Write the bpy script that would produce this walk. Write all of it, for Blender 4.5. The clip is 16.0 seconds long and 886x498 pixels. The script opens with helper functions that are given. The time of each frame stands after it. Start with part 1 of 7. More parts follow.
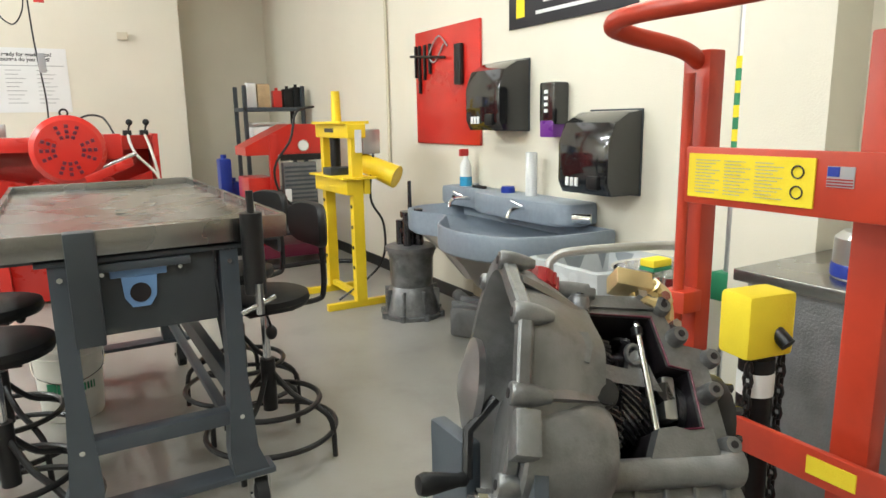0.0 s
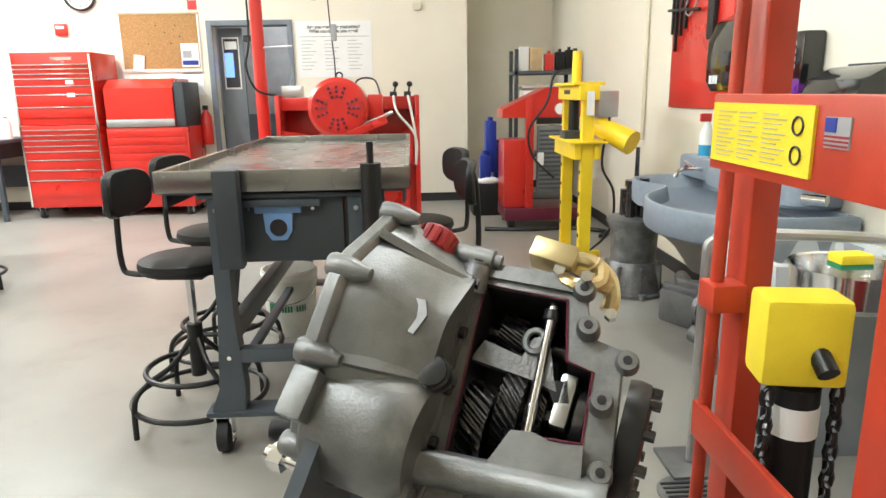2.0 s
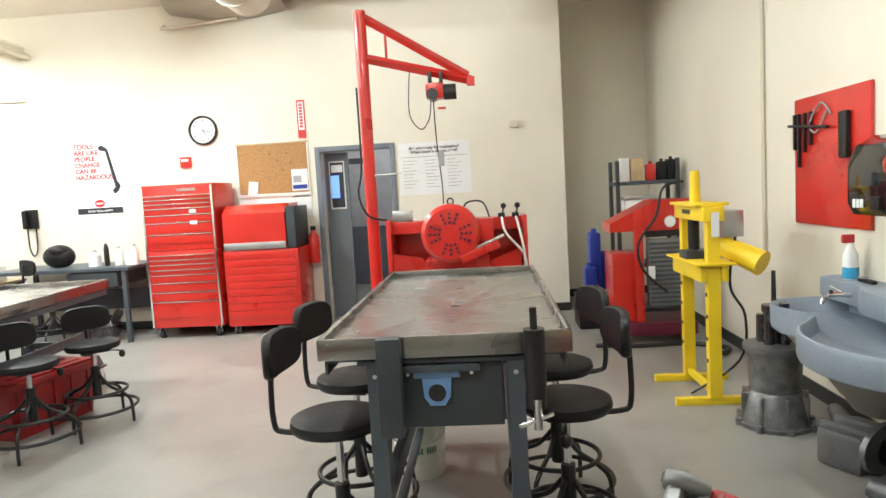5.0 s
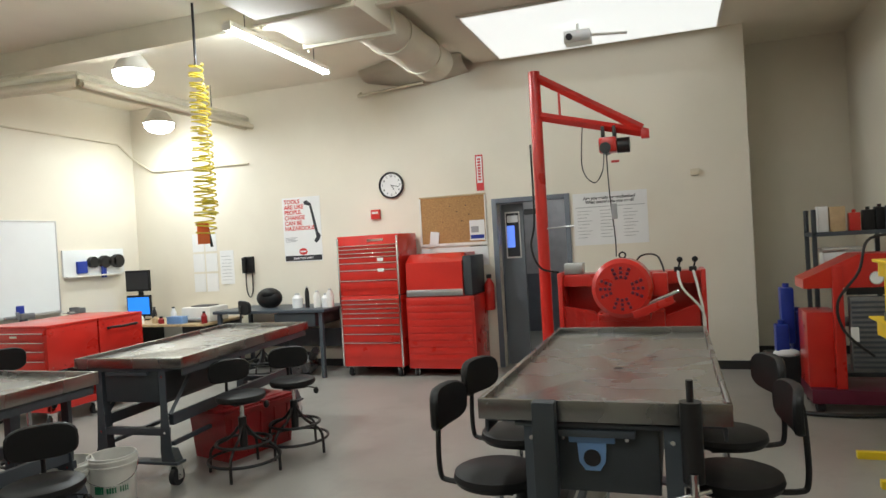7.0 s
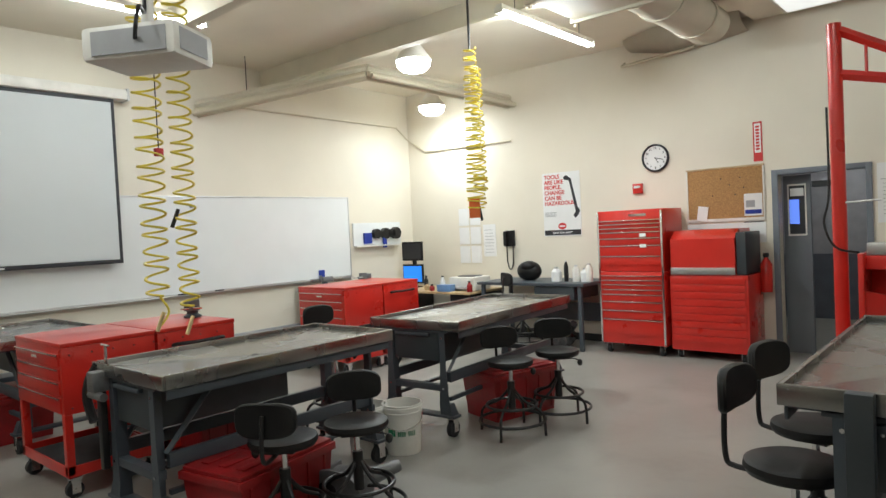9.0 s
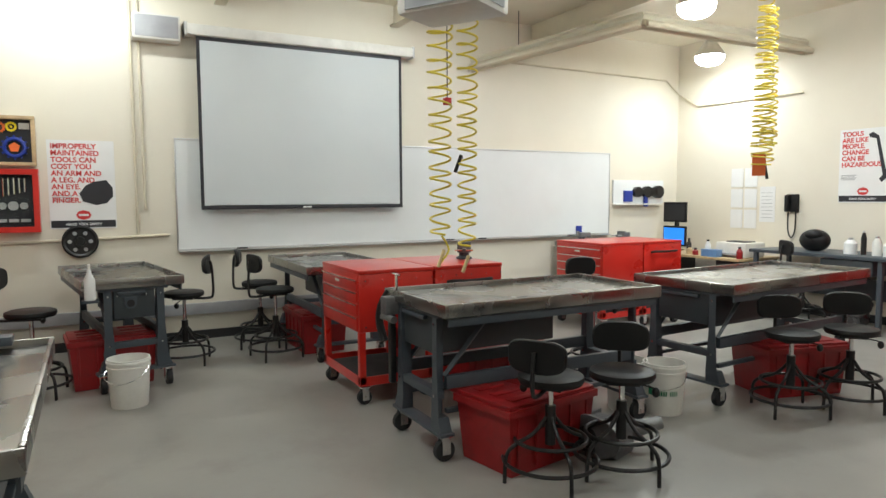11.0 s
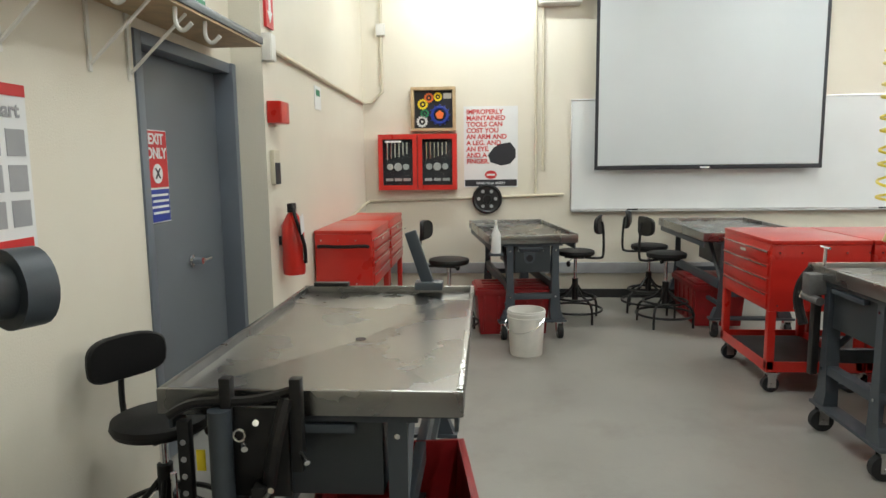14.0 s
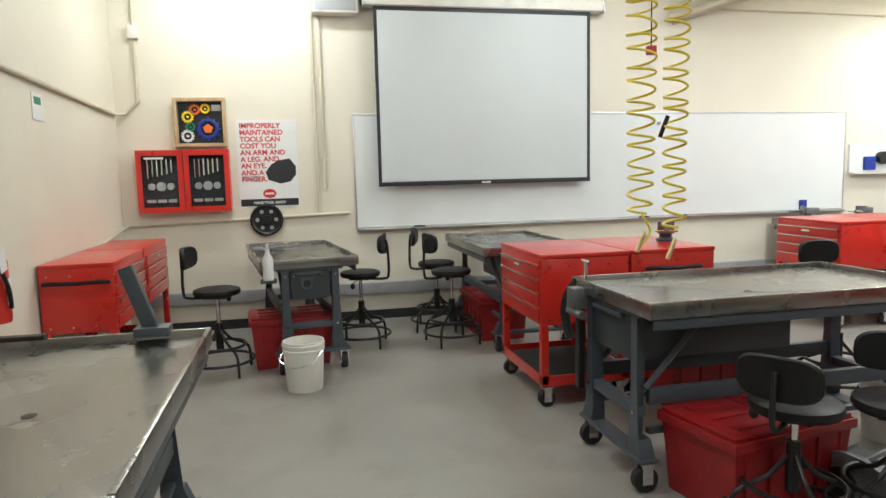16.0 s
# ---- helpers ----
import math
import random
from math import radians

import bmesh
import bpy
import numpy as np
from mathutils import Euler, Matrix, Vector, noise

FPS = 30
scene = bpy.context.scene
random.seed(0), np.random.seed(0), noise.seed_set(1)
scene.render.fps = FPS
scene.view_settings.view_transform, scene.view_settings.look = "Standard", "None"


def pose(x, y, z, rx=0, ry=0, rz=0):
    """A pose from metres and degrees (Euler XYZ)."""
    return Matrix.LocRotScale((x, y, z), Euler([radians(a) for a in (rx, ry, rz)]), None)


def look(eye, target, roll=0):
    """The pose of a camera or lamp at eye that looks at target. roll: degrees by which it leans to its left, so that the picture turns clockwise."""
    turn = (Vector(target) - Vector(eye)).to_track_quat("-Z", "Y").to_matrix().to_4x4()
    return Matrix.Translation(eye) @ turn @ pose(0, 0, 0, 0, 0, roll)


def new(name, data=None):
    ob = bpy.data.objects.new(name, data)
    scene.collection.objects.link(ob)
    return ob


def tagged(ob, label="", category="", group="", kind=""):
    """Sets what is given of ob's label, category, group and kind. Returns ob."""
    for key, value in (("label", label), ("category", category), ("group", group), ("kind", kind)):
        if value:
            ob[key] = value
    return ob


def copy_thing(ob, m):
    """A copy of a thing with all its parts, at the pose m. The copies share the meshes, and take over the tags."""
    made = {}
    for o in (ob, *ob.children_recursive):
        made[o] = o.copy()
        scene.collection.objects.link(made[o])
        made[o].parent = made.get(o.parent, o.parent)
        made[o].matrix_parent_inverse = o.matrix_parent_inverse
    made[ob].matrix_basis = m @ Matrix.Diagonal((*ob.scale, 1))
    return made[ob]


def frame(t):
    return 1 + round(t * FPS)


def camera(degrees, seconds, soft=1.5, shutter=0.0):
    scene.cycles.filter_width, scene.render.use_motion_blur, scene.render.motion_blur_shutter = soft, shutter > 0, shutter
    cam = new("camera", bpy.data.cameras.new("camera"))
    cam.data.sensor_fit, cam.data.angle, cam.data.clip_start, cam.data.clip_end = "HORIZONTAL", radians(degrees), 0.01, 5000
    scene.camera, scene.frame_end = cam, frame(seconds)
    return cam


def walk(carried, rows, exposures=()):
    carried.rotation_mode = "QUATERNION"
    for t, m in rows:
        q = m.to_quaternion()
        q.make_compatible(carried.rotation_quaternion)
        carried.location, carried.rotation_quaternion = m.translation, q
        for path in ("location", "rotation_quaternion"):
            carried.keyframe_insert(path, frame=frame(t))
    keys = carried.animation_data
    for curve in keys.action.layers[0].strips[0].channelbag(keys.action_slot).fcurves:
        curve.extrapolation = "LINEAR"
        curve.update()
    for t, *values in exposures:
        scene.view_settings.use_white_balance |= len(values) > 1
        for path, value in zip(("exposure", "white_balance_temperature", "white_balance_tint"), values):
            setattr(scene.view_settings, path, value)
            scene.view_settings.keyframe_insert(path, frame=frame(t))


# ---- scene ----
cam = camera(67.8, 16.0)
PATH = [
    (0, (1.414, 1.007, 1.364), (2.399, 2.704, 0.977), -1.0),
    (0.5, (1.597, 0.894, 1.355), (2.311, 2.718, 0.948), -1.0),
    (1, (1.768, 0.906, 1.335), (2.355, 2.768, 0.901), -0.9),
    (1.5, (1.921, 0.937, 1.329), (2.316, 2.845, 0.879), -1.2),
    (2, (2.062, 0.898, 1.309), (2.15, 2.841, 0.846), -0.9),
    (2.5, (2.112, 0.873, 1.287), (2.124, 2.811, 0.796), 0.5),
    (3, (2.061, 0.9, 1.289), (2.072, 2.83, 0.765), 0.3),
    (3.5, (1.935, 0.939, 1.315), (2.149, 2.871, 0.846), 0.6),
    (4, (1.808, 0.969, 1.34), (2.111, 2.92, 1.026), 0.4),
    (4.5, (1.781, 0.992, 1.455), (1.878, 2.976, 1.219), -1.6),
    (7, (1.902, 0.841, 1.644), (1.241, 2.728, 1.622), -3.3),
    (7.5, (1.879, 0.815, 1.638), (1.038, 2.63, 1.611), -3.6),
    (8, (1.884, 0.776, 1.646), (0.848, 2.487, 1.606), -3.6),
    (8.5, (1.853, 0.749, 1.645), (0.676, 2.366, 1.595), -3.2),
    (9, (1.814, 0.709, 1.645), (0.509, 2.224, 1.588), -2.8),
    (11.5, (1.715, 0.523, 1.559), (-0.127, 1.281, 1.376), -0.3),
    (12, (1.685, 0.489, 1.557), (-0.222, 1.056, 1.354), -0.5),
    (12.5, (1.675, 0.454, 1.561), (-0.279, 0.815, 1.334), -0.0),
    (13, (1.676, 0.44, 1.566), (-0.302, 0.602, 1.32), 0.0),
    (13.5, (1.613, 0.438, 1.555), (-0.37, 0.412, 1.295), -0.3),
    (14, (1.521, 0.448, 1.564), (-0.457, 0.313, 1.301), -0.7),
    (14.5, (1.439, 0.453, 1.55), (-0.546, 0.384, 1.322), -1.1),
    (15, (1.36, 0.554, 1.559), (-0.625, 0.593, 1.317), -2.0),
    (15.5, (1.269, 0.695, 1.589), (-0.703, 0.932, 1.352), -1.8),
    (16, (1.15, 0.773, 1.565), (-0.792, 1.195, 1.34), -1.4),
]
walk(cam, [(t, look(eye, target, roll)) for t, eye, target, roll in PATH], [(0, 0.75), (2, 1.0), (4.4, 0.95), (6.6, -0.3), (9, -0.4), (11, -0.28), (13, -0.12), (16, -0.02)])

# ---- world and light ----
world = bpy.data.worlds.new("world")
scene.world = world
world.use_nodes = True
wbg = world.node_tree.nodes["Background"]
wbg.inputs[0].default_value = (0.9, 0.95, 1.0, 1)
wbg.inputs[1].default_value = 0.02

LAMP_WATTS = 43.0
LAMP_TINT = (0.89, 0.98, 1.01)


# ---- materials ----
def mat(name, col, rough=0.5, metal=0.0, vary=0.12, scale=6.0, bump=0.0, bscale=80.0, stain=None, stain_amt=0.5, stain_scale=2.0, coat=0.0, rvary=0.1, island=0.0):
    m = bpy.data.materials.new(name)
    m.use_nodes = True
    nt = m.node_tree
    b = nt.nodes["Principled BSDF"]
    tc = nt.nodes.new("ShaderNodeTexCoord")
    n1 = nt.nodes.new("ShaderNodeTexNoise")
    n1.inputs["Scale"].default_value = scale
    n1.inputs["Detail"].default_value = 6
    nt.links.new(tc.outputs["Object"], n1.inputs["Vector"])
    ramp = nt.nodes.new("ShaderNodeMapRange")
    ramp.inputs[1].default_value, ramp.inputs[2].default_value = 0.3, 0.7
    ramp.inputs[3].default_value, ramp.inputs[4].default_value = 1 - vary, 1 + vary * 0.6
    nt.links.new(n1.outputs[0], ramp.inputs[0])
    mul = nt.nodes.new("ShaderNodeMix")
    mul.data_type, mul.blend_type = "RGBA", "MULTIPLY"
    mul.inputs[0].default_value = 1
    mul.inputs[6].default_value = (*col, 1)
    nt.links.new(ramp.outputs[0], mul.inputs[7])
    out = mul.outputs[2]
    if stain:
        n2 = nt.nodes.new("ShaderNodeTexNoise")
        n2.inputs["Scale"].default_value, n2.inputs["Detail"].default_value, n2.inputs["Roughness"].default_value = stain_scale, 8, 0.65
        nt.links.new(tc.outputs["Object"], n2.inputs["Vector"])
        r2 = nt.nodes.new("ShaderNodeMapRange")
        r2.inputs[1].default_value, r2.inputs[2].default_value = 0.5, 0.75
        r2.inputs[3].default_value, r2.inputs[4].default_value = 0, stain_amt
        nt.links.new(n2.outputs[0], r2.inputs[0])
        mx = nt.nodes.new("ShaderNodeMix")
        mx.data_type = "RGBA"
        nt.links.new(r2.outputs[0], mx.inputs[0])
        nt.links.new(out, mx.inputs[6])
        mx.inputs[7].default_value = (*stain, 1)
        out = mx.outputs[2]
    nt.links.new(out, b.inputs["Base Color"])
    rr = nt.nodes.new("ShaderNodeMapRange")
    rr.inputs[3].default_value, rr.inputs[4].default_value = max(0.02, rough - rvary), min(1, rough + rvary)
    nt.links.new(n1.outputs[0], rr.inputs[0])
    nt.links.new(rr.outputs[0], b.inputs["Roughness"])
    b.inputs["Metallic"].default_value = metal
    b.inputs["Coat Weight"].default_value = coat
    if bump:
        n3 = nt.nodes.new("ShaderNodeTexNoise")
        n3.inputs["Scale"].default_value, n3.inputs["Detail"].default_value = bscale, 4
        nt.links.new(tc.outputs["Object"], n3.inputs["Vector"])
        bp = nt.nodes.new("ShaderNodeBump")
        bp.inputs["Strength"].default_value, bp.inputs["Distance"].default_value = bump, 0.01
        nt.links.new(n3.outputs[0], bp.inputs["Height"])
        nt.links.new(bp.outputs[0], b.inputs["Normal"])
    return m


def glow(name, col, strength):
    m = bpy.data.materials.new(name)
    m.use_nodes = True
    b = m.node_tree.nodes["Principled BSDF"]
    b.inputs["Base Color"].default_value = (*col, 1)
    b.inputs["Emission Color"].default_value = (*col, 1)
    b.inputs["Emission Strength"].default_value = strength
    return m


def glass(name, col=(0.9, 0.95, 0.95)):
    m = bpy.data.materials.new(name)
    m.use_nodes = True
    b = m.node_tree.nodes["Principled BSDF"]
    b.inputs["Base Color"].default_value = (*col, 1)
    b.inputs["Roughness"].default_value = 0.05
    b.inputs["Transmission Weight"].default_value = 1.0
    b.inputs["IOR"].default_value = 1.1
    return m


M_WALL = mat("wall_paint", (0.75, 0.7, 0.59), 0.55, 0, 0.04, 1.2, 0.15, 120, (0.6, 0.52, 0.4), 0.18, 0.8)
M_CEIL = mat("ceiling_paint", (0.8, 0.75, 0.63), 0.8, 0, 0.06, 1.0)
M_FLOOR = mat("sealed_concrete", (0.3, 0.287, 0.26), 0.33, 0, 0.1, 1.4, 0.05, 60, (0.19, 0.175, 0.15), 0.5, 1.9, rvary=0.04)
M_STEEL = mat("worn_steel_top", (0.34, 0.335, 0.325), 0.27, 1.0, 0.12, 3.0, 0.02, 200, (0.25, 0.235, 0.225), 0.3, 2.2)
M_GREY = mat("grey_enamel", (0.06, 0.072, 0.086), 0.42, 0, 0.15, 5, 0.03, 150, (0.03, 0.03, 0.03), 0.3, 5)
M_DGREY = mat("dark_grey_enamel", (0.035, 0.042, 0.048), 0.45, 0, 0.15, 5)
M_BLUE = mat("blue_enamel", (0.16, 0.3, 0.55), 0.4)
M_DBLUE = mat("deep_blue_plastic", (0.015, 0.04, 0.3), 0.35)
M_RED = mat("red_enamel", (0.58, 0.022, 0.014), 0.3, 0, 0.1, 3, coat=0.3)
M_REDLIFT = mat("orange_red_enamel", (0.5, 0.045, 0.018), 0.38, 0, 0.15, 6, 0.02, 120, (0.28, 0.03, 0.015), 0.4, 8)
M_TOTE = mat("red_plastic", (0.33, 0.011, 0.013), 0.42, 0, 0.25, 5, 0.05, 90, (0.04, 0.014, 0.014), 0.75, 5)
M_YEL = mat("yellow_enamel", (0.85, 0.6, 0.02), 0.4, 0, 0.1, 5)
M_FOAM = mat("yellow_foam", (0.88, 0.68, 0.03), 0.8, 0, 0.06, 10, 0.2, 250)
M_BLACK = mat("black_vinyl", (0.01, 0.0095, 0.0095), 0.5, 0, 0.2, 8, 0.05, 200)
M_BLACK.node_tree.nodes["Principled BSDF"].inputs["Specular IOR Level"].default_value = 0.3
M_BLKM = mat("black_metal", (0.02, 0.019, 0.019), 0.38, 0.3, 0.25, 8)
M_RUBBER = mat("black_rubber", (0.016, 0.016, 0.017), 0.7)
M_CHROME = mat("chrome", (0.75, 0.75, 0.76), 0.12, 1.0, 0.05)
M_ALU = mat("cast_aluminium", (0.24, 0.24, 0.24), 0.44, 0.75, 0.3, 14, 0.1, 240, (0.08, 0.076, 0.072), 0.8, 8)
M_DALU = mat("greasy_cast_aluminium", (0.23, 0.23, 0.235), 0.45, 0.7, 0.3, 9, 0.25, 120, (0.08, 0.075, 0.07), 0.6, 9)
M_GEAR = mat("oiled_gear_steel", (0.12, 0.115, 0.12), 0.25, 0.9, 0.3, 14)
M_INNER = mat("near_black_inside", (0.012, 0.009, 0.011), 0.45)
M_MAROON = mat("maroon_cut_edge", (0.12, 0.01, 0.03), 0.4)
M_BRASS = mat("pale_brass", (0.72, 0.58, 0.32), 0.3, 0.8, 0.2, 12)
M_WHITE = mat("white_plastic", (0.75, 0.73, 0.68), 0.4, 0, 0.08, 6, 0, 80, (0.5, 0.46, 0.38), 0.35, 4)
M_BOARD = mat("whiteboard_enamel", (0.76, 0.78, 0.78), 0.18, 0, 0.03, 2)
M_SCREEN = mat("projection_fabric", (0.6, 0.63, 0.64), 0.9, 0, 0.02, 2)
M_PAPER = mat("poster_paper", (0.78, 0.78, 0.77), 0.5, 0, 0.03)
M_INKRED = mat("red_ink", (0.6, 0.03, 0.03), 0.5)
M_INKBLK = mat("black_ink", (0.02, 0.02, 0.025), 0.5)
M_INKGRY = mat("grey_ink", (0.35, 0.35, 0.36), 0.5)
M_GREEN = mat("green_ink", (0.02, 0.22, 0.1), 0.5)
M_CORK = mat("cork", (0.42, 0.23, 0.09), 0.85, 0, 0.25, 60, 0.2, 300)
M_DOOR = mat("grey_door_paint", (0.14, 0.155, 0.175), 0.45, 0, 0.08, 2)
M_DOORF = mat("blue_grey_frame_paint", (0.15, 0.17, 0.2), 0.4, 0, 0.08, 3)
M_BASE = mat("black_vinyl_base", (0.02, 0.02, 0.02), 0.5)
M_SINK = mat("blue_grey_composite", (0.24, 0.28, 0.33), 0.45, 0, 0.08, 40)
M_SKIRT = mat("dull_steel_skirt", (0.3, 0.27, 0.24), 0.4, 0.6)
M_DISP = mat("smoked_plastic", (0.012, 0.012, 0.013), 0.12, 0, 0.1, 4, coat=0.5)
M_PURPLE = mat("purple_plastic", (0.14, 0.02, 0.24), 0.3)
M_WOOD = mat("pale_wood", (0.5, 0.36, 0.2), 0.5, 0, 0.2, 14)
M_HOSE = mat("yellow_hose", (0.75, 0.6, 0.06), 0.35)
M_ORANGE = mat("orange_tag", (0.8, 0.16, 0.03), 0.5)
M_ALUM = mat("brushed_aluminium", (0.6, 0.6, 0.6), 0.35, 1.0, 0.08)
M_PIPE = mat("painted_conduit", (0.62, 0.56, 0.43), 0.5, 0, 0.08, 4)
M_BEAM = mat("painted_beam", (0.72, 0.67, 0.55), 0.6, 0, 0.1, 2)
M_CLEAR = glass("clear_plastic")
M_BLUEGL = mat("blue_cleaner", (0.05, 0.35, 0.6), 0.15)
M_TUBE = glow("fluorescent_tube", (0.95, 1.0, 0.97), 26.0)
M_HIGHBAY = glow("lamp_lens", (0.95, 1.0, 0.97), 30.0)
# glow that stands in for light falling on the ceiling, not a lamp
M_CEILGLOW = glow("ceiling_glow", (0.95, 1.0, 0.99), 0.95)
M_MON = glow("monitor_picture", (0.01, 0.2, 0.75), 1.1)
M_WINBLUE = glow("far_window_light", (0.12, 0.25, 0.9), 1.1)
M_BIN = mat("grey_bin_plastic", (0.27, 0.29, 0.31), 0.45)
M_BAG = mat("clear_liner", (0.55, 0.57, 0.58), 0.25)
M_HALL = mat("hall_paint", (0.4, 0.39, 0.42), 0.6)
M_HALLD = mat("hall_dado_paint", (0.12, 0.13, 0.16), 0.6)


# ---- mesh builders ----
def B():
    return bmesh.new()


def box(bm, x0, x1, y0, y1, z0, z1, bev=0.0, m=None):
    r = bmesh.ops.create_cube(bm, size=1.0)
    t = Matrix.Translation(((x0 + x1) / 2, (y0 + y1) / 2, (z0 + z1) / 2)) @ Matrix.Diagonal((abs(x1 - x0), abs(y1 - y0), abs(z1 - z0), 1))
    bmesh.ops.transform(bm, matrix=t, verts=r["verts"])
    vs = r["verts"]
    if bev:
        es = list({e for v in vs for e in v.link_edges})
        rb = bmesh.ops.bevel(bm, geom=es, offset=bev, segments=2, profile=0.6, affect="EDGES")
        vs = list({v for f in rb["faces"] for v in f.verts} | {v for v in vs if v.is_valid})
    if m is not None:
        bmesh.ops.transform(bm, matrix=m, verts=vs)
    return bm


def rod(bm, a, b, r, r2=None, seg=16):
    a, b = Vector(a), Vector(b)
    d = b - a
    q = d.to_track_quat("Z", "Y").to_matrix().to_4x4()
    bmesh.ops.create_cone(bm, cap_ends=True, segments=seg, radius1=r, radius2=r if r2 is None else r2, depth=d.length,
                          matrix=Matrix.Translation((a + b) / 2) @ q)
    return bm


def ball(bm, c, r, sc=(1, 1, 1), u=16, v=10):
    bmesh.ops.create_uvsphere(bm, u_segments=u, v_segments=v, radius=r, matrix=Matrix.Translation(c) @ Matrix.Diagonal((*sc, 1)))
    return bm


def smooth_path(pts, n=6, closed=False):
    """A rounded line through the given corners."""
    P = [Vector(p) for p in pts]
    out = []
    k = len(P)
    rng = range(k) if closed else range(k - 1)
    for i in rng:
        p0 = P[(i - 1) % k] if closed or i > 0 else P[i]
        p1, p2 = P[i], P[(i + 1) % k]
        p3 = P[(i + 2) % k] if closed or i + 2 < k else p2
        for j in range(n):
            t = j / n
            out.append(0.5 * ((2 * p1) + (p2 - p0) * t + (2 * p0 - 5 * p1 + 4 * p2 - p3) * t * t + (3 * p1 - p0 - 3 * p2 + p3) * t ** 3))
    if not closed:
        out.append(P[-1])
    return out


def pipe(bm, pts, r, seg=8, closed=False):
    P = [Vector(p) for p in pts]
    n = len(P)
    rings = []
    up = None
    for i in range(n):
        if closed:
            d = (P[(i + 1) % n] - P[i - 1]).normalized()
        else:
            d = (P[min(i + 1, n - 1)] - P[max(i - 1, 0)]).normalized()
        if up is None:
            up = d.orthogonal().normalized()
        up = (up - d * up.dot(d)).normalized()
        side = d.cross(up)
        rings.append([bm.verts.new(P[i] + r * (math.cos(2 * math.pi * j / seg) * up + math.sin(2 * math.pi * j / seg) * side)) for j in range(seg)])
    for i in range(n if closed else n - 1):
        a, b = rings[i], rings[(i + 1) % n]
        for j in range(seg):
            bm.faces.new((a[j], a[(j + 1) % seg], b[(j + 1) % seg], b[j]))
    if not closed:
        bm.faces.new(rings[0][::-1])
        bm.faces.new(rings[-1])
    return bm


def circle(c, r, n=32, z=0.0):
    return [(c[0] + r * math.cos(2 * math.pi * i / n), c[1] + r * math.sin(2 * math.pi * i / n), c[2] + z) for i in range(n)]


def lathe(bm, prof, c=(0, 0, 0), seg=28, m=None):
    """Turns (radius, height) pairs round the z axis."""
    rings = []
    for r, z in prof:
        rings.append([bm.verts.new(Vector((c[0] + r * math.cos(2 * math.pi * j / seg), c[1] + r * math.sin(2 * math.pi * j / seg), c[2] + z))) for j in range(seg)])
    for a, b in zip(rings, rings[1:]):
        for j in range(seg):
            bm.faces.new((a[j], a[(j + 1) % seg], b[(j + 1) % seg], b[j]))
    if prof[0][0] > 0.002:
        bm.faces.new(rings[0][::-1])
    if prof[-1][0] > 0.002:
        bm.faces.new(rings[-1])
    if m is not None:
        bmesh.ops.transform(bm, matrix=m, verts=[v for ring in rings for v in ring])
    return bm


def loft(bm, loops, cap=True):
    rings = [[bm.verts.new(Vector(p)) for p in L] for L in loops]
    n = len(rings[0])
    for a, b in zip(rings, rings[1:]):
        for j in range(n):
            bm.faces.new((a[j], a[(j + 1) % n], b[(j + 1) % n], b[j]))
    if cap:
        bm.faces.new(rings[0][::-1])
        bm.faces.new(rings[-1])
    return bm


def prism(bm, poly, axis, a, b):
    """A flat outline of (u, v) pairs pushed from a to b along an axis."""
    def put(u, v, w):
        return {"x": (w, u, v), "y": (u, w, v), "z": (u, v, w)}[axis]
    return loft(bm, [[put(u, v, a) for u, v in poly], [put(u, v, b) for u, v in poly]])


def mesh_of(name, bm, material, smooth=True):
    bmesh.ops.recalc_face_normals(bm, faces=bm.faces[:])
    me = bpy.data.meshes.new(name)
    bm.to_mesh(me)
    bm.free()
    me.materials.append(material)
    if smooth:
        me.polygons.foreach_set("use_smooth", [True] * len(me.polygons))
        me.set_sharp_from_angle(angle=radians(35))
    return me


def part(name, bm, material, parent, label=""):
    ob = new(name, mesh_of(name, bm, material))
    ob.parent = parent
    if label:
        ob["label"] = label
    return ob


def thing(name, label, category, x=0, y=0, z=0, rz=0, group=""):
    ob = new(name)
    ob.empty_display_size = 0.1
    ob.matrix_basis = pose(x, y, z, 0, 0, rz)
    return tagged(ob, label, category, group)


def solid(name, bm, material, label, category="", kind="", group=""):
    return tagged(new(name, mesh_of(name, bm, material)), label, category, group, kind)


def words(name, text, size, material, parent, m, align="LEFT"):
    cu = bpy.data.curves.new(name, "FONT")
    cu.body, cu.size, cu.align_x, cu.extrude = text, size, align, 0.0008
    cu.space_line, cu.offset = 0.95, size * 0.03
    tmp = bpy.data.objects.new(name, cu)
    scene.collection.objects.link(tmp)
    me = bpy.data.meshes.new_from_object(tmp.evaluated_get(bpy.context.evaluated_depsgraph_get()))
    bpy.data.objects.remove(tmp)
    me.materials.clear()
    me.materials.append(material)
    ob = new(name, me)
    ob.parent = parent
    ob.matrix_basis = m
    return ob


# ---- structure ----
XW, XE, YN, YS, YR, ZC = -6.0, 3.97, 9.0, -0.95, 10.0, 3.96
XP = 2.75          # end of the north wall, where the recess begins
YD, XD = -1.15, -2.62  # exit door wall and the step beside it

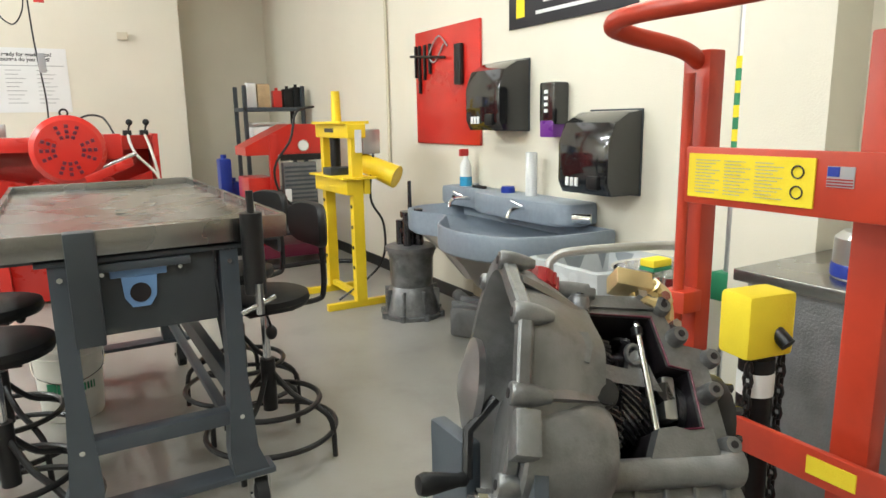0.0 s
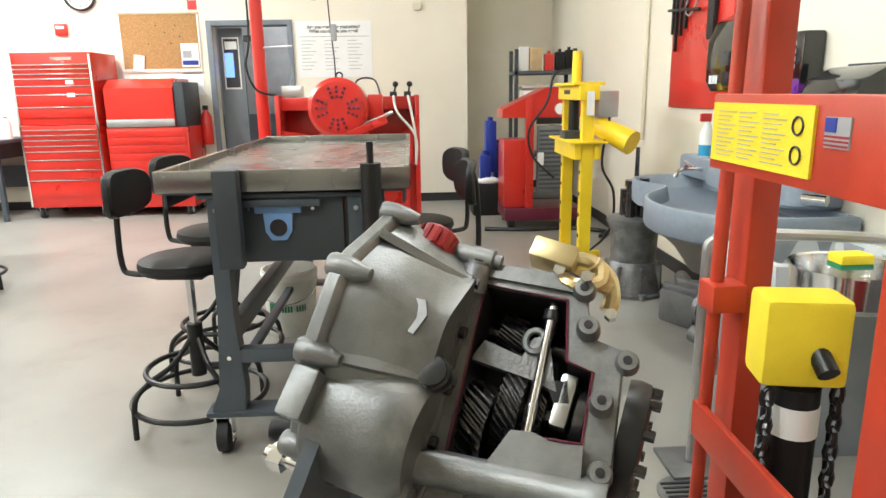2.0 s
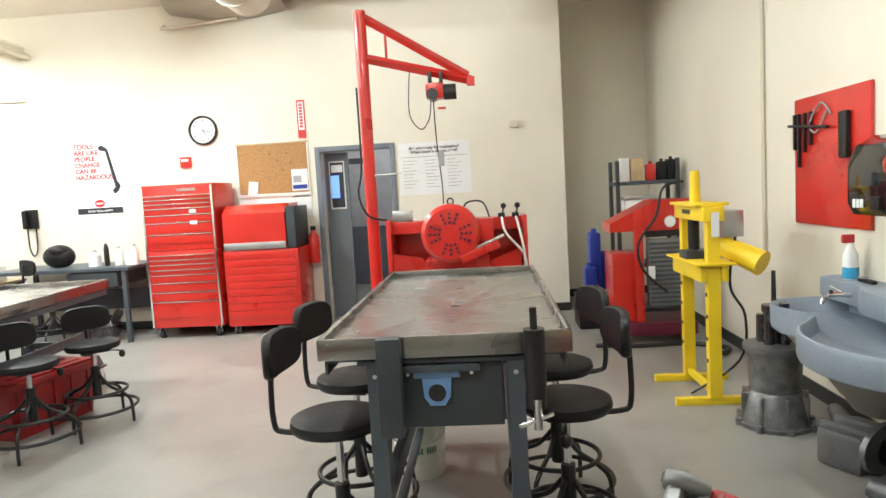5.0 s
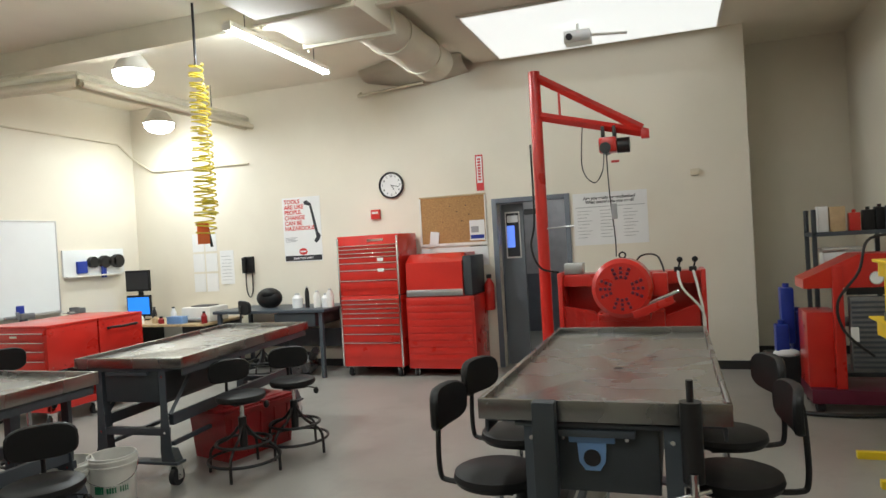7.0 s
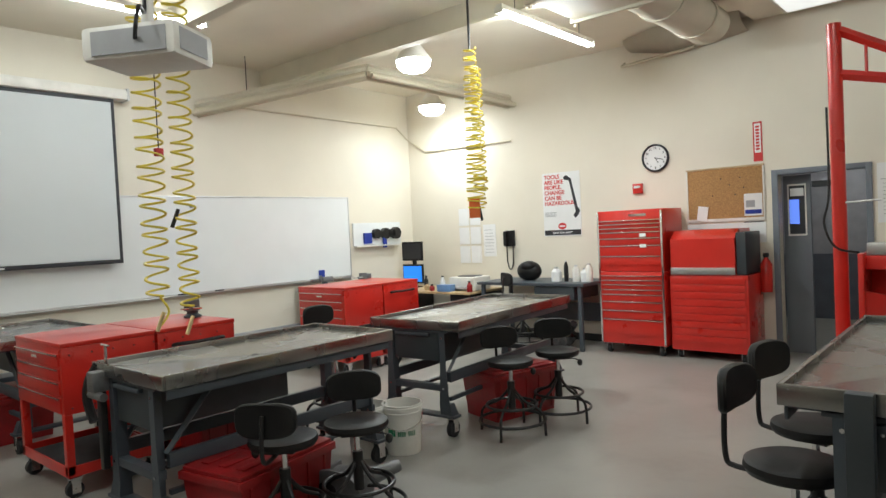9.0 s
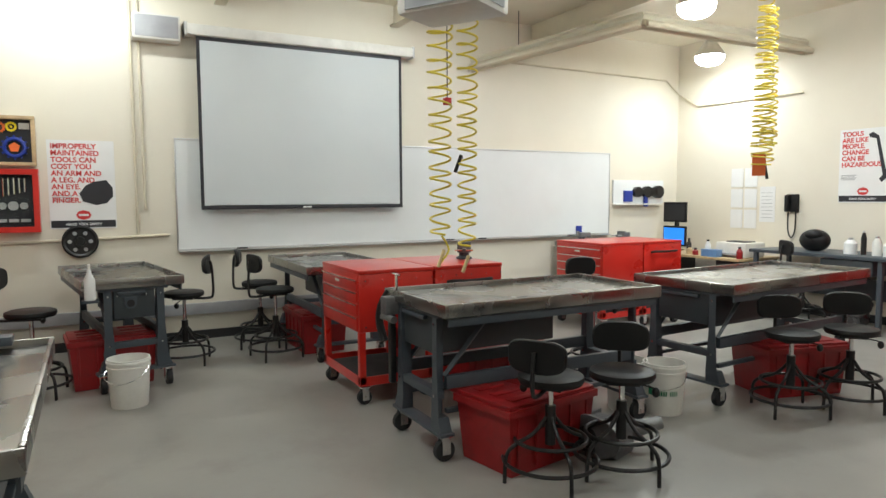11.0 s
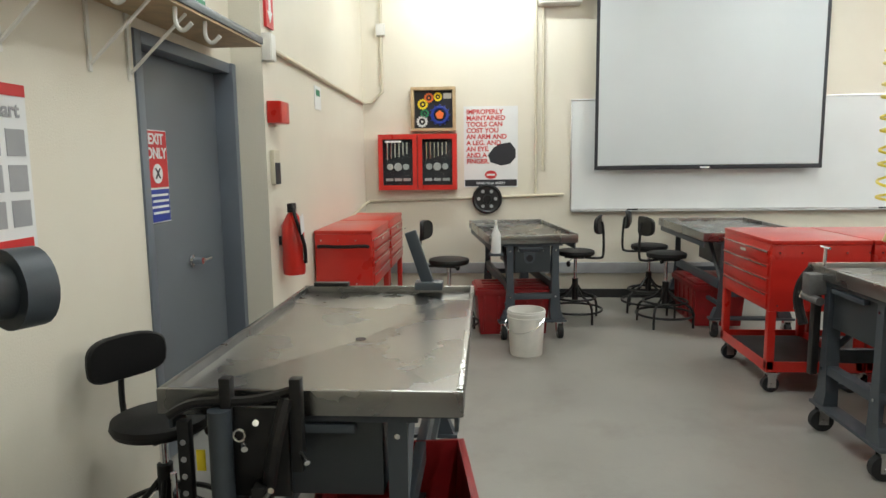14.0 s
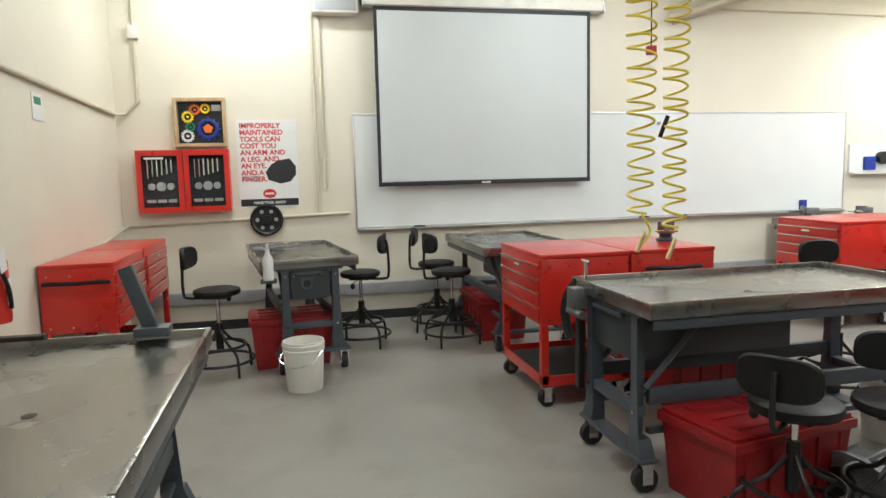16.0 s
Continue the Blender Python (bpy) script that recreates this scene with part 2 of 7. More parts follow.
solid("floor", box(B(), XW - 0.2, XE + 0.2, -3.4, YR + 0.2, -0.1, 0), M_FLOOR, "sealed grey concrete floor with stains and soft shine", "floor", "structure")
bm = box(B(), XW, -0.2, YN, YN + 0.15, 0, ZC)
box(bm, -0.2, 0.66, YN, YN + 0.15, 2.1, ZC)
box(bm, 0.66, XP, YN, YN + 0.15, 0, ZC)
solid("wall_north", bm, M_WALL, "cream painted wall with a doorway", "wall", "structure")
bm = box(B(), XP - 0.15, XP, YN + 0.15, YR + 0.15, 0, ZC)
box(bm, XP, XE, YR, YR + 0.15, 0, ZC)
solid("wall_recess", bm, M_WALL, "cream painted wall of the recess", "wall", "structure")
solid("wall_west", box(B(), XW - 0.15, XW, YS - 0.15, YN + 0.15, 0, ZC), M_WALL, "cream painted wall behind the whiteboard", "wall", "structure")
solid("wall_east", box(B(), XE, XE + 0.15, -3.3, YR + 0.15, 0, ZC), M_WALL, "cream painted wall behind the wash basin", "wall", "structure")
bm = box(B(), XW, XD, YS - 0.3, YS, 0, ZC)
box(bm, -1.45, -0.3, YD - 0.15, YD, 0, ZC)
box(bm, XD, -1.45, YD - 0.15, YD, 2.18, ZC)
box(bm, -0.45, -0.3, -3.2, YD - 0.15, 0, ZC)
box(bm, -0.45, XE, -3.35, -3.2, 0, ZC)
solid("wall_south", bm, M_WALL, "cream painted wall with the exit door", "wall", "structure")
solid("ceiling", box(B(), XW - 0.2, XE + 0.2, -3.4, YR + 0.2, ZC, ZC + 0.15), M_CEIL, "pale painted ceiling deck", "ceiling", "structure")

bm = box(B(), XW, -0.38, YN - 0.012, YN, 0, 0.1)
box(bm, 0.73, XP, YN - 0.012, YN, 0, 0.1)
box(bm, XP, XP + 0.012, YN, YR, 0, 0.1)
box(bm, XP + 0.012, XE - 0.012, YR - 0.012, YR, 0, 0.1)
box(bm, XE - 0.012, XE, -3.2, YR, 0, 0.1)
box(bm, XW, XW + 0.012, YS, YN - 0.012, 0, 0.1)
box(bm, XW + 0.012, XD, YS, YS + 0.012, 0, 0.1)
solid("baseboard", bm, M_BASE, "black vinyl baseboard", "baseboard", "structure")

# hall seen through the doorway
bm = box(B(), -1.6, 2.0, 12.2, 12.3, 1.0, 3)
box(bm, -1.7, -1.6, YN + 0.15, 12.3, 1.0, 3)
box(bm, 2.0, 2.1, YR + 0.3, 12.3, 1.0, 3)
solid("hall_wall", bm, M_HALL, "dim grey hall wall beyond the doorway", "wall", "structure")
bm = box(B(), -1.6, 2.0, 12.18, 12.28, 0, 1.0)
box(bm, -1.7, -1.6, YN + 0.15, 12.2, 0, 1.0)
solid("hall_dado", bm, M_HALLD, "dark lower hall wall", "wall", "structure")
solid("hall_floor", box(B(), -1.7, 2.1, YR + 0.2, 12.3, -0.1, 0), M_FLOOR, "hall floor beyond the doorway", "floor", "structure")
solid("hall_ceiling", box(B(), -1.7, 2.1, YN + 0.15, 12.3, 3, 3.1), M_CEIL, "hall ceiling", "ceiling", "structure")


def door_north():
    d = tagged(new("door_1"), "open grey steel door in a blue-grey frame", "door", kind="structure")
    d.matrix_basis = pose(0, YN, 0)
    bm = box(B(), -0.265, -0.2, -0.02, 0.17, 0, 2.15, 0.004)
    box(bm, 0.66, 0.72, -0.02, 0.17, 0, 2.15, 0.004)
    box(bm, -0.2, 0.66, -0.02, 0.17, 2.09, 2.15, 0.004)
    part("door_frame", bm, M_DOORF, d, "blue-grey steel frame")
    # the leaf, with its lit window, stands just inside the frame
    leaf = part("leaf", box(B(), -0.197, 0.09, 0.2, 0.245, 0.01, 2.08, 0.004), M_DOOR, d, "grey door leaf standing open")
    bm = box(B(), -0.15, -0.135, 0.19, 0.2, 1.38, 1.98)
    box(bm, 0.03, 0.045, 0.19, 0.2, 1.38, 1.98)
    box(bm, -0.135, 0.03, 0.19, 0.2, 1.38, 1.4)
    box(bm, -0.135, 0.03, 0.19, 0.2, 1.96, 1.98)
    part("window_bead", bm, M_WHITE, leaf)
    part("pane", box(B(), -0.135, 0.03, 0.192, 0.198, 1.4, 1.96), M_INKBLK, leaf, "dark wired pane")
    part("far_light", box(B(), -0.13, -0.03, 0.186, 0.19, 1.52, 1.8), M_WINBLUE, leaf, "blue daylight in the pane")
    part("notice", box(B(), -0.12, 0.02, 0.182, 0.19, 1.84, 1.93), M_PAPER, leaf)
    part("closer", box(B(), 0.1, 0.3, 0.2, 0.26, 1.93, 2.0, 0.01), M_DGREY, d)


door_north()


def door_exit():
    d = tagged(new("door_2"), "closed dark grey steel exit door in a blue-grey frame", "door", kind="structure")
    d.matrix_basis = pose(0, YD, 0)
    bm = box(B(), XD, XD + 0.06, -0.15, 0.03, 0, 2.18, 0.004)
    box(bm, -1.51, -1.45, -0.15, 0.012, 0, 2.18, 0.004)
    box(bm, XD + 0.06, -1.51, -0.15, 0.012, 2.12, 2.18, 0.004)
    part("door_frame", bm, M_DOORF, d, "blue-grey steel frame")
    leaf = part("leaf", box(B(), XD + 0.06, -1.51, -0.14, -0.09, 0.01, 2.12, 0.004), M_DOOR, d)
    bm = rod(B(), (-2.1, -0.09, 1.02), (-2.1, -0.02, 1.02), 0.02)
    rod(bm, (-2.1, -0.03, 1.02), (-2.22, -0.03, 1.02), 0.011)
    lathe(bm, [(0.035, 0), (0.035, 0.01), (0.02, 0.015)], m=pose(-2.1, -0.09, 1.02, -90))
    part("door_handle", bm, M_CHROME, leaf, "chrome lever handle")
    sg = part("exit_notice", box(B(), -1.88, -1.65, -0.09, -0.085, 1.27, 1.74), M_PAPER, leaf, "red, white and navy paper notice")
    part("red_panel", box(B(), -1.875, -1.655, -0.085, -0.083, 1.45, 1.735), M_INKRED, sg)
    part("navy_panel", box(B(), -1.875, -1.655, -0.085, -0.083, 1.275, 1.44), M_DBLUE, sg)
    words("lettering", "EXIT\nONLY", 0.075, M_PAPER, sg, pose(-1.765, -0.082, 1.67, 90, 0, 180), "CENTER")
    bm = rod(B(), (-1.765, -0.083, 1.52), (-1.765, -0.081, 1.52), 0.05, seg=24)
    part("round_mark", bm, M_PAPER, sg)
    words("cross", "X", 0.07, M_INKBLK, sg, pose(-1.765, -0.08, 1.497, 90, 0, 180), "CENTER")
    bm = B()
    for i in range(4):
        box(bm, -1.86, -1.67 - 0.03 * (i % 2), -0.083, -0.081, 1.405 - 0.03 * i, 1.417 - 0.03 * i)
    part("small_print", bm, M_PAPER, sg)


door_exit()

# overhead: duct, beams and conduits
duct = tagged(solid("air_duct", box(B(), -1.3, -0.41, 2.0, 6.4, 3.58, 3.9, 0.01), M_BEAM, "painted rectangular sheet metal air duct", "duct"), kind="structure")
for y in (3.2, 4.6, 5.6, 6.4):
    bm = box(B(), -1.33, -0.38, y - 0.02, y + 0.02, 3.55, 3.58)
    box(bm, -1.33, -1.3, y - 0.02, y + 0.02, 3.58, 3.93)
    box(bm, -0.41, -0.38, y - 0.02, y + 0.02, 3.58, 3.93)
    part("flange", bm, M_BEAM, duct)
    part("hanger", box(B(), -1.36, -1.335, y + 0.1, y + 0.13, 3.55, ZC), M_BEAM, duct)
bm = loft(B(), [[(-0.66 + rx * math.cos(a), y, 3.74 + 0.2 * math.sin(a)) for a in [2 * math.pi * k / 28 for k in range(28)]] for y, rx in ((6.42, 0.24), (6.9, 0.24), (8.2, 0.24))])
for y in (6.9, 7.75):
    loft(bm, [[(-0.66 + 0.255 * math.cos(a), yy, 3.74 + 0.215 * math.sin(a)) for a in [2 * math.pi * k / 28 for k in range(28)]] for yy in (y, y + 0.05)])
tagged(solid("round_duct", bm, M_BEAM, "painted round spiral air duct", "duct"), kind="structure")
bm = loft(B(), [[(x, 8.98 - d * 0.5 * math.sin(f * 1.57), 3.95 - d * (1 - math.cos(f * 1.57)) * 0.0 - d * 0.22 * math.cos(f * 1.57)) for x, d in ((-1.9, 0.5), (-1.4, 1.0), (-0.9, 1.0), (-0.45, 0.7))] for f in (0, 0.25, 0.5, 0.75, 1.0)], cap=False)
bmesh.ops.solidify(bm, geom=bm.faces[:], thickness=0.01)
tagged(solid("duct_cowl", bm, M_BEAM, "curved painted sheet metal cowl at the wall top", "duct"), kind="structure")
for y in (-0.2, 1.9, 4.0, 6.1):
    bm = box(B(), XW, XE, y - 0.06, y + 0.06, ZC - 0.26, ZC - 0.24)
    box(bm, XW, XE, y - 0.008, y + 0.008, ZC - 0.24, ZC)
    tagged(solid("roof_beam", bm, M_BEAM, "painted steel roof beam", "beam", group="roof beams"), kind="structure")
bm = box(B(), -0.4, XP, 6.3, YN, 3.9, ZC)
box(bm, XP, XE, 6.3, YR, 3.9, ZC)
tagged(solid("ceiling_drop", bm, M_CEIL, "lower pale ceiling panel by the wall", "ceiling"), kind="structure")


def bundle(name, a, b, label):
    """A sloped run of painted pipes on a strut."""
    t = thing(name, label, "pipes")
    a, b = Vector(a), Vector(b)
    side = (b - a).cross(Vector((0, 0, 1))).normalized()
    for k in range(4):
        o = side * (0.07 * (k - 1.5)) - Vector((0, 0, 0.04 * (k % 2)))
        part("pipe", rod(B(), a + o, b + o, 0.035, seg=12), M_PIPE, t)
    part("strut", rod(B(), a + Vector((0, 0, 0.08)), b + Vector((0, 0, 0.08)), 0.05, seg=4), M_BEAM, t)
    for f in (0.3, 0.75):
        p = a.lerp(b, f)
        part("hanger", rod(B(), p, (p.x, p.y, ZC), 0.006, seg=6), M_BLKM, t)


bundle("pipe_run", (-5.98, 5.1, 3.3), (-4.3, 6.5, 3.66), "painted pipes sloping up from the wall")
bundle("pipe_run", (-4.3, 6.5, 3.66), (-3.85, 8.98, 3.5), "painted pipes running to the wall")


def conduit(pts, r, label, n=0):
    p = smooth_path(pts, n) if n else pts
    return tagged(solid("conduit", pipe(B(), p, r, 8), M_PIPE, label, "conduit"), kind="structure")


conduit([(XW + 0.02, 5.2, 3.42), (XW + 0.02, 8.7, 3.4), (XW + 0.03, YN - 0.03, 3.2), (-5.6, YN - 0.02, 2.97), (-3.86, YN - 0.02, 2.94)], 0.014, "thin painted conduit round the wall corner")
conduit([(XW + 0.02, 0.98, ZC), (XW + 0.02, 0.99, 1.2)], 0.016, "upright painted conduit on the wall")
conduit([(XW + 0.02, 1.06, ZC), (XW + 0.02, 1.07, 1.45)], 0.016, "upright painted conduit on the wall")
conduit([(XW + 0.02, -0.9, 1.12), (XW + 0.02, 1.3, 1.18)], 0.016, "level painted conduit on the wall")
conduit([(-4.9, YS + 0.02, 1.0), (-5.9, YS + 0.02, 1.1), (XW + 0.02, -0.9, 1.12)], 0.014, "level painted conduit on the wall")
conduit([(XW + 0.02, -0.72, ZC), (XW + 0.02, -0.73, 2.35), (XW + 0.03, -0.85, 2.23), (-5.9, YS + 0.02, 2.22), (-2.68, YS + 0.02, 2.29)], 0.018, "painted conduit dropping along the wall")
conduit([(-2.0, YN - 0.02, 3.72), (-2.0, YN - 0.12, 3.66), (-1.05, YN - 0.12, 3.72), (-1.05, YN - 0.02, 3.8)], 0.018, "painted gas pipe under the ceiling")
conduit([(XE - 0.02, 6.28, 0.9), (XE - 0.02, 6.28, ZC)], 0.014, "upright conduit on the wall")


# ---- lights ----
def strip_light(x, y, z, along="y", length=1.2, watts=1.0):
    t = thing("strip_light", "open white fluorescent strip light hung from the ceiling", "lamp", x, y, z, 0 if along == "y" else 90, "strip lights")
    h = length / 2
    part("channel", box(B(), -0.035, 0.035, -h, h, 0.03, 0.08, 0.006), M_WHITE, t)
    for s in (-0.028, 0.028):
        part("tube", rod(B(), (s, -h + 0.02, 0.012), (s, h - 0.02, 0.012), 0.013, seg=10), M_TUBE, t, "lit fluorescent tube")
    for s in (-h, h):
        part("lampholder", box(B(), -0.045, 0.045, s - 0.012, s + 0.012, -0.005, 0.05, 0.004), M_WHITE, t)
    for s in (-h * 0.7, h * 0.7):
        part("hanger_rod", rod(B(), (0, s, 0.08), (0, s, (3.0 if z < 3 else ZC) - z), 0.004, seg=6), M_BLKM, t)
    # bare tubes throw their light to both sides more than straight down
    for tilt in (-50, 50):
        li = bpy.data.lights.new("strip_glow", "AREA")
        li.shape, li.size, li.size_y, li.energy, li.color = "RECTANGLE", 0.06, length, LAMP_WATTS * watts * 0.5, LAMP_TINT
        lo = new("strip_glow", li)
        lo.matrix_basis = pose(x, y, z - 0.03, 0, 0, 0 if along == "y" else 90) @ pose(0, 0, 0, 0, tilt, 0)


strip_light(-1.68, 6.58, 3.6, "y", 1.75, 2.2)
strip_light(-5.1, 0.3, 3.75, "y", 1.4, 1.2)
strip_light(-4.3, 3.6, 3.8, "y", 1.4, 0.9)
strip_light(0.6, 1.2, 3.8, "x", 1.4, 0.9)
strip_light(0.9, 4.6, 3.8, "y", 1.4, 0.75)
strip_light(2.9, 3.4, 3.8, "y", 1.4, 0.65)
strip_light(-1.6, 0.4, 3.8, "y", 1.4, 1.0)
strip_light(0.5, 11.1, 2.88, "x", 1.2, 0.3)


# added glowing sheet and frame: imitates ceiling deck lit by nearby tubes
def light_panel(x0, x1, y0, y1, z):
    t = thing("ceiling_glow_panel", "broad white glowing sheet in a thin frame, added for the brightly lit ceiling", "lamp", 0, 0, z)
    part("glow_sheet", box(B(), x0 + 0.03, x1 - 0.03, y0 + 0.03, y1 - 0.03, -0.02, 0.0), M_CEILGLOW, t, "white glow in place of lit ceiling")
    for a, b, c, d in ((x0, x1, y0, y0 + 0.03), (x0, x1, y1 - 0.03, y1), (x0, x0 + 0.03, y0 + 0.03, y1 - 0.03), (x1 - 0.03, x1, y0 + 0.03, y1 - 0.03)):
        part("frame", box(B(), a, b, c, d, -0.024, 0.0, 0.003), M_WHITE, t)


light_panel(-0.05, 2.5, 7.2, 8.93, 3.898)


def high_bay(x, y, z, watts):
    t = thing("high_bay_lamp", "round lit high bay lamp on a short stem", "lamp", x, y, z, group="high bay lamps")
    part("shade", lathe(B(), [(0.05, 0.25), (0.08, 0.2), (0.2, 0.03), (0.21, 0.0), (0.2, 0.0), (0.19, 0.03), (0.07, 0.19)]), M_WHITE, t)
    part("lens", lathe(B(), [(0.19, 0.03), (0.2, 0.0), (0.19, -0.06), (0.14, -0.11), (0.08, -0.13), (0.002, -0.135)]), M_HIGHBAY, t, "glowing lens")
    part("stem", rod(B(), (0, 0, 0.25), (0, 0, ZC - z), 0.015, seg=8), M_BEAM, t)
    li = bpy.data.lights.new("bay_glow", "AREA")
    li.shape, li.size, li.energy, li.color = "DISK", 0.3, watts, LAMP_TINT
    lo = new("bay_glow", li)
    lo.matrix_basis = pose(x, y, z - 0.15)


high_bay(-3.4, 6.4, 3.62, 55)
high_bay(-4.9, 8.4, 3.55, 36)


# ---- workbenches ----
def caster(bm_w, bm_f, x, y, r=0.06):
    rod(bm_w, (x - 0.02, y, r), (x + 0.02, y, r), r, seg=20)
    box(bm_f, x - 0.032, x - 0.024, y - 0.025, y + 0.03, r - 0.02, r * 2 + 0.03)
    box(bm_f, x + 0.024, x + 0.032, y - 0.025, y + 0.03, r - 0.02, r * 2 + 0.03)
    box(bm_f, x - 0.04, x + 0.04, y - 0.04, y + 0.04, r * 2 + 0.02, r * 2 + 0.03)
    rod(bm_f, (x - 0.036, y, r), (x + 0.036, y, r), 0.012, seg=8)


def workbench(name, label, x, y, rz, L, W, top=0.93, drawer=1, bracket=None):
    t = thing(name, label, "workbench", x, y, 0, rz, "teardown benches")
    hx, hy = W / 2, L / 2
    # shallow tray with creases that fall to a drain in the middle
    bm = B()
    vs = [bm.verts.new(p) for p in ((-hx + 0.02, -hy + 0.02, top - 0.03), (hx - 0.02, -hy + 0.02, top - 0.03), (hx - 0.02, hy - 0.02, top - 0.03), (-hx + 0.02, hy - 0.02, top - 0.03), (0, 0, top - 0.068))]
    for i in range(4):
        bm.faces.new((vs[i], vs[(i + 1) % 4], vs[4]))
    tray = part("tray", bm, M_STEEL, t, "creased stainless steel tray")
    tray.data.polygons.foreach_set("use_smooth", [False] * 4)
    for n, (x0, x1, y0, y1) in enumerate(((-hx, hx, -hy, -hy + 0.02), (-hx, hx, hy - 0.02, hy), (-hx, -hx + 0.02, -hy + 0.02, hy - 0.02), (hx - 0.02, hx, -hy + 0.02, hy - 0.02))):
        part("rim", box(B(), x0, x1, y0, y1, top - 0.075, top + 0.003 * (n % 2), 0.005), M_STEEL, t)
    part("underside", box(B(), -hx + 0.02, hx - 0.02, -hy + 0.02, hy - 0.02, top - 0.085, top - 0.072), M_GREY, t)
    part("drain", rod(B(), (0, 0, top - 0.07), (0, 0, top - 0.065), 0.022), M_BLKM, tray)
    lx, ly = hx - 0.19, hy - 0.06
    for sy in (-1, 1):
        part("rail", box(B(), -lx, lx, sy * ly - 0.03, sy * ly + 0.03, 0.36, 0.41, 0.004), M_GREY, t)
        part("foot_plate", box(B(), -lx - 0.1, lx + 0.1, sy * ly - 0.05, sy * ly + 0.05, 0.155, 0.175, 0.004), M_GREY, t)
        part("head_plate", box(B(), -lx - 0.06, lx + 0.06, sy * ly - 0.04, sy * ly + 0.04, top - 0.1, top - 0.076, 0.003), M_GREY, t)
        for sx in (-1, 1):
            # channel leg that widens towards its foot
            def at(u, v, z):
                w = 0.028 + 0.02 * max(0.0, min(1.0, (0.55 - z) / 0.3))
                return (sx * lx + u * w, sy * ly + v, z)
            bm = B()
            zs = (0.26, 0.4, 0.55, top - 0.1)
            loft(bm, [[at(-1, -0.035, z), at(1, -0.035, z), at(1, -0.028, z), at(-1, -0.028, z)] for z in zs])
            loft(bm, [[at(-sx, -0.028, z), at(-sx * 0.75, -0.028, z), at(-sx * 0.75, 0.035, z), at(-sx, 0.035, z)] for z in zs])
            # the splayed foot of the leg
            loft(bm, [[(sx * lx + u * 0.048, sy * ly + v * 0.035, 0.26) for u, v in ((-1, -1), (1, -1), (1, 1), (-1, 1))],
                      [(sx * lx + sx * 0.02 + u * 0.06, sy * ly + v * 0.04, 0.176) for u, v in ((-1, -1), (1, -1), (1, 1), (-1, 1))]])
            part("leg", bm, M_GREY, t)
            for k, z in enumerate((0.385, top - 0.14)):
                bolts = rod(B(), (sx * lx, sy * ly - 0.042, z), (sx * lx, sy * ly - 0.03, z), 0.009, seg=6)
                part("bolt", bolts, M_CHROME, t)
            bw, bf = B(), B()
            caster(bw, bf, sx * (lx + 0.05), sy * ly, 0.064)
            cs = part("caster", bw, M_RUBBER, t, "black rubber caster")
            part("fork", bf, M_CHROME, cs)
    for sx in (-1, 1):
        part("apron", box(B(), sx * (hx - 0.022) - 0.006, sx * (hx - 0.022) + 0.006, -hy + 0.03, hy - 0.03, top - 0.13, top - 0.086, 0.002), M_GREY, t)
        part("under_rail", box(B(), sx * lx - 0.018, sx * lx + 0.018, -ly + 0.04, ly - 0.04, 0.27, 0.3, 0.004), M_GREY, t)
        part("side_rail", box(B(), sx * lx - 0.02, sx * lx + 0.02, -ly + 0.04, ly - 0.04, 0.42, 0.5, 0.004), M_GREY, t)
        part("brace", rod(B(), (sx * lx, -ly + 0.03, 0.5), (sx * lx, -ly + 0.36, top - 0.1), 0.018, seg=4), M_GREY, t)
    if drawer:
        d = part("drawer", box(B(), -lx + 0.045, lx - 0.045, -ly - 0.02, 0.1, top - 0.33, top - 0.1, 0.006), M_DGREY, t, "dark grey drawer box")
        part("drawer_lip", box(B(), -lx + 0.07, lx - 0.12, -ly - 0.05, -ly - 0.02, top - 0.13, top - 0.105, 0.004), M_GREY, d)
    if bracket:
        bm = box(B(), -0.11, 0.05, -ly - 0.032, -ly - 0.02, top - 0.155, top - 0.125, 0.004)
        prism(bm, [(-0.08, top - 0.155), (0.02, top - 0.155), (0.015, top - 0.22), (-0.005, top - 0.25), (-0.055, top - 0.25), (-0.075, top - 0.22)], "y", -ly - 0.033, -ly - 0.021)
        br = part("bracket", bm, bracket, t, "blue painted receiver bracket" if bracket == M_BLUE else "grey receiver bracket")
        part("socket", rod(B(), (-0.03, -ly - 0.036, top - 0.205), (-0.03, -ly - 0.03, top - 0.205), 0.03, seg=20), M_INNER, br)
        for x in (-0.13, 0.09):
            part("drawer_bolt", rod(B(), (x, -ly - 0.03, top - 0.14), (x, -ly - 0.02, top - 0.14), 0.007, seg=6), M_CHROME, d)
    return t


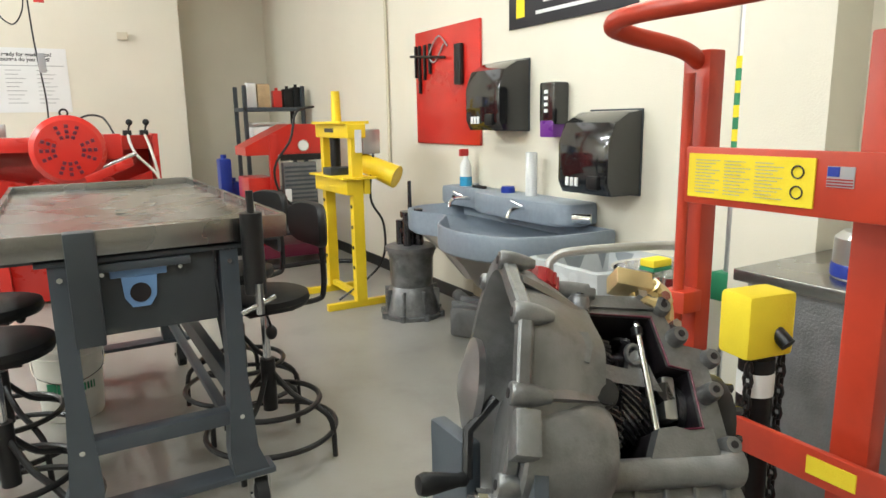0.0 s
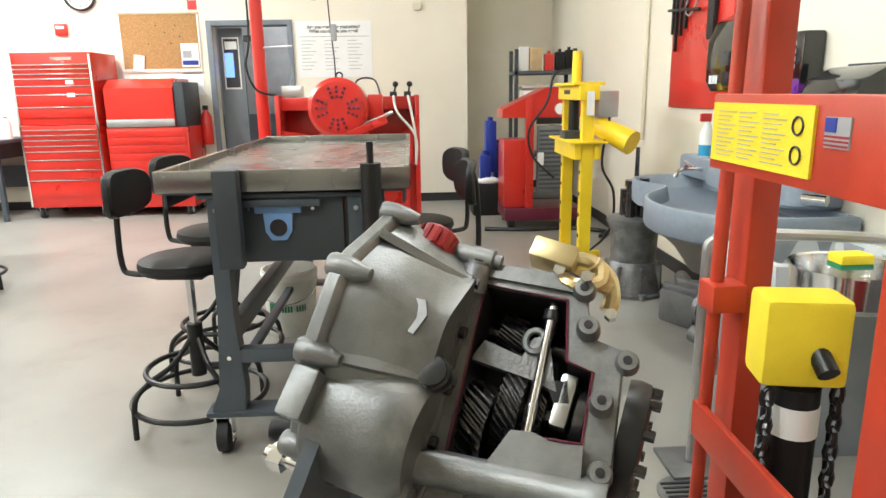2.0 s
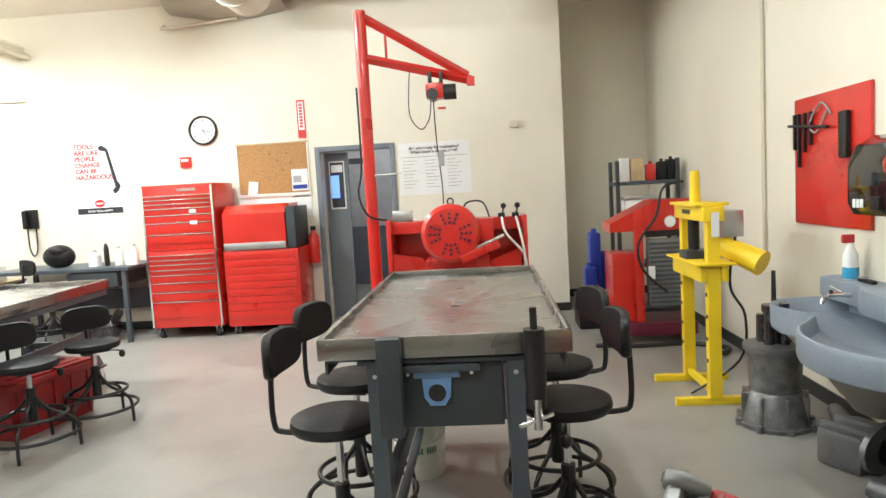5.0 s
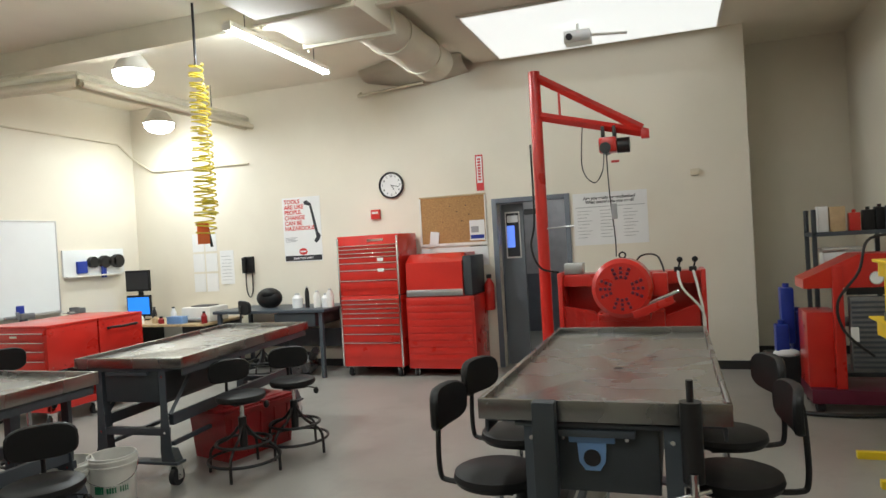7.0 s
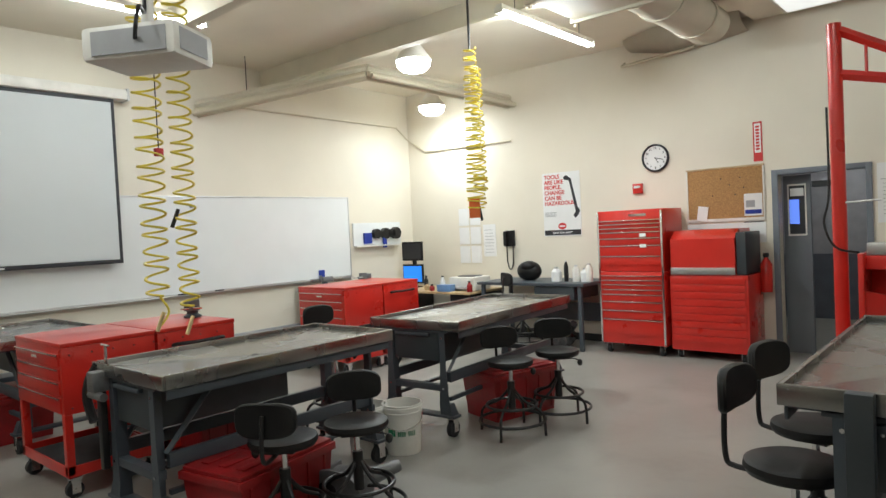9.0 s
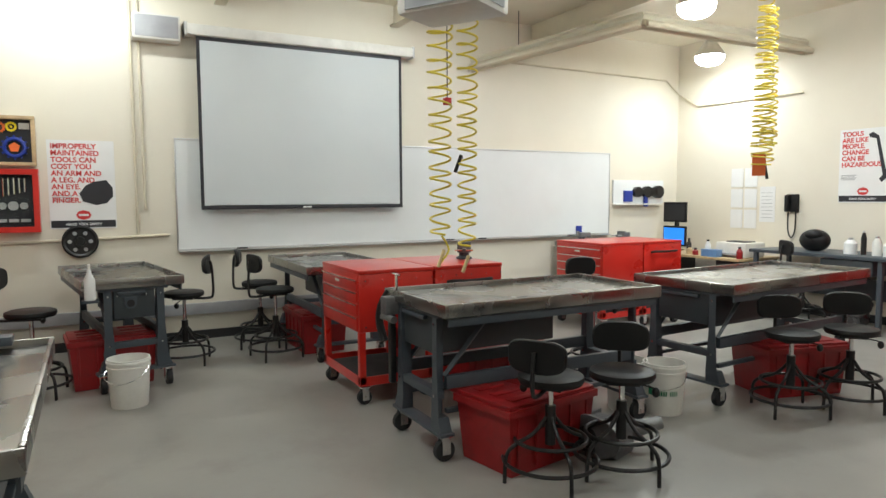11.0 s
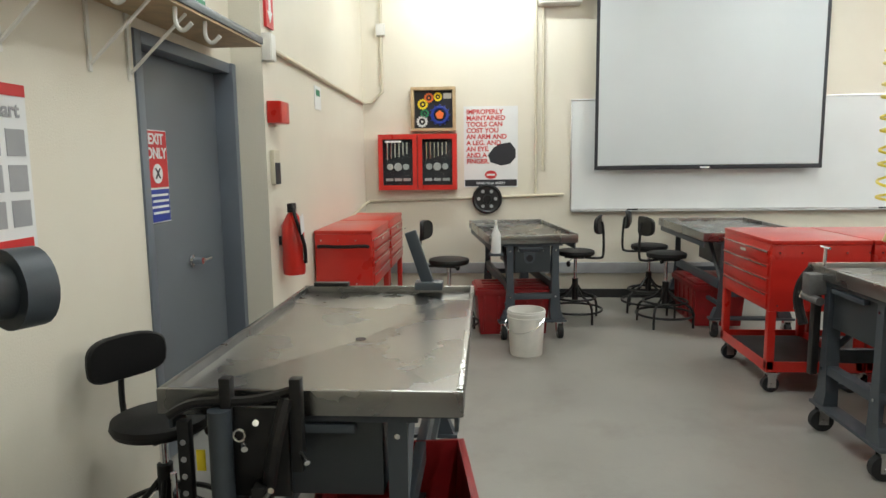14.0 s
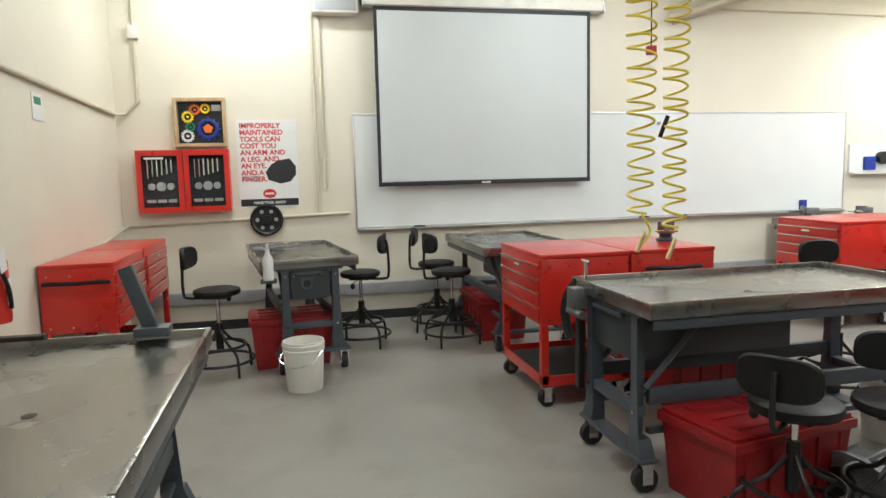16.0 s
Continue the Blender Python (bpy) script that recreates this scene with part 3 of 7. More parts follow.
def bench_clamps(t, W, L, top):
    """Upright holder tubes clamped on the near edge."""
    hx, hy = W / 2, L / 2
    bm = box(B(), -hx + 0.21, -hx + 0.29, -hy - 0.06, -hy - 0.002, top - 0.33, top + 0.005, 0.006)
    part("holder_tube", bm, M_DGREY, t, "square receiver tube")
    bm = rod(B(), (hx - 0.13, -hy - 0.05, top - 0.24), (hx - 0.13, -hy - 0.05, top + 0.02), 0.035, seg=18)
    rod(bm, (hx - 0.13, -hy - 0.05, top + 0.02), (hx - 0.13, -hy - 0.05, top + 0.09), 0.012, seg=10)
    part("clamp_post", bm, M_BLKM, t, "black clamp post with a pin")
    bm = pipe(B(), [(hx - 0.19, -hy - 0.09, top - 0.29), (hx - 0.08, -hy - 0.09, top - 0.25)], 0.008)
    rod(bm, (hx - 0.13, -hy - 0.09, top - 0.3), (hx - 0.13, -hy - 0.09, top - 0.2), 0.014, seg=10)
    part("tee_handle", bm, M_CHROME, t, "steel tee handle")


tb = workbench("teardown_bench", "grey steel teardown bench with a creased stainless tray", 1.625, 4.045, 0, 1.81, 0.86, 1.065, bracket=M_BLUE)
bench_clamps(tb, 0.86, 1.81, 1.065)
bB = workbench("teardown_bench", "grey steel teardown bench with a rimmed steel top", -1.95, 3.14, 0, 1.68, 0.88, 0.96)
bC = workbench("teardown_bench", "grey steel teardown bench over a red tote", -1.96, 5.55, 4, 1.95, 0.93)
bD = workbench("teardown_bench", "grey steel teardown bench with a wide stainless tray", -1.02, -0.06, 90, 1.57, 0.88)
bE = workbench("teardown_bench", "grey steel teardown bench standing by the wall", -4.88, 0.74, 98, 1.5, 0.78, bracket=M_GREY)
bF = workbench("teardown_bench", "grey steel teardown bench below the whiteboard", -5.0, 2.75, 90, 1.5, 0.9)
bG = workbench("teardown_bench", "grey steel teardown bench in front of the whiteboard", -5.35, 6.9, 90, 1.1, 0.9)


def bench_vise(x, y, z, rz):
    t = thing("bench_vise", "grey iron bench vise fixed on a bench", "vise", x, y, z, rz)
    part("base", lathe(B(), [(0.07, 0), (0.07, 0.015), (0.045, 0.03), (0.045, 0.06)]), M_GREY, t)
    part("body", box(B(), -0.05, 0.05, -0.03, 0.12, 0.06, 0.13, 0.012), M_DALU, t)
    bm = box(B(), -0.06, 0.06, -0.07, -0.04, 0.06, 0.15, 0.006)
    rod(bm, (0, -0.2, 0.09), (0, -0.04, 0.09), 0.016)
    part("jaw", bm, M_DALU, t)
    part("handle", rod(B(), (-0.08, -0.19, 0.09), (0.08, -0.19, 0.09), 0.007, seg=8), M_CHROME, t)


bench_vise(-3.3, 3.45, 1.03, 60)
bench_vise(-5.3, 7.2, 0.935, 20)
bench_vise(-5.6, 6.7, 0.935, -30)

# holder on bench B's end: bent black bar and pins
t = thing("clamp_holder", "black curved clamp holder with a steel tee pin", "clamp", -2.3, 2.32, 0.64)
part("curved_bar", pipe(B(), smooth_path([(-0.05, 0, 0.3), (-0.14, -0.02, 0.2), (-0.16, -0.03, 0.08), (-0.1, -0.02, -0.05)], 6), 0.028, 10), M_BLKM, t)
part("pin", rod(B(), (-0.2, -0.03, 0.02), (-0.1, -0.03, 0.16), 0.008, seg=8), M_CHROME, t)
bm = rod(B(), (0.02, 0.02, 0.28), (0.02, 0.02, 0.42), 0.01, seg=8)
rod(bm, (-0.03, 0.02, 0.42), (0.07, 0.02, 0.42), 0.007, seg=8)
part("vise_body", box(B(), 0.0, 0.09, -0.09, 0.03, 0.16, 0.28, 0.012), M_DALU, t, "grey cast holder body")
part("vise_screw", rod(B(), (-0.02, -0.06, 0.14), (0.16, -0.06, 0.14), 0.024, seg=16), M_DALU, t)
part("slotted_leg", box(B(), 0.03, 0.08, -0.05, -0.01, -0.3, 0.16, 0.006), M_BLKM, t)
part("tee_pin", bm, M_CHROME, t)

# black holder and post on bench D
def bench_holder():
    t = thing("bench_holder", "black steel component holder with perforated bars on the bench end", "clamp", -0.2, 0.0, 0.0)
    part("plate", box(B(), 0.0, 0.02, -0.32, -0.1, 0.64, 0.9, 0.006), M_BLKM, t)
    bar = part("perforated_bar", box(B(), 0.0, 0.03, -0.415, -0.38, 0.45, 0.86, 0.004), M_BLKM, t)
    for i in range(7):
        part("bar_hole", rod(B(), (0.03, -0.3975, 0.5 + 0.05 * i), (0.0335, -0.3975, 0.5 + 0.05 * i), 0.008, seg=10), M_INKGRY, bar)
    part("grey_tube", rod(B(), (0.04, -0.285, 0.35), (0.04, -0.285, 0.9), 0.032, seg=20), M_GREY, t, "grey steel receiver tube")
    for y, z0, z1 in ((-0.27, 0.86, 0.985), (-0.075, 0.72, 0.985)):
        part("upright", box(B(), 0.0, 0.035, y - 0.016, y + 0.016, z0, z1, 0.004), M_BLKM, t)
    part("top_arm", pipe(B(), smooth_path([(0.01, -0.44, 0.87), (0.02, -0.36, 0.91), (0.02, -0.2, 0.92), (0.02, -0.08, 0.95)], 5), 0.014, 8), M_BLKM, t)
    part("bent_arm", pipe(B(), smooth_path([(0.03, -0.1, 0.93), (0.06, -0.12, 0.84), (0.06, -0.14, 0.74), (0.04, -0.16, 0.66)], 5), 0.02, 8), M_BLKM, t)
    for y0, z0, y1 in ((-0.68, 0.6, -0.16), (-0.64, 0.52, -0.2)):
        part("low_arm", pipe(B(), smooth_path([(0.02, y0, z0 - 0.03), (0.08, y0 + 0.1, z0 + 0.02), (0.1, y0 + 0.3, z0 + 0.03), (0.06, y1, z0 + 0.04)], 5), 0.02, 8), M_BLKM, t)
    part("low_bracket", box(B(), 0.03, 0.09, -0.19, -0.15, 0.5, 0.7, 0.008), M_BLKM, t)
    for p, q in (((0.03, -0.2, 0.86), (0.08, -0.17, 0.88)), ((0.03, -0.22, 0.82), (0.09, -0.2, 0.81)), ((0.02, -0.07, 0.78), (0.06, -0.04, 0.76)), ((0.08, -0.16, 0.66), (0.1, -0.13, 0.7)), ((0.05, -0.42, 0.6), (0.05, -0.42, 0.72))):
        part("pin", rod(B(), p, q, 0.009, seg=10), M_CHROME, t)
    part("ring_pin", pipe(B(), [(0.07, -0.22 + 0.016 * math.cos(a), 0.84 + 0.016 * math.sin(a)) for a in [k * math.pi / 6 for k in range(12)]], 0.004, 6, True), M_CHROME, t)
    part("yellow_tag", box(B(), 0.03, 0.034, -0.36, -0.335, 0.72, 0.78), M_FOAM, t)


bench_holder()
t = thing("support_arm", "grey steel arm leaning up from the bench rim", "clamp", -1.78, 0.15, 0.93)
part("arm", box(B(), -0.02, 0.02, -0.03, 0.03, 0, 0.3, 0.006, pose(0, 0, 0, 18, 0, 0)), M_GREY, t)
part("clamp_foot", box(B(), -0.05, 0.05, -0.07, 0.07, -0.01, 0.03, 0.006), M_GREY, t)
part("rim_clip", box(B(), -0.05, 0.0, -0.6, -0.42, 0.0, 0.02, 0.004), M_BLKM, t)


# ---- stools ----
def stool(x, y, rz, seat=0.62, back=0.25, label="black shop stool with a round padded seat and tube foot rings"):
    t = thing("shop_stool", label, "stool", x, y, 0, rz, "shop stools")
    part("seat", lathe(B(), [(0.15, seat - 0.055), (0.175, seat - 0.05), (0.185, seat - 0.03), (0.18, seat - 0.008), (0.16, seat), (0.002, seat + 0.002)]), M_BLACK, t, "black padded seat")
    part("seat_plate", box(B(), -0.09, 0.09, -0.09, 0.09, seat - 0.075, seat - 0.055), M_BLKM, t)
    part("column", rod(B(), (0, 0, 0.3), (0, 0, seat - 0.06), 0.016), M_CHROME, t)
    part("sleeve", rod(B(), (0, 0, 0.2), (0, 0, 0.42), 0.03), M_BLKM, t)
    for k in range(4):
        a = math.pi / 4 + k * math.pi / 2
        c, s = math.cos(a), math.sin(a)
        part("leg", pipe(B(), smooth_path([(0.02 * c, 0.02 * s, 0.36), (0.1 * c, 0.1 * s, 0.27), (0.2 * c, 0.2 * s, 0.22), (0.26 * c, 0.26 * s, 0.16), (0.27 * c, 0.27 * s, 0.008)], 4), 0.0115, 8), M_BLKM, t)
    part("foot_ring", pipe(B(), circle((0, 0, 0.235), 0.2, 36), 0.0115, 8, True), M_BLKM, t)
    part("base_ring", pipe(B(), circle((0, 0, 0.115), 0.262, 40), 0.0115, 8, True), M_BLKM, t)
    # the back sits behind the seat, on +y
    bar = part("back_bar", pipe(B(), smooth_path([(0, 0.05, seat - 0.07), (0, 0.22, seat - 0.075), (0, 0.265, seat - 0.03), (0, 0.26, seat + back - 0.05), (0, 0.245, seat + back + 0.03)], 5), 0.012, 8), M_BLKM, t)
    bm = B()
    loops = []
    for d, sc in ((-0.018, 0.94), (-0.006, 1.0), (0.01, 1.0), (0.018, 0.94)):
        L = []
        for i in range(24):
            a = 2 * math.pi * i / 24
            u = 0.165 * sc * (abs(math.cos(a)) ** 0.6) * (1 if math.cos(a) >= 0 else -1)
            v = 0.09 * sc * (abs(math.sin(a)) ** 0.6) * (1 if math.sin(a) >= 0 else -1)
            L.append((u, 0.235 + d - 1.3 * u * u, seat + back + v))
        loops.append(L)
    part("backrest", loft(bm, loops), M_BLACK, t, "black padded backrest")
    bm = pipe(B(), smooth_path([(0, 0, seat - 0.07), (0.14, -0.03, seat - 0.085), (0.18, -0.04, seat - 0.1)], 4), 0.005, 6)
    part("lever", bm, M_BLKM, t)
    part("lever_knob", ball(B(), (0.18, -0.04, seat - 0.115), 0.022, (1, 1, 1.3)), M_BLKM, t)
    return t


st = stool(1.17, 3.46, 85, 0.7)
for x, y, rz in ((1.13, 4.02, 75), (2.07, 3.58, -85), (2.08, 4.12, -75),
                 (-4.35, 0.1, 170), (-4.9, 1.3, -15), (-4.72, 2.12, 190), (-5.3, 2.1, 165), (-2.6, 4.35, 90), (-3.2, 8.1, 150)):
    copy_thing(st, pose(x, y, 0, 0, 0, rz))
st = stool(-1.14, 2.76, -148, 0.6, 0.14, "black shop stool with a low padded backrest by the bench")
for x, y, rz in ((-1.02, 3.17, 50), (-1.22, 4.98, 60), (-1.1, 5.5, 40)):
    copy_thing(st, pose(x, y, 0, 0, 0, rz))
stool(-0.82, -0.8, 150, 0.62, 0.19, "black padded shop stool beside the exit door bench")


# ---- totes and buckets ----
def tote(x, y, rz, L=0.72, W=0.46, H=0.4, lid=True, label="scuffed red plastic storage tote with a folding lid"):
    t = thing("storage_tote", label, "tote", x, y, 0, rz, "red totes")
    hx, hy = L / 2, W / 2
    s = 0.9
    bm = B()
    outer = [[(-hx * s, -hy * s, 0.003), (hx * s, -hy * s, 0.003), (hx * s, hy * s, 0.003), (-hx * s, hy * s, 0.003)],
             [(-hx, -hy, H), (hx, -hy, H), (hx, hy, H), (-hx, hy, H)],
             [(-hx + 0.012, -hy + 0.012, H), (hx - 0.012, -hy + 0.012, H), (hx - 0.012, hy - 0.012, H), (-hx + 0.012, hy - 0.012, H)],
             [(-hx * s + 0.012, -hy * s + 0.012, 0.015), (hx * s - 0.012, -hy * s + 0.012, 0.015), (hx * s - 0.012, hy * s - 0.012, 0.015), (-hx * s + 0.012, hy * s - 0.012, 0.015)]]
    loft(bm, outer)
    part("body", bm, M_TOTE, t)
    part("lip", box(box(box(box(B(), -hx - 0.015, hx + 0.015, -hy - 0.015, -hy + 0.003, H - 0.05, H - 0.005, 0.004), -hx - 0.015, hx + 0.015, hy - 0.003, hy + 0.015, H - 0.05, H - 0.005, 0.004),
                      -hx - 0.015, -hx + 0.003, -hy, hy, H - 0.05, H - 0.005, 0.004), hx - 0.003, hx + 0.015, -hy, hy, H - 0.05, H - 0.005, 0.004), M_TOTE, t)
    for k in range(5):
        u = -hx * 0.8 + k * hx * 0.4
        part("rib", box(B(), u - 0.008, u + 0.008, -hy * 0.985, -hy * 0.93, 0.04, H - 0.06, 0.003, Matrix.Translation((0, -0.006, 0))), M_TOTE, t)
    if lid:
        for sx in (-1, 1):
            bm = box(B(), min(0, sx * hx) + 0.003, max(0, sx * hx) - 0.003, -hy + 0.004, hy - 0.004, H, H + 0.018, 0.005)
            for k in range(3):
                box(bm, sx * hx * 0.5 - 0.1, sx * hx * 0.5 + 0.1, -hy * 0.6 + k * hy * 0.6 - 0.03, -hy * 0.6 + k * hy * 0.6 + 0.03, H + 0.018, H + 0.026, 0.003)
            part("lid_flap", bm, M_TOTE, t)
    return t


tote(-1.5, 2.85, 100)
tote(-1.6, 5.5, 75)
tote(-4.55, 0.66, 95, 0.66, 0.44, 0.42)
tote(-5.0, 2.6, 0)
tote(-2.75, 3.4, 90)
tote(-0.55, 0.14, 8, 0.66, 0.5, 0.5, lid=False, label="open red plastic crate with dirty red parts inside")
tote(2.95, 1.2, 20, 0.5, 0.4, 0.35, lid=False, label="open red plastic crate on the floor")


def bucket(x, y, mark=True, rz=0.0, z=0.0):
    t = thing("plastic_bucket", "white plastic bucket with a green mark" if mark else "plain white plastic bucket with ribbed rim", "bucket", x, y, z, rz, "white buckets")
    part("body", lathe(B(), [(0.128, 0.0), (0.132, 0.01), (0.148, 0.3), (0.154, 0.3), (0.155, 0.315), (0.15, 0.318), (0.15, 0.335), (0.157, 0.337), (0.157, 0.352), (0.152, 0.355), (0.152, 0.37), (0.143, 0.37), (0.125, 0.012), (0.002, 0.012)], seg=36), M_WHITE, t)
    part("handle", pipe(B(), smooth_path([(-0.155, 0, 0.3), (-0.13, -0.12, 0.24), (0, -0.165, 0.2), (0.13, -0.12, 0.24), (0.155, 0, 0.3)], 6), 0.003, 6), M_CHROME, t)
    if mark:
        bm = B()
        for i in range(14):
            a0, a1 = -2.3 + i * 0.11, -2.3 + (i + 1) * 0.105
            if i % 5 == 4:
                continue
            r = 0.1435
            h = 0.05 if i < 4 else 0.035
            loft(bm, [[(r * math.cos(a), r * math.sin(a), z) for a, z in ((a0, 0.15), (a1, 0.15), (a1, 0.15 + h), (a0, 0.15 + h))],
                      [((r + 0.002) * math.cos(a), (r + 0.002) * math.sin(a), z) for a, z in ((a0, 0.15), (a1, 0.15), (a1, 0.15 + h), (a0, 0.15 + h))]])
        part("green_mark", bm, M_GREEN, t)
    return t


bucket(1.36, 4.5, True)
bucket(-1.68, 4.2, True, 40)
bucket(-1.87, 4.02, False, 20)
bucket(-3.75, 0.76, False, 60)


# ---- red tool carts and chests ----
def cart(x, y, f=-1, grip=False, w=0.43, d=0.31, label="red steel tool cart with drawers and an open lower shelf"):
    """Drawers face -y; two leaves of lid run along y."""
    t = thing("tool_cart", label, "tool cart", x, y, 0, 0, "red tool carts")
    h = 1.03
    out = (f * (d + 0.001), f * (d + 0.012), f * (d + 0.022))
    part("body", box(B(), -w, w, -d, d, 0.56, h - 0.03, 0.006), M_RED, t)
    part("lid", box(B(), -w - 0.004, w + 0.004, -d - 0.004, d + 0.004, h - 0.03, h, 0.006), M_RED, t)
    for k, (z0, z1) in enumerate(((0.88, 0.96), (0.79, 0.865), (0.69, 0.775), (0.575, 0.675))):
        dr = part("drawer", box(B(), -w + 0.03, w - 0.03, out[0], out[1], z0, z1, 0.003), M_RED, t)
        part("drawer_pull", box(B(), -w + 0.035, w - 0.035, out[1], out[2], z1 - 0.012, z1 - 0.002, 0.002), M_CHROME, dr)
    bm = B()
    for sx in (-1, 1):
        for sy in (-1, 1):
            bx, by = sx * (w - 0.025), sy * (d - 0.025)
            part("post", box(B(), bx - 0.025, bx + 0.025, by - 0.025, by + 0.025, 0.16, 0.56, 0.004), M_RED, t)
            bw, bf = B(), B()
            caster(bw, bf, sx * (w - 0.05), sy * (d - 0.05), 0.055)
            cs = part("caster", bw, M_RUBBER, t, "black rubber caster")
            part("fork", bf, M_CHROME, cs)
    bm = box(B(), -w, w, -d, d, 0.15, 0.165)
    box(bm, -w, w, -d, -d + 0.01, 0.165, 0.22)
    box(bm, -w, w, d - 0.01, d, 0.165, 0.22)
    box(bm, -w, -w + 0.01, -d + 0.01, d - 0.01, 0.165, 0.22)
    box(bm, w - 0.01, w, -d + 0.01, d - 0.01, 0.165, 0.22)
    part("lower_shelf", bm, M_RED, t)
    part("shelf_mat", box(B(), -w + 0.03, w - 0.03, -d + 0.03, d - 0.03, 0.166, 0.18), M_RUBBER, t)
    if grip:
        part("side_handle", pipe(B(), smooth_path([(w + 0.005, -0.2, 0.9), (w + 0.05, -0.17, 0.91), (w + 0.055, 0, 0.905), (w + 0.05, 0.17, 0.91), (w + 0.005, 0.2, 0.9)], 5), 0.014, 8), M_BLACK, t, "black grip")
    part("maker_plate", box(B(), -0.06, 0.04, out[1], f * (d + 0.018), 0.91, 0.93), M_CHROME, t)
    rv = B()
    for k in range(5):
        rod(rv, (w, -d + 0.05 + 0.14 * k, 0.95), (w + 0.004, -d + 0.05 + 0.14 * k, 0.95), 0.006, seg=8)
        rod(rv, (w, -d + 0.05 + 0.14 * k, 0.6), (w + 0.004, -d + 0.05 + 0.14 * k, 0.6), 0.006, seg=8)
    part("rivet", rv, M_CHROME, t)
    return t


cart(-3.28, 2.6)
cart(-3.28, 3.24, 1, True)
cart(-4.5, 6.05)
cart(-4.5, 6.69, 1, True)
cart(-4.08, -0.7, 1, True, 0.45, 0.23)
cart(-5.02, -0.7, 1, False, 0.45, 0.23)


def tool_chest():
    t = thing("tool_chest", "tall glossy red tool chest with chrome drawer trims on casters", "tool chest", -1.72, 8.62, 0)
    w, d = 0.42, 0.31
    part("body", box(B(), -w, w, -d, d, 0.13, 1.02, 0.008), M_RED, t)
    up = part("top_chest", box(B(), -w, w, -d + 0.01, d, 1.025, 1.78, 0.01), M_RED, t)
    z = 1.66
    for h in (0.045, 0.05, 0.05, 0.075, 0.09, 0.13, 0.12):
        dr = part("drawer", box(B(), -w + 0.03, w - 0.03, -d - 0.005, -d + 0.009, z - h + 0.006, z - 0.004, 0.003), M_RED, up)
        part("drawer_trim", box(B(), -w + 0.03, w - 0.03, -d - 0.018, -d - 0.005, z - 0.014, z - 0.002, 0.002), M_CHROME, dr)
        z -= h
    z = 0.98
    for h in (0.055, 0.055, 0.06, 0.06, 0.09, 0.11, 0.11, 0.2):
        dr = part("drawer", box(B(), -w + 0.03, w - 0.03, -d - 0.014, -d - 0.001, z - h + 0.006, z - 0.004, 0.003), M_RED, t)
        part("drawer_trim", box(B(), -w + 0.03, w - 0.03, -d - 0.026, -d - 0.014, z - 0.014, z - 0.002, 0.002), M_CHROME, dr)
        z -= h
    for s in (-1, 1):
        part("corner_trim", box(B(), s * (w - 0.012) - 0.012, s * (w - 0.012) + 0.012, -d - 0.012, -d - 0.001, 0.14, 1.76, 0.003), M_CHROME, t)
    part("maker_plate", box(B(), 0.0, 0.22, -d + 0.002, -d + 0.009, 1.7, 1.73), M_CHROME, up)
    for z in (1.32, 1.45):
        part("paper_tag", box(B(), 0.14, 0.22, -d - 0.024, -d - 0.019, z, z + 0.04, 0, None), M_PAPER, up)
    for sx in (-1, 1):
        for sy in (-1, 1):
            bw, bf = B(), B()
            caster(bw, bf, sx * (w - 0.08), sy * (d - 0.08), 0.055)
            cs = part("caster", bw, M_RUBBER, t)
            part("fork", bf, M_CHROME, cs)


tool_chest()


def roller_cabinet():
    t = thing("roller_cabinet", "red roller cabinet with a closed front and a sloped top chest", "tool chest", -0.82, 8.66, 0)
    w, d = 0.44, 0.29
    part("body", box(B(), -w, w, -d, d, 0.1, 0.98, 0.008), M_RED, t)
    for k in range(9):
        part("drawer", box(B(), -w + 0.03, w - 0.03, -d - 0.012, -d - 0.001, 0.88 - 0.085 * k, 0.955 - 0.085 * k, 0.004), M_RED, t)
    top = part("top_chest", prism(B(), [(-d, 0.985), (d, 0.985), (d, 1.5), (-d + 0.16, 1.5), (-d, 1.4)], "x", -w + 0.02, w - 0.13), M_RED, t)
    part("chest_sill", box(B(), -w + 0.02, w - 0.13, -d - 0.015, -d - 0.001, 0.99, 1.07, 0.004), M_ALUM, top, "brushed metal sill")
    part("side_box", box(B(), w - 0.125, w - 0.02, -d + 0.02, d, 0.985, 1.46, 0.006), M_DGREY, t)
    for sx in (-1, 1):
        for sy in (-1, 1):
            bw, bf = B(), B()
            caster(bw, bf, sx * (w - 0.08), sy * (d - 0.08), 0.045)
            cs = part("caster", bw, M_RUBBER, t)
            part("fork", bf, M_CHROME, cs)


roller_cabinet()


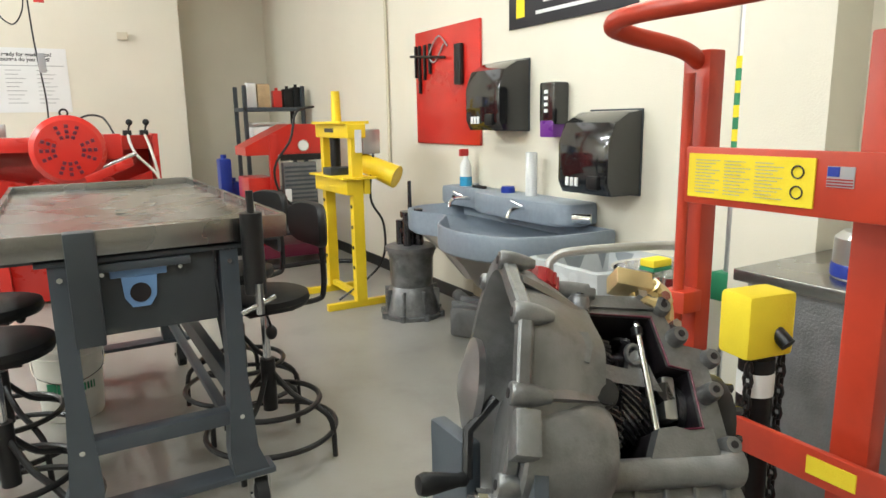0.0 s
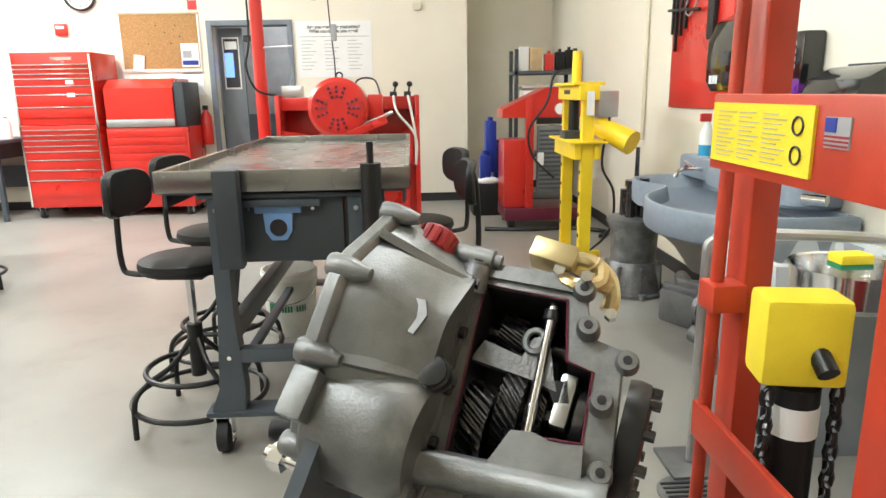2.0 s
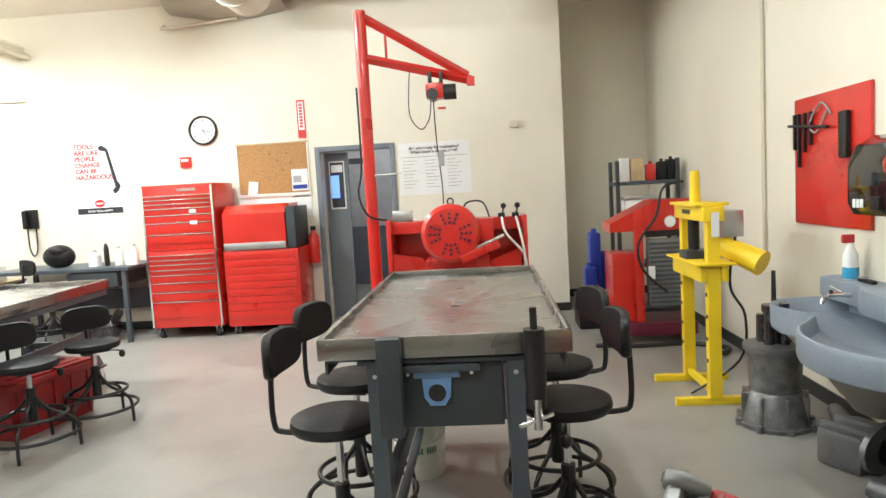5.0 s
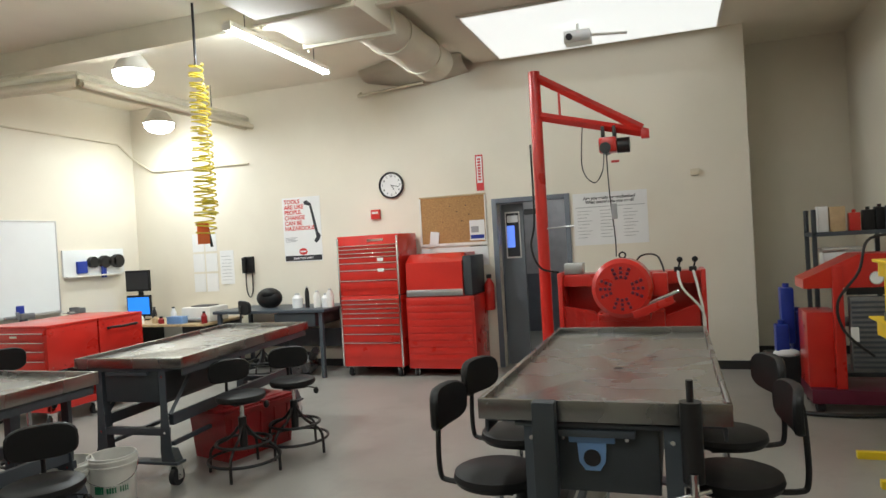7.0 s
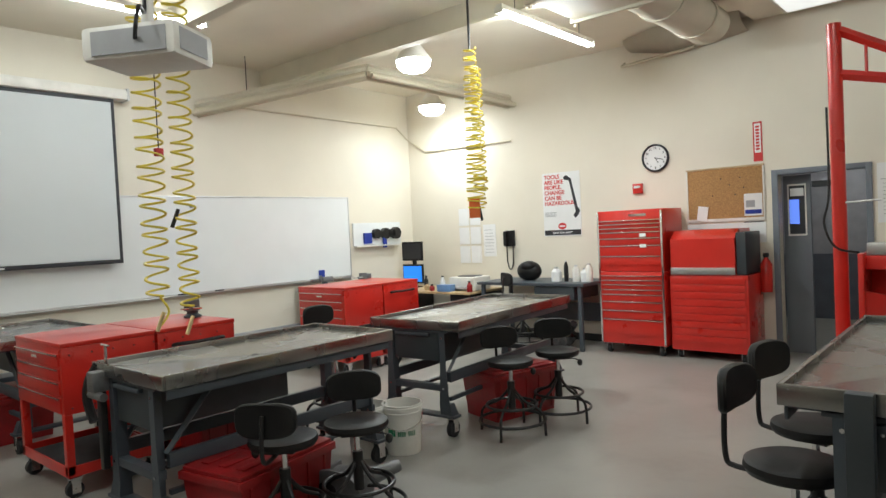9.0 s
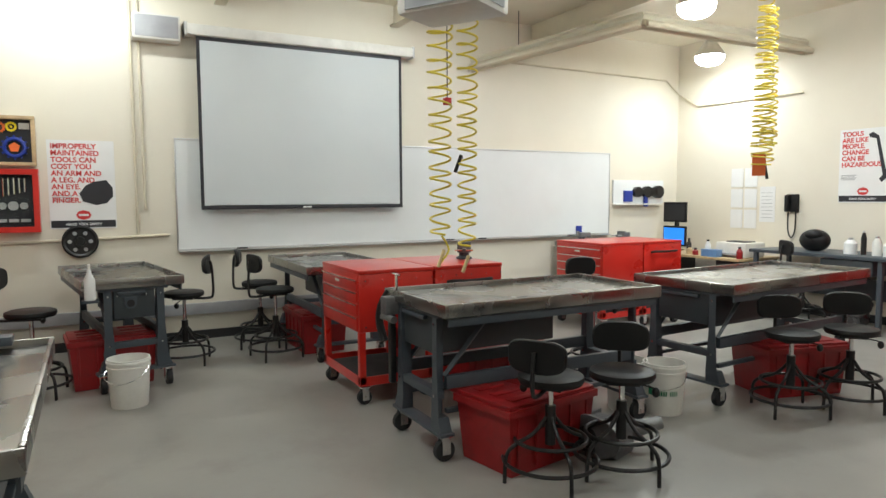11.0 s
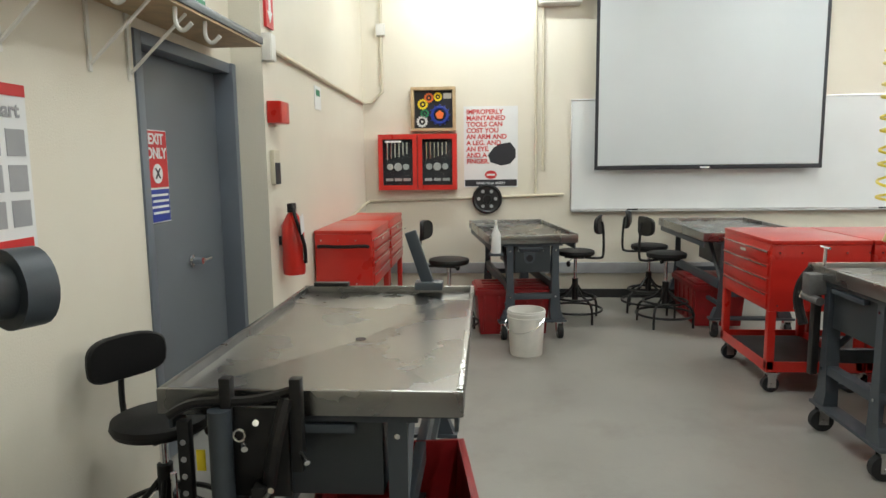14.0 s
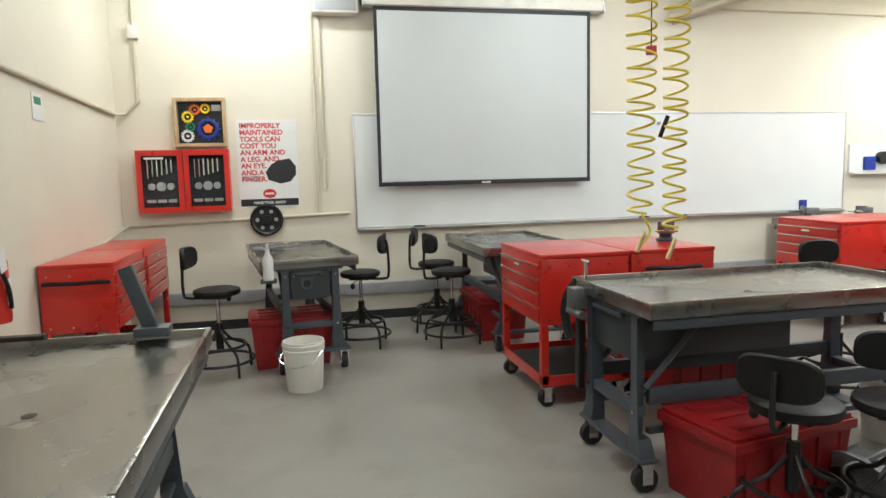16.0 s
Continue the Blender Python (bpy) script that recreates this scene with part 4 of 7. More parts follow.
# ---- machine and jib crane behind the first bench ----
def drill_machine():
    t = thing("red_machine", "red shop machine with a round motor and hydraulic levers", "machine", 1.5, 6.75, 0)
    part("cabinet", box(B(), -0.6, 0.62, 0.1, 0.42, 0.02, 0.66, 0.01), M_RED, t)
    bm = box(B(), -0.6, -0.56, 0.0, 0.4, 0.02, 1.3, 0.004)
    box(bm, 0.6, 0.64, 0.0, 0.4, 0.02, 1.29, 0.004)
    box(bm, -0.56, 0.6, 0.36, 0.4, 0.66, 1.25, 0.004)
    part("back_frame", bm, M_RED, t)
    part("top_beam", box(B(), -0.56, 0.6, 0.1, 0.36, 1.17, 1.28, 0.008), M_RED, t)
    for s in (-1, 1):
        part("front_leg", box(B(), s * 0.5 - 0.035, s * 0.5 + 0.035, -0.06, 0.02, 0.0, 0.75, 0.006), M_RED, t)
    part("gusset", prism(B(), [(-0.56, 0.66), (-0.1, 0.66), (-0.3, 0.95), (-0.56, 1.0)], "y", 0.06, 0.09), M_RED, t)
    part("gusset", prism(B(), [(0.58, 0.66), (0.2, 0.66), (0.32, 0.9), (0.58, 1.0)], "y", 0.06, 0.09), M_RED, t)
    m = Matrix.Translation((0.0, -0.62, 1.2)) @ pose(0, 0, 0, -90)
    mo = part("motor", lathe(B(), [(0.08, -0.005), (0.2, 0.0), (0.232, 0.03), (0.235, 0.12), (0.22, 0.16), (0.22, 0.5), (0.2, 0.56), (0.05, 0.6)], seg=40, m=m), M_RED, t, "red motor with a vented fan cover")
    for k in range(16):
        a = 2 * math.pi * k / 16
        if k % 4 == 2:
            continue
        for r in (0.09, 0.125, 0.16):
            bx = box(B(), r - 0.012, r + 0.012, -0.629, -0.616, -0.012, 0.012, 0.003, pose(0, 0, 1.2, 0, math.degrees(a), 0))
            part("vent", bx, M_MAROON, mo)
    part("motor_foot", box(B(), -0.2, 0.2, -0.5, -0.1, 0.93, 0.985, 0.006), M_RED, t)
    part("lower_beam", box(B(), -0.25, 0.3, -0.1, 0.2, 0.7, 0.95, 0.01), M_RED, t)
    part("motor_box", box(B(), 0.225, 0.34, -0.45, -0.28, 1.12, 1.3, 0.01), M_RED, t)
    part("arm", box(B(), -0.02, 0.3, -0.02, 0.02, -0.03, 0.03, 0.006, pose(0.1, -0.66, 1.0, 0, -22, 0)), M_RED, t)
    part("lifting_eye", pipe(B(), [(0.025 * math.cos(a), -0.35, 1.45 + 0.025 * math.sin(a)) for a in [k * math.pi / 6 for k in range(12)]], 0.007, 6, True), M_BLKM, t)
    for x in (0.42, 0.54):
        lv = part("valve_lever", rod(B(), (x, 0.0, 1.28), (x + 0.02, -0.02, 1.36), 0.008, seg=8), M_BLKM, t)
        part("knob", ball(B(), (x + 0.02, -0.02, 1.38), 0.025), M_BLACK, lv)
        part("valve", box(B(), x - 0.03, x + 0.03, -0.04, 0.04, 1.28, 1.32, 0.006), M_BLKM, t)
        part("white_hose", pipe(B(), smooth_path([(x, -0.02, 1.3), (x + 0.03, -0.12, 1.15), (0.6, -0.14, 0.95), (0.6, -0.1, 0.7)], 6), 0.011, 8), M_WHITE, t)
    part("grey_box", box(B(), -0.55, -0.38, 0.1, 0.25, 1.285, 1.38, 0.006), M_ALUM, t)
    part("cable", pipe(B(), smooth_path([(0.05, 0.1, 1.28), (0.12, 0.0, 1.42), (0.26, 0.0, 1.42), (0.32, -0.2, 1.28)], 6), 0.008, 6), M_BLKM, t)
    part("bright_rod", rod(B(), (0.05, -0.6, 1.02), (0.42, -0.5, 1.16), 0.014), M_CHROME, t)


drill_machine()


def jib_crane():
    t = thing("jib_crane", "red steel jib crane with an electric hoist", "crane", 0.745, 7.0, 0)
    part("post", rod(B(), (0, 0, 0.0), (0, 0, 3.18), 0.055, seg=20), M_RED, t)
    part("base_plate", box(B(), -0.14, 0.14, -0.14, 0.14, 0.0, 0.02, 0.004), M_RED, t)
    part("lower_arm", rod(B(), (0, 0, 2.77), (0.97, 0, 2.51), 0.042, seg=4), M_RED, t)
    part("brace", rod(B(), (0, 0, 3.14), (0.94, 0, 2.55), 0.04, seg=4), M_RED, t)
    part("tie", rod(B(), (0.22, 0, 2.72), (0.22, 0, 3.0), 0.012, seg=8), M_RED, t)
    part("arm_cap", box(B(), 0.93, 1.0, -0.04, 0.04, 2.46, 2.54, 0.005), M_RED, t)
    part("cable_run", pipe(B(), smooth_path([(-0.06, -0.06, 2.5), (-0.06, -0.07, 1.8), (-0.1, -0.08, 1.55), (-0.02, -0.1, 1.35), (0.14, -0.05, 1.3)], 6), 0.01, 6), M_BLKM, t)
    part("grey_bar", rod(B(), (0.05, -0.03, 1.71), (0.3, -0.03, 1.72), 0.008, seg=8), M_ALUM, t)
    h = part("hoist", box(B(), 0.56, 0.72, -0.08, 0.08, 2.36, 2.5, 0.025), M_RED, t, "red electric hoist")
    part("hoist_motor", rod(B(), (0.72, 0, 2.42), (0.83, 0, 2.42), 0.07, seg=20), M_BLKM, h)
    part("hoist_drum", rod(B(), (0.62, -0.1, 2.4), (0.62, 0.1, 2.4), 0.05, seg=18), M_BLKM, h)
    part("hook_block", box(B(), 0.66, 0.73, -0.015, 0.015, 2.27, 2.29, 0.004), M_RED, h)
    for x in (0.6, 0.7):
        part("trolley_hanger", box(B(), x - 0.015, x + 0.015, -0.05, 0.05, 2.5, 2.6, 0.004), M_BLKM, h)
    part("pendant_cable", pipe(B(), smooth_path([(0.62, 0, 2.38), (0.63, -0.01, 2.0), (0.66, -0.02, 1.6), (0.66, -0.02, 1.42)], 6), 0.006, 6), M_BLKM, h)
    part("pendant", box(B(), 0.64, 0.69, -0.04, 0.0, 1.76, 1.9, 0.01), M_INKGRY, h)
    part("loop_cable", pipe(B(), smooth_path([(0.42, 0, 2.64), (0.4, -0.02, 2.25), (0.5, -0.03, 2.1), (0.58, -0.02, 2.2), (0.6, 0, 2.38)], 6), 0.005, 6), M_BLKM, h)


jib_crane()


# ---- shop press, coolant machine and shelf by the east wall ----
def shop_press():
    t = thing("shop_press", "yellow H-frame shop press with a grey jack", "press", 3.27, 5.72, 0)
    for y in (-0.28, 0.28):
        part("foot", box(B(), -0.26, 0.28, y - 0.025, y + 0.025, 0, 0.05, 0.004), M_YEL, t)
        bm = box(B(), -0.04, 0.04, y - 0.035, y - 0.028, 0.05, 1.24)
        box(bm, -0.04, -0.033, y - 0.028, y + 0.03, 0.05, 1.24)
        box(bm, 0.033, 0.04, y - 0.028, y + 0.03, 0.05, 1.24)
        part("upright", bm, M_YEL, t, "yellow channel upright")
        for k in range(5):
            part("pin_hole", rod(B(), (-0.045, y, 0.3 + 0.15 * k), (-0.04, y, 0.3 + 0.15 * k), 0.014, seg=12), M_BLKM, t)
    part("head_beam", box(B(), -0.07, 0.07, -0.33, 0.33, 1.24, 1.34, 0.008), M_YEL, t)
    part("head_plate", box(B(), -0.11, 0.11, -0.3, 0.3, 1.34, 1.36, 0.003), M_YEL, t)
    part("bed_beam", box(B(), -0.09, -0.045, -0.33, 0.33, 0.84, 0.95, 0.004), M_YEL, t)
    part("bed_beam", box(B(), 0.045, 0.09, -0.33, 0.33, 0.84, 0.95, 0.004), M_YEL, t)
    part("bed_plate", box(B(), -0.13, 0.13, -0.36, 0.36, 0.95, 0.965, 0.003), M_YEL, t)
    part("tie_bar", box(B(), -0.02, 0.02, -0.25, 0.25, 0.06, 0.1), M_YEL, t)
    part("ram", rod(B(), (0, 0.1, 1.0), (0, 0.1, 1.24), 0.04), M_BLKM, t)
    part("jack", rod(B(), (0, 0.05, 1.36), (0, 0.05, 1.58), 0.038, 0.032), M_YEL, t)
    part("arbor_plate", box(B(), -0.1, 0.1, -0.05, 0.12, 0.95, 1.02, 0.006), M_DGREY, t)
    part("grey_pump", box(B(), 0.1, 0.24, -0.2, 0.0, 1.12, 1.3, 0.008), M_ALUM, t)
    part("yellow_sleeve", rod(B(), (0.12, -0.12, 1.06), (0.3, -0.34, 0.95), 0.07, 0.085, 24), M_YEL, t, "rolled yellow sleeve")
    part("label_plate", box(B(), -0.02, 0.03, -0.342, -0.336, 1.14, 1.3), M_PAPER, t)
    part("jack_hose", pipe(B(), smooth_path([(0.18, -0.2, 1.12), (0.12, -0.26, 0.8), (0.2, -0.3, 0.6), (0.16, -0.3, 0.3), (-0.1, -0.1, 0.02)], 6), 0.009, 6), M_BLKM, t)
    part("fine_print", box(B(), -0.0725, -0.0705, -0.06, 0.12, 1.28, 1.31), M_INKBLK, t)


shop_press()


def coolant_machine():
    t = thing("service_machine", "red wheeled service machine with a gauge and grey radiator", "machine", 3.35, 7.45, 0)
    part("base", box(B(), -0.4, 0.35, -0.3, 0.25, 0.08, 0.2, 0.01), M_MAROON, t)
    part("side_panel", box(B(), -0.4, -0.15, -0.2, 0.2, 0.2, 0.85, 0.012), M_RED, t)
    part("column", box(B(), -0.2, -0.12, -0.26, -0.2, 0.2, 1.25, 0.006), M_RED, t)
    part("radiator", box(B(), -0.08, 0.25, -0.26, -0.18, 0.35, 0.98, 0.008), M_DALU, t, "grey finned radiator")
    for k in range(14):
        part("fin", box(B(), -0.07, 0.24, -0.266, -0.26, 0.38 + 0.042 * k, 0.4 + 0.042 * k), M_GREY, t)
    part("head", prism(B(), [(-0.42, 1.06), (0.35, 1.06), (0.35, 1.34), (0.0, 1.34), (-0.42, 1.14)], "y", -0.25, 0.15), M_RED, t)
    g = part("gauge", rod(B(), (0.12, -0.252, 1.14), (0.12, -0.285, 1.14), 0.055, seg=24), M_CHROME, t)
    part("dial", rod(B(), (0.12, -0.285, 1.14), (0.12, -0.288, 1.14), 0.046, seg=24), M_PAPER, g)
    part("panel", box(B(), -0.1, 0.3, -0.256, -0.25, 1.0, 1.06), M_BLKM, t)
    part("hose", pipe(B(), smooth_path([(0.25, -0.26, 1.5), (0.05, -0.34, 1.45), (-0.02, -0.34, 1.2), (-0.18, -0.33, 0.95), (-0.14, -0.34, 0.7), (0.06, -0.36, 0.5)], 6), 0.012, 8), M_BLKM, t)
    part("tag", box(B(), -0.1, -0.04, -0.345, -0.34, 0.62, 0.74), M_PAPER, t)
    part("floor_hose", pipe(B(), smooth_path([(-0.6, -0.35, 0.02), (-0.2, -0.42, 0.02), (0.2, -0.4, 0.02), (0.5, -0.6, 0.02), (0.4, -0.8, 0.02)], 6), 0.02, 8), M_BLKM, t)
    for x in (-0.33, 0.28):
        part("wheel", rod(B(), (x - 0.03, -0.22, 0.06), (x + 0.03, -0.22, 0.06), 0.06), M_RUBBER, t)
        part("wheel", rod(B(), (x - 0.03, 0.18, 0.06), (x + 0.03, 0.18, 0.06), 0.06), M_RUBBER, t)


coolant_machine()

t = thing("steel_shelf", "grey steel shelf unit loaded with bottles and boxes", "shelf", 3.55, 8.5, 0)
for x in (-0.32, 0.32):
    for y in (-0.2, 0.2):
        part("upright", box(B(), x - 0.02, x + 0.02, y - 0.02, y + 0.02, 0, 1.75, 0.003), M_DGREY, t)
for z in (0.1, 0.6, 1.1, 1.5):
    part("shelf_board", box(B(), -0.34, 0.34, -0.22, 0.22, z - 0.02, z + 0.02, 0.003), M_GREY, t)
for n, x, w, h, m in (("carton", 3.32, 0.1, 0.25, M_PAPER), ("carton", 3.45, 0.14, 0.24, M_WOOD), ("oil_bottle", 3.6, 0.1, 0.18, M_RED), ("oil_bottle", 3.72, 0.1, 0.2, M_BLACK), ("oil_bottle", 3.82, 0.08, 0.22, M_BLACK)):
    t = thing(n, "red or black oil bottle on the shelf" if n == "oil_bottle" else "small cardboard carton standing on the shelf", "bottle" if n == "oil_bottle" else "box", x, 8.38, 1.52)
    part("body", box(B(), -w / 2, w / 2, -0.05, 0.05, 0, h, 0.012), m, t)
    part("top", rod(B(), (0, 0, h), (0, 0, h + 0.03), 0.018) if n == "oil_bottle" else box(B(), -w / 2, w / 2, -0.04, 0.04, h, h + 0.01), m, t)
t = thing("white_cooler", "white equipment box on the shelf", "box", 3.45, 8.4, 1.12)
part("body", box(B(), -0.15, 0.2, -0.1, 0.1, 0, 0.2, 0.02), M_PAPER, t)
part("lid", box(B(), -0.16, 0.21, -0.11, 0.11, 0.2, 0.24, 0.01), M_ALUM, t)
for x, y, h in ((2.92, 8.1, 0.95), (3.02, 8.2, 0.8), (2.85, 8.0, 0.7)):
    t = thing("blue_jug", "stacked deep blue plastic jug", "jug", x, y, 0.45 if h > 0.9 else 0.35)
    part("body", box(B(), -0.06, 0.06, -0.08, 0.08, 0, h - 0.4, 0.02), M_DBLUE, t)
    part("cap", rod(B(), (0, 0, h - 0.4), (0, 0, h - 0.36), 0.03), M_DBLUE, t)
t = thing("black_crate", "black plastic crate holding blue jugs and rags", "crate", 2.93, 8.08, 0)
part("body", box(B(), -0.22, 0.22, -0.2, 0.22, 0, 0.35, 0.02), M_BLACK, t)
part("rag", ball(B(), (-0.05, -0.12, 0.37), 0.1, (1.2, 0.8, 0.5)), M_PAPER, t)


# ---- transmissions ----
def standing_transmission(x, y, rz, lie=False):
    t = thing("transmission", "greasy cast aluminium transmission standing on its bell" if not lie else "small greasy gearbox case lying on the floor", "transmission", x, y, 0, rz, "floor transmissions")
    if lie:
        part("case", box(B(), -0.16, 0.16, -0.12, 0.12, 0.0, 0.2, 0.03), M_DALU, t)
        for sx in (-0.1, 0.02):
            part("rib", box(B(), sx, sx + 0.02, -0.135, 0.135, 0.02, 0.22, 0.005), M_DALU, t)
        part("flange", prism(B(), [(0.2 * math.cos(a) , 0.13 + 0.13 * math.sin(a)) for a in [2 * math.pi * k / 16 for k in range(16)]], "y", -0.16, -0.13), M_DALU, t)
        part("bore", rod(B(), (-0.02, -0.165, 0.12), (-0.02, -0.158, 0.12), 0.07, seg=20), M_INNER, t)
        part("tail", rod(B(), (0.1, 0.1, 0.12), (0.25, 0.28, 0.16), 0.06, 0.04), M_DALU, t)
        return
    part("bell", lathe(B(), [(0.215, 0.0), (0.22, 0.025), (0.2, 0.03), (0.185, 0.1), (0.16, 0.2), (0.15, 0.22)], seg=24), M_ALU, t)
    for k in range(8):
        a = 2 * math.pi * k / 8
        part("bell_rib", box(B(), 0.145, 0.2, -0.008, 0.008, 0.03, 0.2, 0.003, pose(0, 0, 0, 0, 0, math.degrees(a))), M_ALU, t)
        part("bolt_lug", rod(B(), (0.215 * math.cos(a), 0.215 * math.sin(a), 0), (0.215 * math.cos(a), 0.215 * math.sin(a), 0.04), 0.022, seg=10), M_ALU, t)
    part("case", lathe(B(), [(0.145, 0.2), (0.15, 0.3), (0.155, 0.42), (0.165, 0.44), (0.165, 0.47)], seg=12), M_ALU, t)
    part("plate", lathe(B(), [(0.18, 0.47), (0.18, 0.5), (0.1, 0.51)], seg=14), M_DALU, t)
    for k in range(5):
        a = 1.3 * k
        part("gear_stub", rod(B(), (0.07 * math.cos(a), 0.07 * math.sin(a), 0.5), (0.07 * math.cos(a), 0.07 * math.sin(a), 0.6 + 0.04 * k), 0.03, seg=12), M_GEAR, t)
    part("output_gear", lathe(B(), [(0.05, 0.5), (0.05, 0.6), (0.08, 0.6), (0.08, 0.63), (0.04, 0.63), (0.04, 0.7), (0.07, 0.7), (0.07, 0.74), (0.015, 0.74), (0.012, 0.95)], seg=18), M_GEAR, t)


standing_transmission(3.5, 5.05, 0)
standing_transmission(3.66, 4.45, 30, True)
standing_transmission(3.72, 3.95, -20, True)
standing_transmission(3.62, 3.55, 80, True)
standing_transmission(-1.32, 3.3, 20, True)

GEARBOX = Matrix(((0.9005, 0.2167, 0.3771, 2.236), (-0.4002, 0.752, 0.5237, 1.75), (-0.1701, -0.6225, 0.7639, 0.935), (0, 0, 0, 1)))


def helical_gear(x0, x1, y, z, r, teeth, twist=0.5):
    """A toothed wheel on an axis along x, its teeth set at a slant."""
    bm, loops = B(), []
    for k in range(5):
        f = k / 4
        L = []
        for i in range(teeth * 4):
            a = 2 * math.pi * i / (teeth * 4) + twist * f
            q = r if i % 4 in (1, 2) else r * 0.88
            L.append((x0 + (x1 - x0) * f, y + q * math.cos(a), z + q * math.sin(a)))
        loops.append(L)
    return loft(bm, loops)


def brass_casting():
    t = thing("brass_casting", "pale gold coated bracket casting resting on the transmission", "casting")
    t.matrix_basis = GEARBOX @ Matrix.Translation((0, 0.02, 0.0))
    part("block", box(B(), -0.068, -0.002, -0.07, -0.02, 0.135, 0.168, 0.004, pose(0, 0, 0, 0, 4, 0)), M_BRASS, t)
    part("ring", pipe(B(), [(0.018 + 0.03 * math.cos(a), -0.035 + 0.012 * math.sin(a), 0.145 + 0.026 * math.sin(a)) for a in [k * math.pi / 9 for k in range(18)]], 0.011, 8, True), M_BRASS, t)
    part("tail", pipe(B(), smooth_path([(0.03, -0.03, 0.165), (0.055, -0.012, 0.155), (0.066, 0.0, 0.132), (0.066, 0.004, 0.112)], 5), 0.013, 10), M_BRASS, t)
    part("web", prism(B(), [(0.0, 0.13), (0.06, 0.126), (0.066, 0.14), (0.04, 0.158), (0.01, 0.152)], "y", -0.03, -0.02), M_BRASS, t)
    for p in ((-0.01, -0.05, 0.13), (0.03, -0.055, 0.128), (0.072, -0.008, 0.1)):
        part("bolt", rod(B(), p, (p[0], p[1] - 0.014, p[2]), 0.009, seg=6), M_CHROME, t)
    part("foot", rod(B(), (0.0, -0.03, 0.118), (0.0, -0.03, 0.135), 0.022), M_ALU, t)


brass_casting()


def cutaway_gearbox():
    t = thing("cutaway_transmission", "grey cast aluminium cutaway transmission bolted on a stand", "transmission")
    t.matrix_basis = GEARBOX
    # bell: flat flange outline, widest on -x, drawn in towards the gear case
    rim = smooth_path([(-0.265, y, z) for y, z in ((-0.075, 0.145), (-0.125, 0.08), (-0.172, 0.012), (-0.168, -0.05), (-0.155, -0.11), (-0.125, -0.155), (-0.075, -0.22), (0.0, -0.255), (0.085, -0.25), (0.16, -0.19),
                                                       (0.2, -0.08), (0.19, 0.02), (0.13, 0.1), (0.05, 0.15), (-0.02, 0.165))], 3, True)

    def ring(x, s, dy=0.0, dz=0.0):
        return [(x, 0.03 + dy + (p.y - 0.03) * s, -0.05 + dz + (p.z + 0.05) * s) for p in rim]
    shell = [ring(-0.272, 0.9), ring(-0.272, 1.0), ring(-0.268, 1.015), ring(-0.254, 1.015), ring(-0.25, 1.0), ring(-0.246, 0.95), ring(-0.22, 0.925), ring(-0.19, 0.87), ring(-0.155, 0.77), ring(-0.135, 0.72), ring(-0.118, 0.7),
             ring(-0.118, 0.6), ring(-0.19, 0.75), ring(-0.25, 0.86), ring(-0.272, 0.9)]
    bell = part("bell_housing", loft(B(), shell, cap=False), M_ALU, t)
    part("bell_web", loft(B(), [ring(-0.135, 0.64), ring(-0.119, 0.64)]), M_ALU, t)
    part("starter_bulge", loft(B(), [[(x, -0.035 + w * 0.1 * math.cos(a), -0.155 + w * 0.088 * math.sin(a)) for a in [2 * math.pi * k / 28 for k in range(28)]] for x, w in ((-0.25, 0.98), (-0.245, 1.02), (-0.16, 1.02), (-0.125, 0.97), (-0.11, 0.85))]), M_ALU, bell)
    for y, z, r in ((-0.085, 0.135, 0.019), (-0.168, 0.008, 0.02), (-0.15, -0.105, 0.021), (-0.085, -0.215, 0.02), (0.04, -0.25, 0.02), (0.19, -0.02, 0.02), (0.04, 0.155, 0.018)):
        part("bolt_boss", lathe(B(), [(0.007, -0.002), (r * 0.75, 0), (r * 0.85, 0.004), (r * 0.85, 0.022), (r * 0.7, 0.04), (r * 0.4, 0.06)], seg=18, m=pose(-0.278, y, z, 0, 90)), M_ALU, bell)
        part("bolt_hole", rod(B(), (-0.281, y, z), (-0.277, y, z), 0.0075, seg=12), M_INNER, bell)
    part("side_ridge", loft(B(), [[(x, y + dy, z + dz) for dy, dz in ((-0.012, -0.01), (0.03, -0.02), (0.05, 0.03), (-0.006, 0.012))] for x, y, z in ((-0.25, -0.145, -0.1), (-0.19, -0.128, -0.092), (-0.12, -0.088, -0.078))]), M_ALU, bell)
    part("flange_pad", box(B(), -0.272, -0.235, -0.16, -0.115, -0.19, -0.125, 0.006), M_ALU, bell)
    part("upper_rib", loft(B(), [[(x, y + dy, z + dz) for dy, dz in ((-0.006, -0.006), (0.02, -0.012), (0.02, 0.012), (-0.004, 0.008))] for x, y, z in ((-0.25, -0.12, 0.085), (-0.19, -0.095, 0.075), (-0.12, -0.045, 0.07))]), M_ALU, bell)
    part("cast_tab", loft(B(), [[(x, -0.115 + dy, z) for x, z in ((-0.185, -0.035), (-0.15, -0.04), (-0.142, -0.012), (-0.15, 0.008), (-0.178, 0.006), (-0.19, -0.01))] for dy in (-0.012, 0.05)]), M_ALU, bell)
    part("breather_plug", lathe(B(), [(0.022, 0), (0.024, 0.004), (0.024, 0.02), (0.02, 0.022), (0.02, 0.03), (0.008, 0.032)], seg=20, m=pose(-0.118, -0.075, -0.073, 90)), M_BLKM, t, "black round plug")
    part("plug_stem", rod(B(), (-0.118, -0.06, -0.073), (-0.118, 0.0, -0.06), 0.018), M_ALU, t)

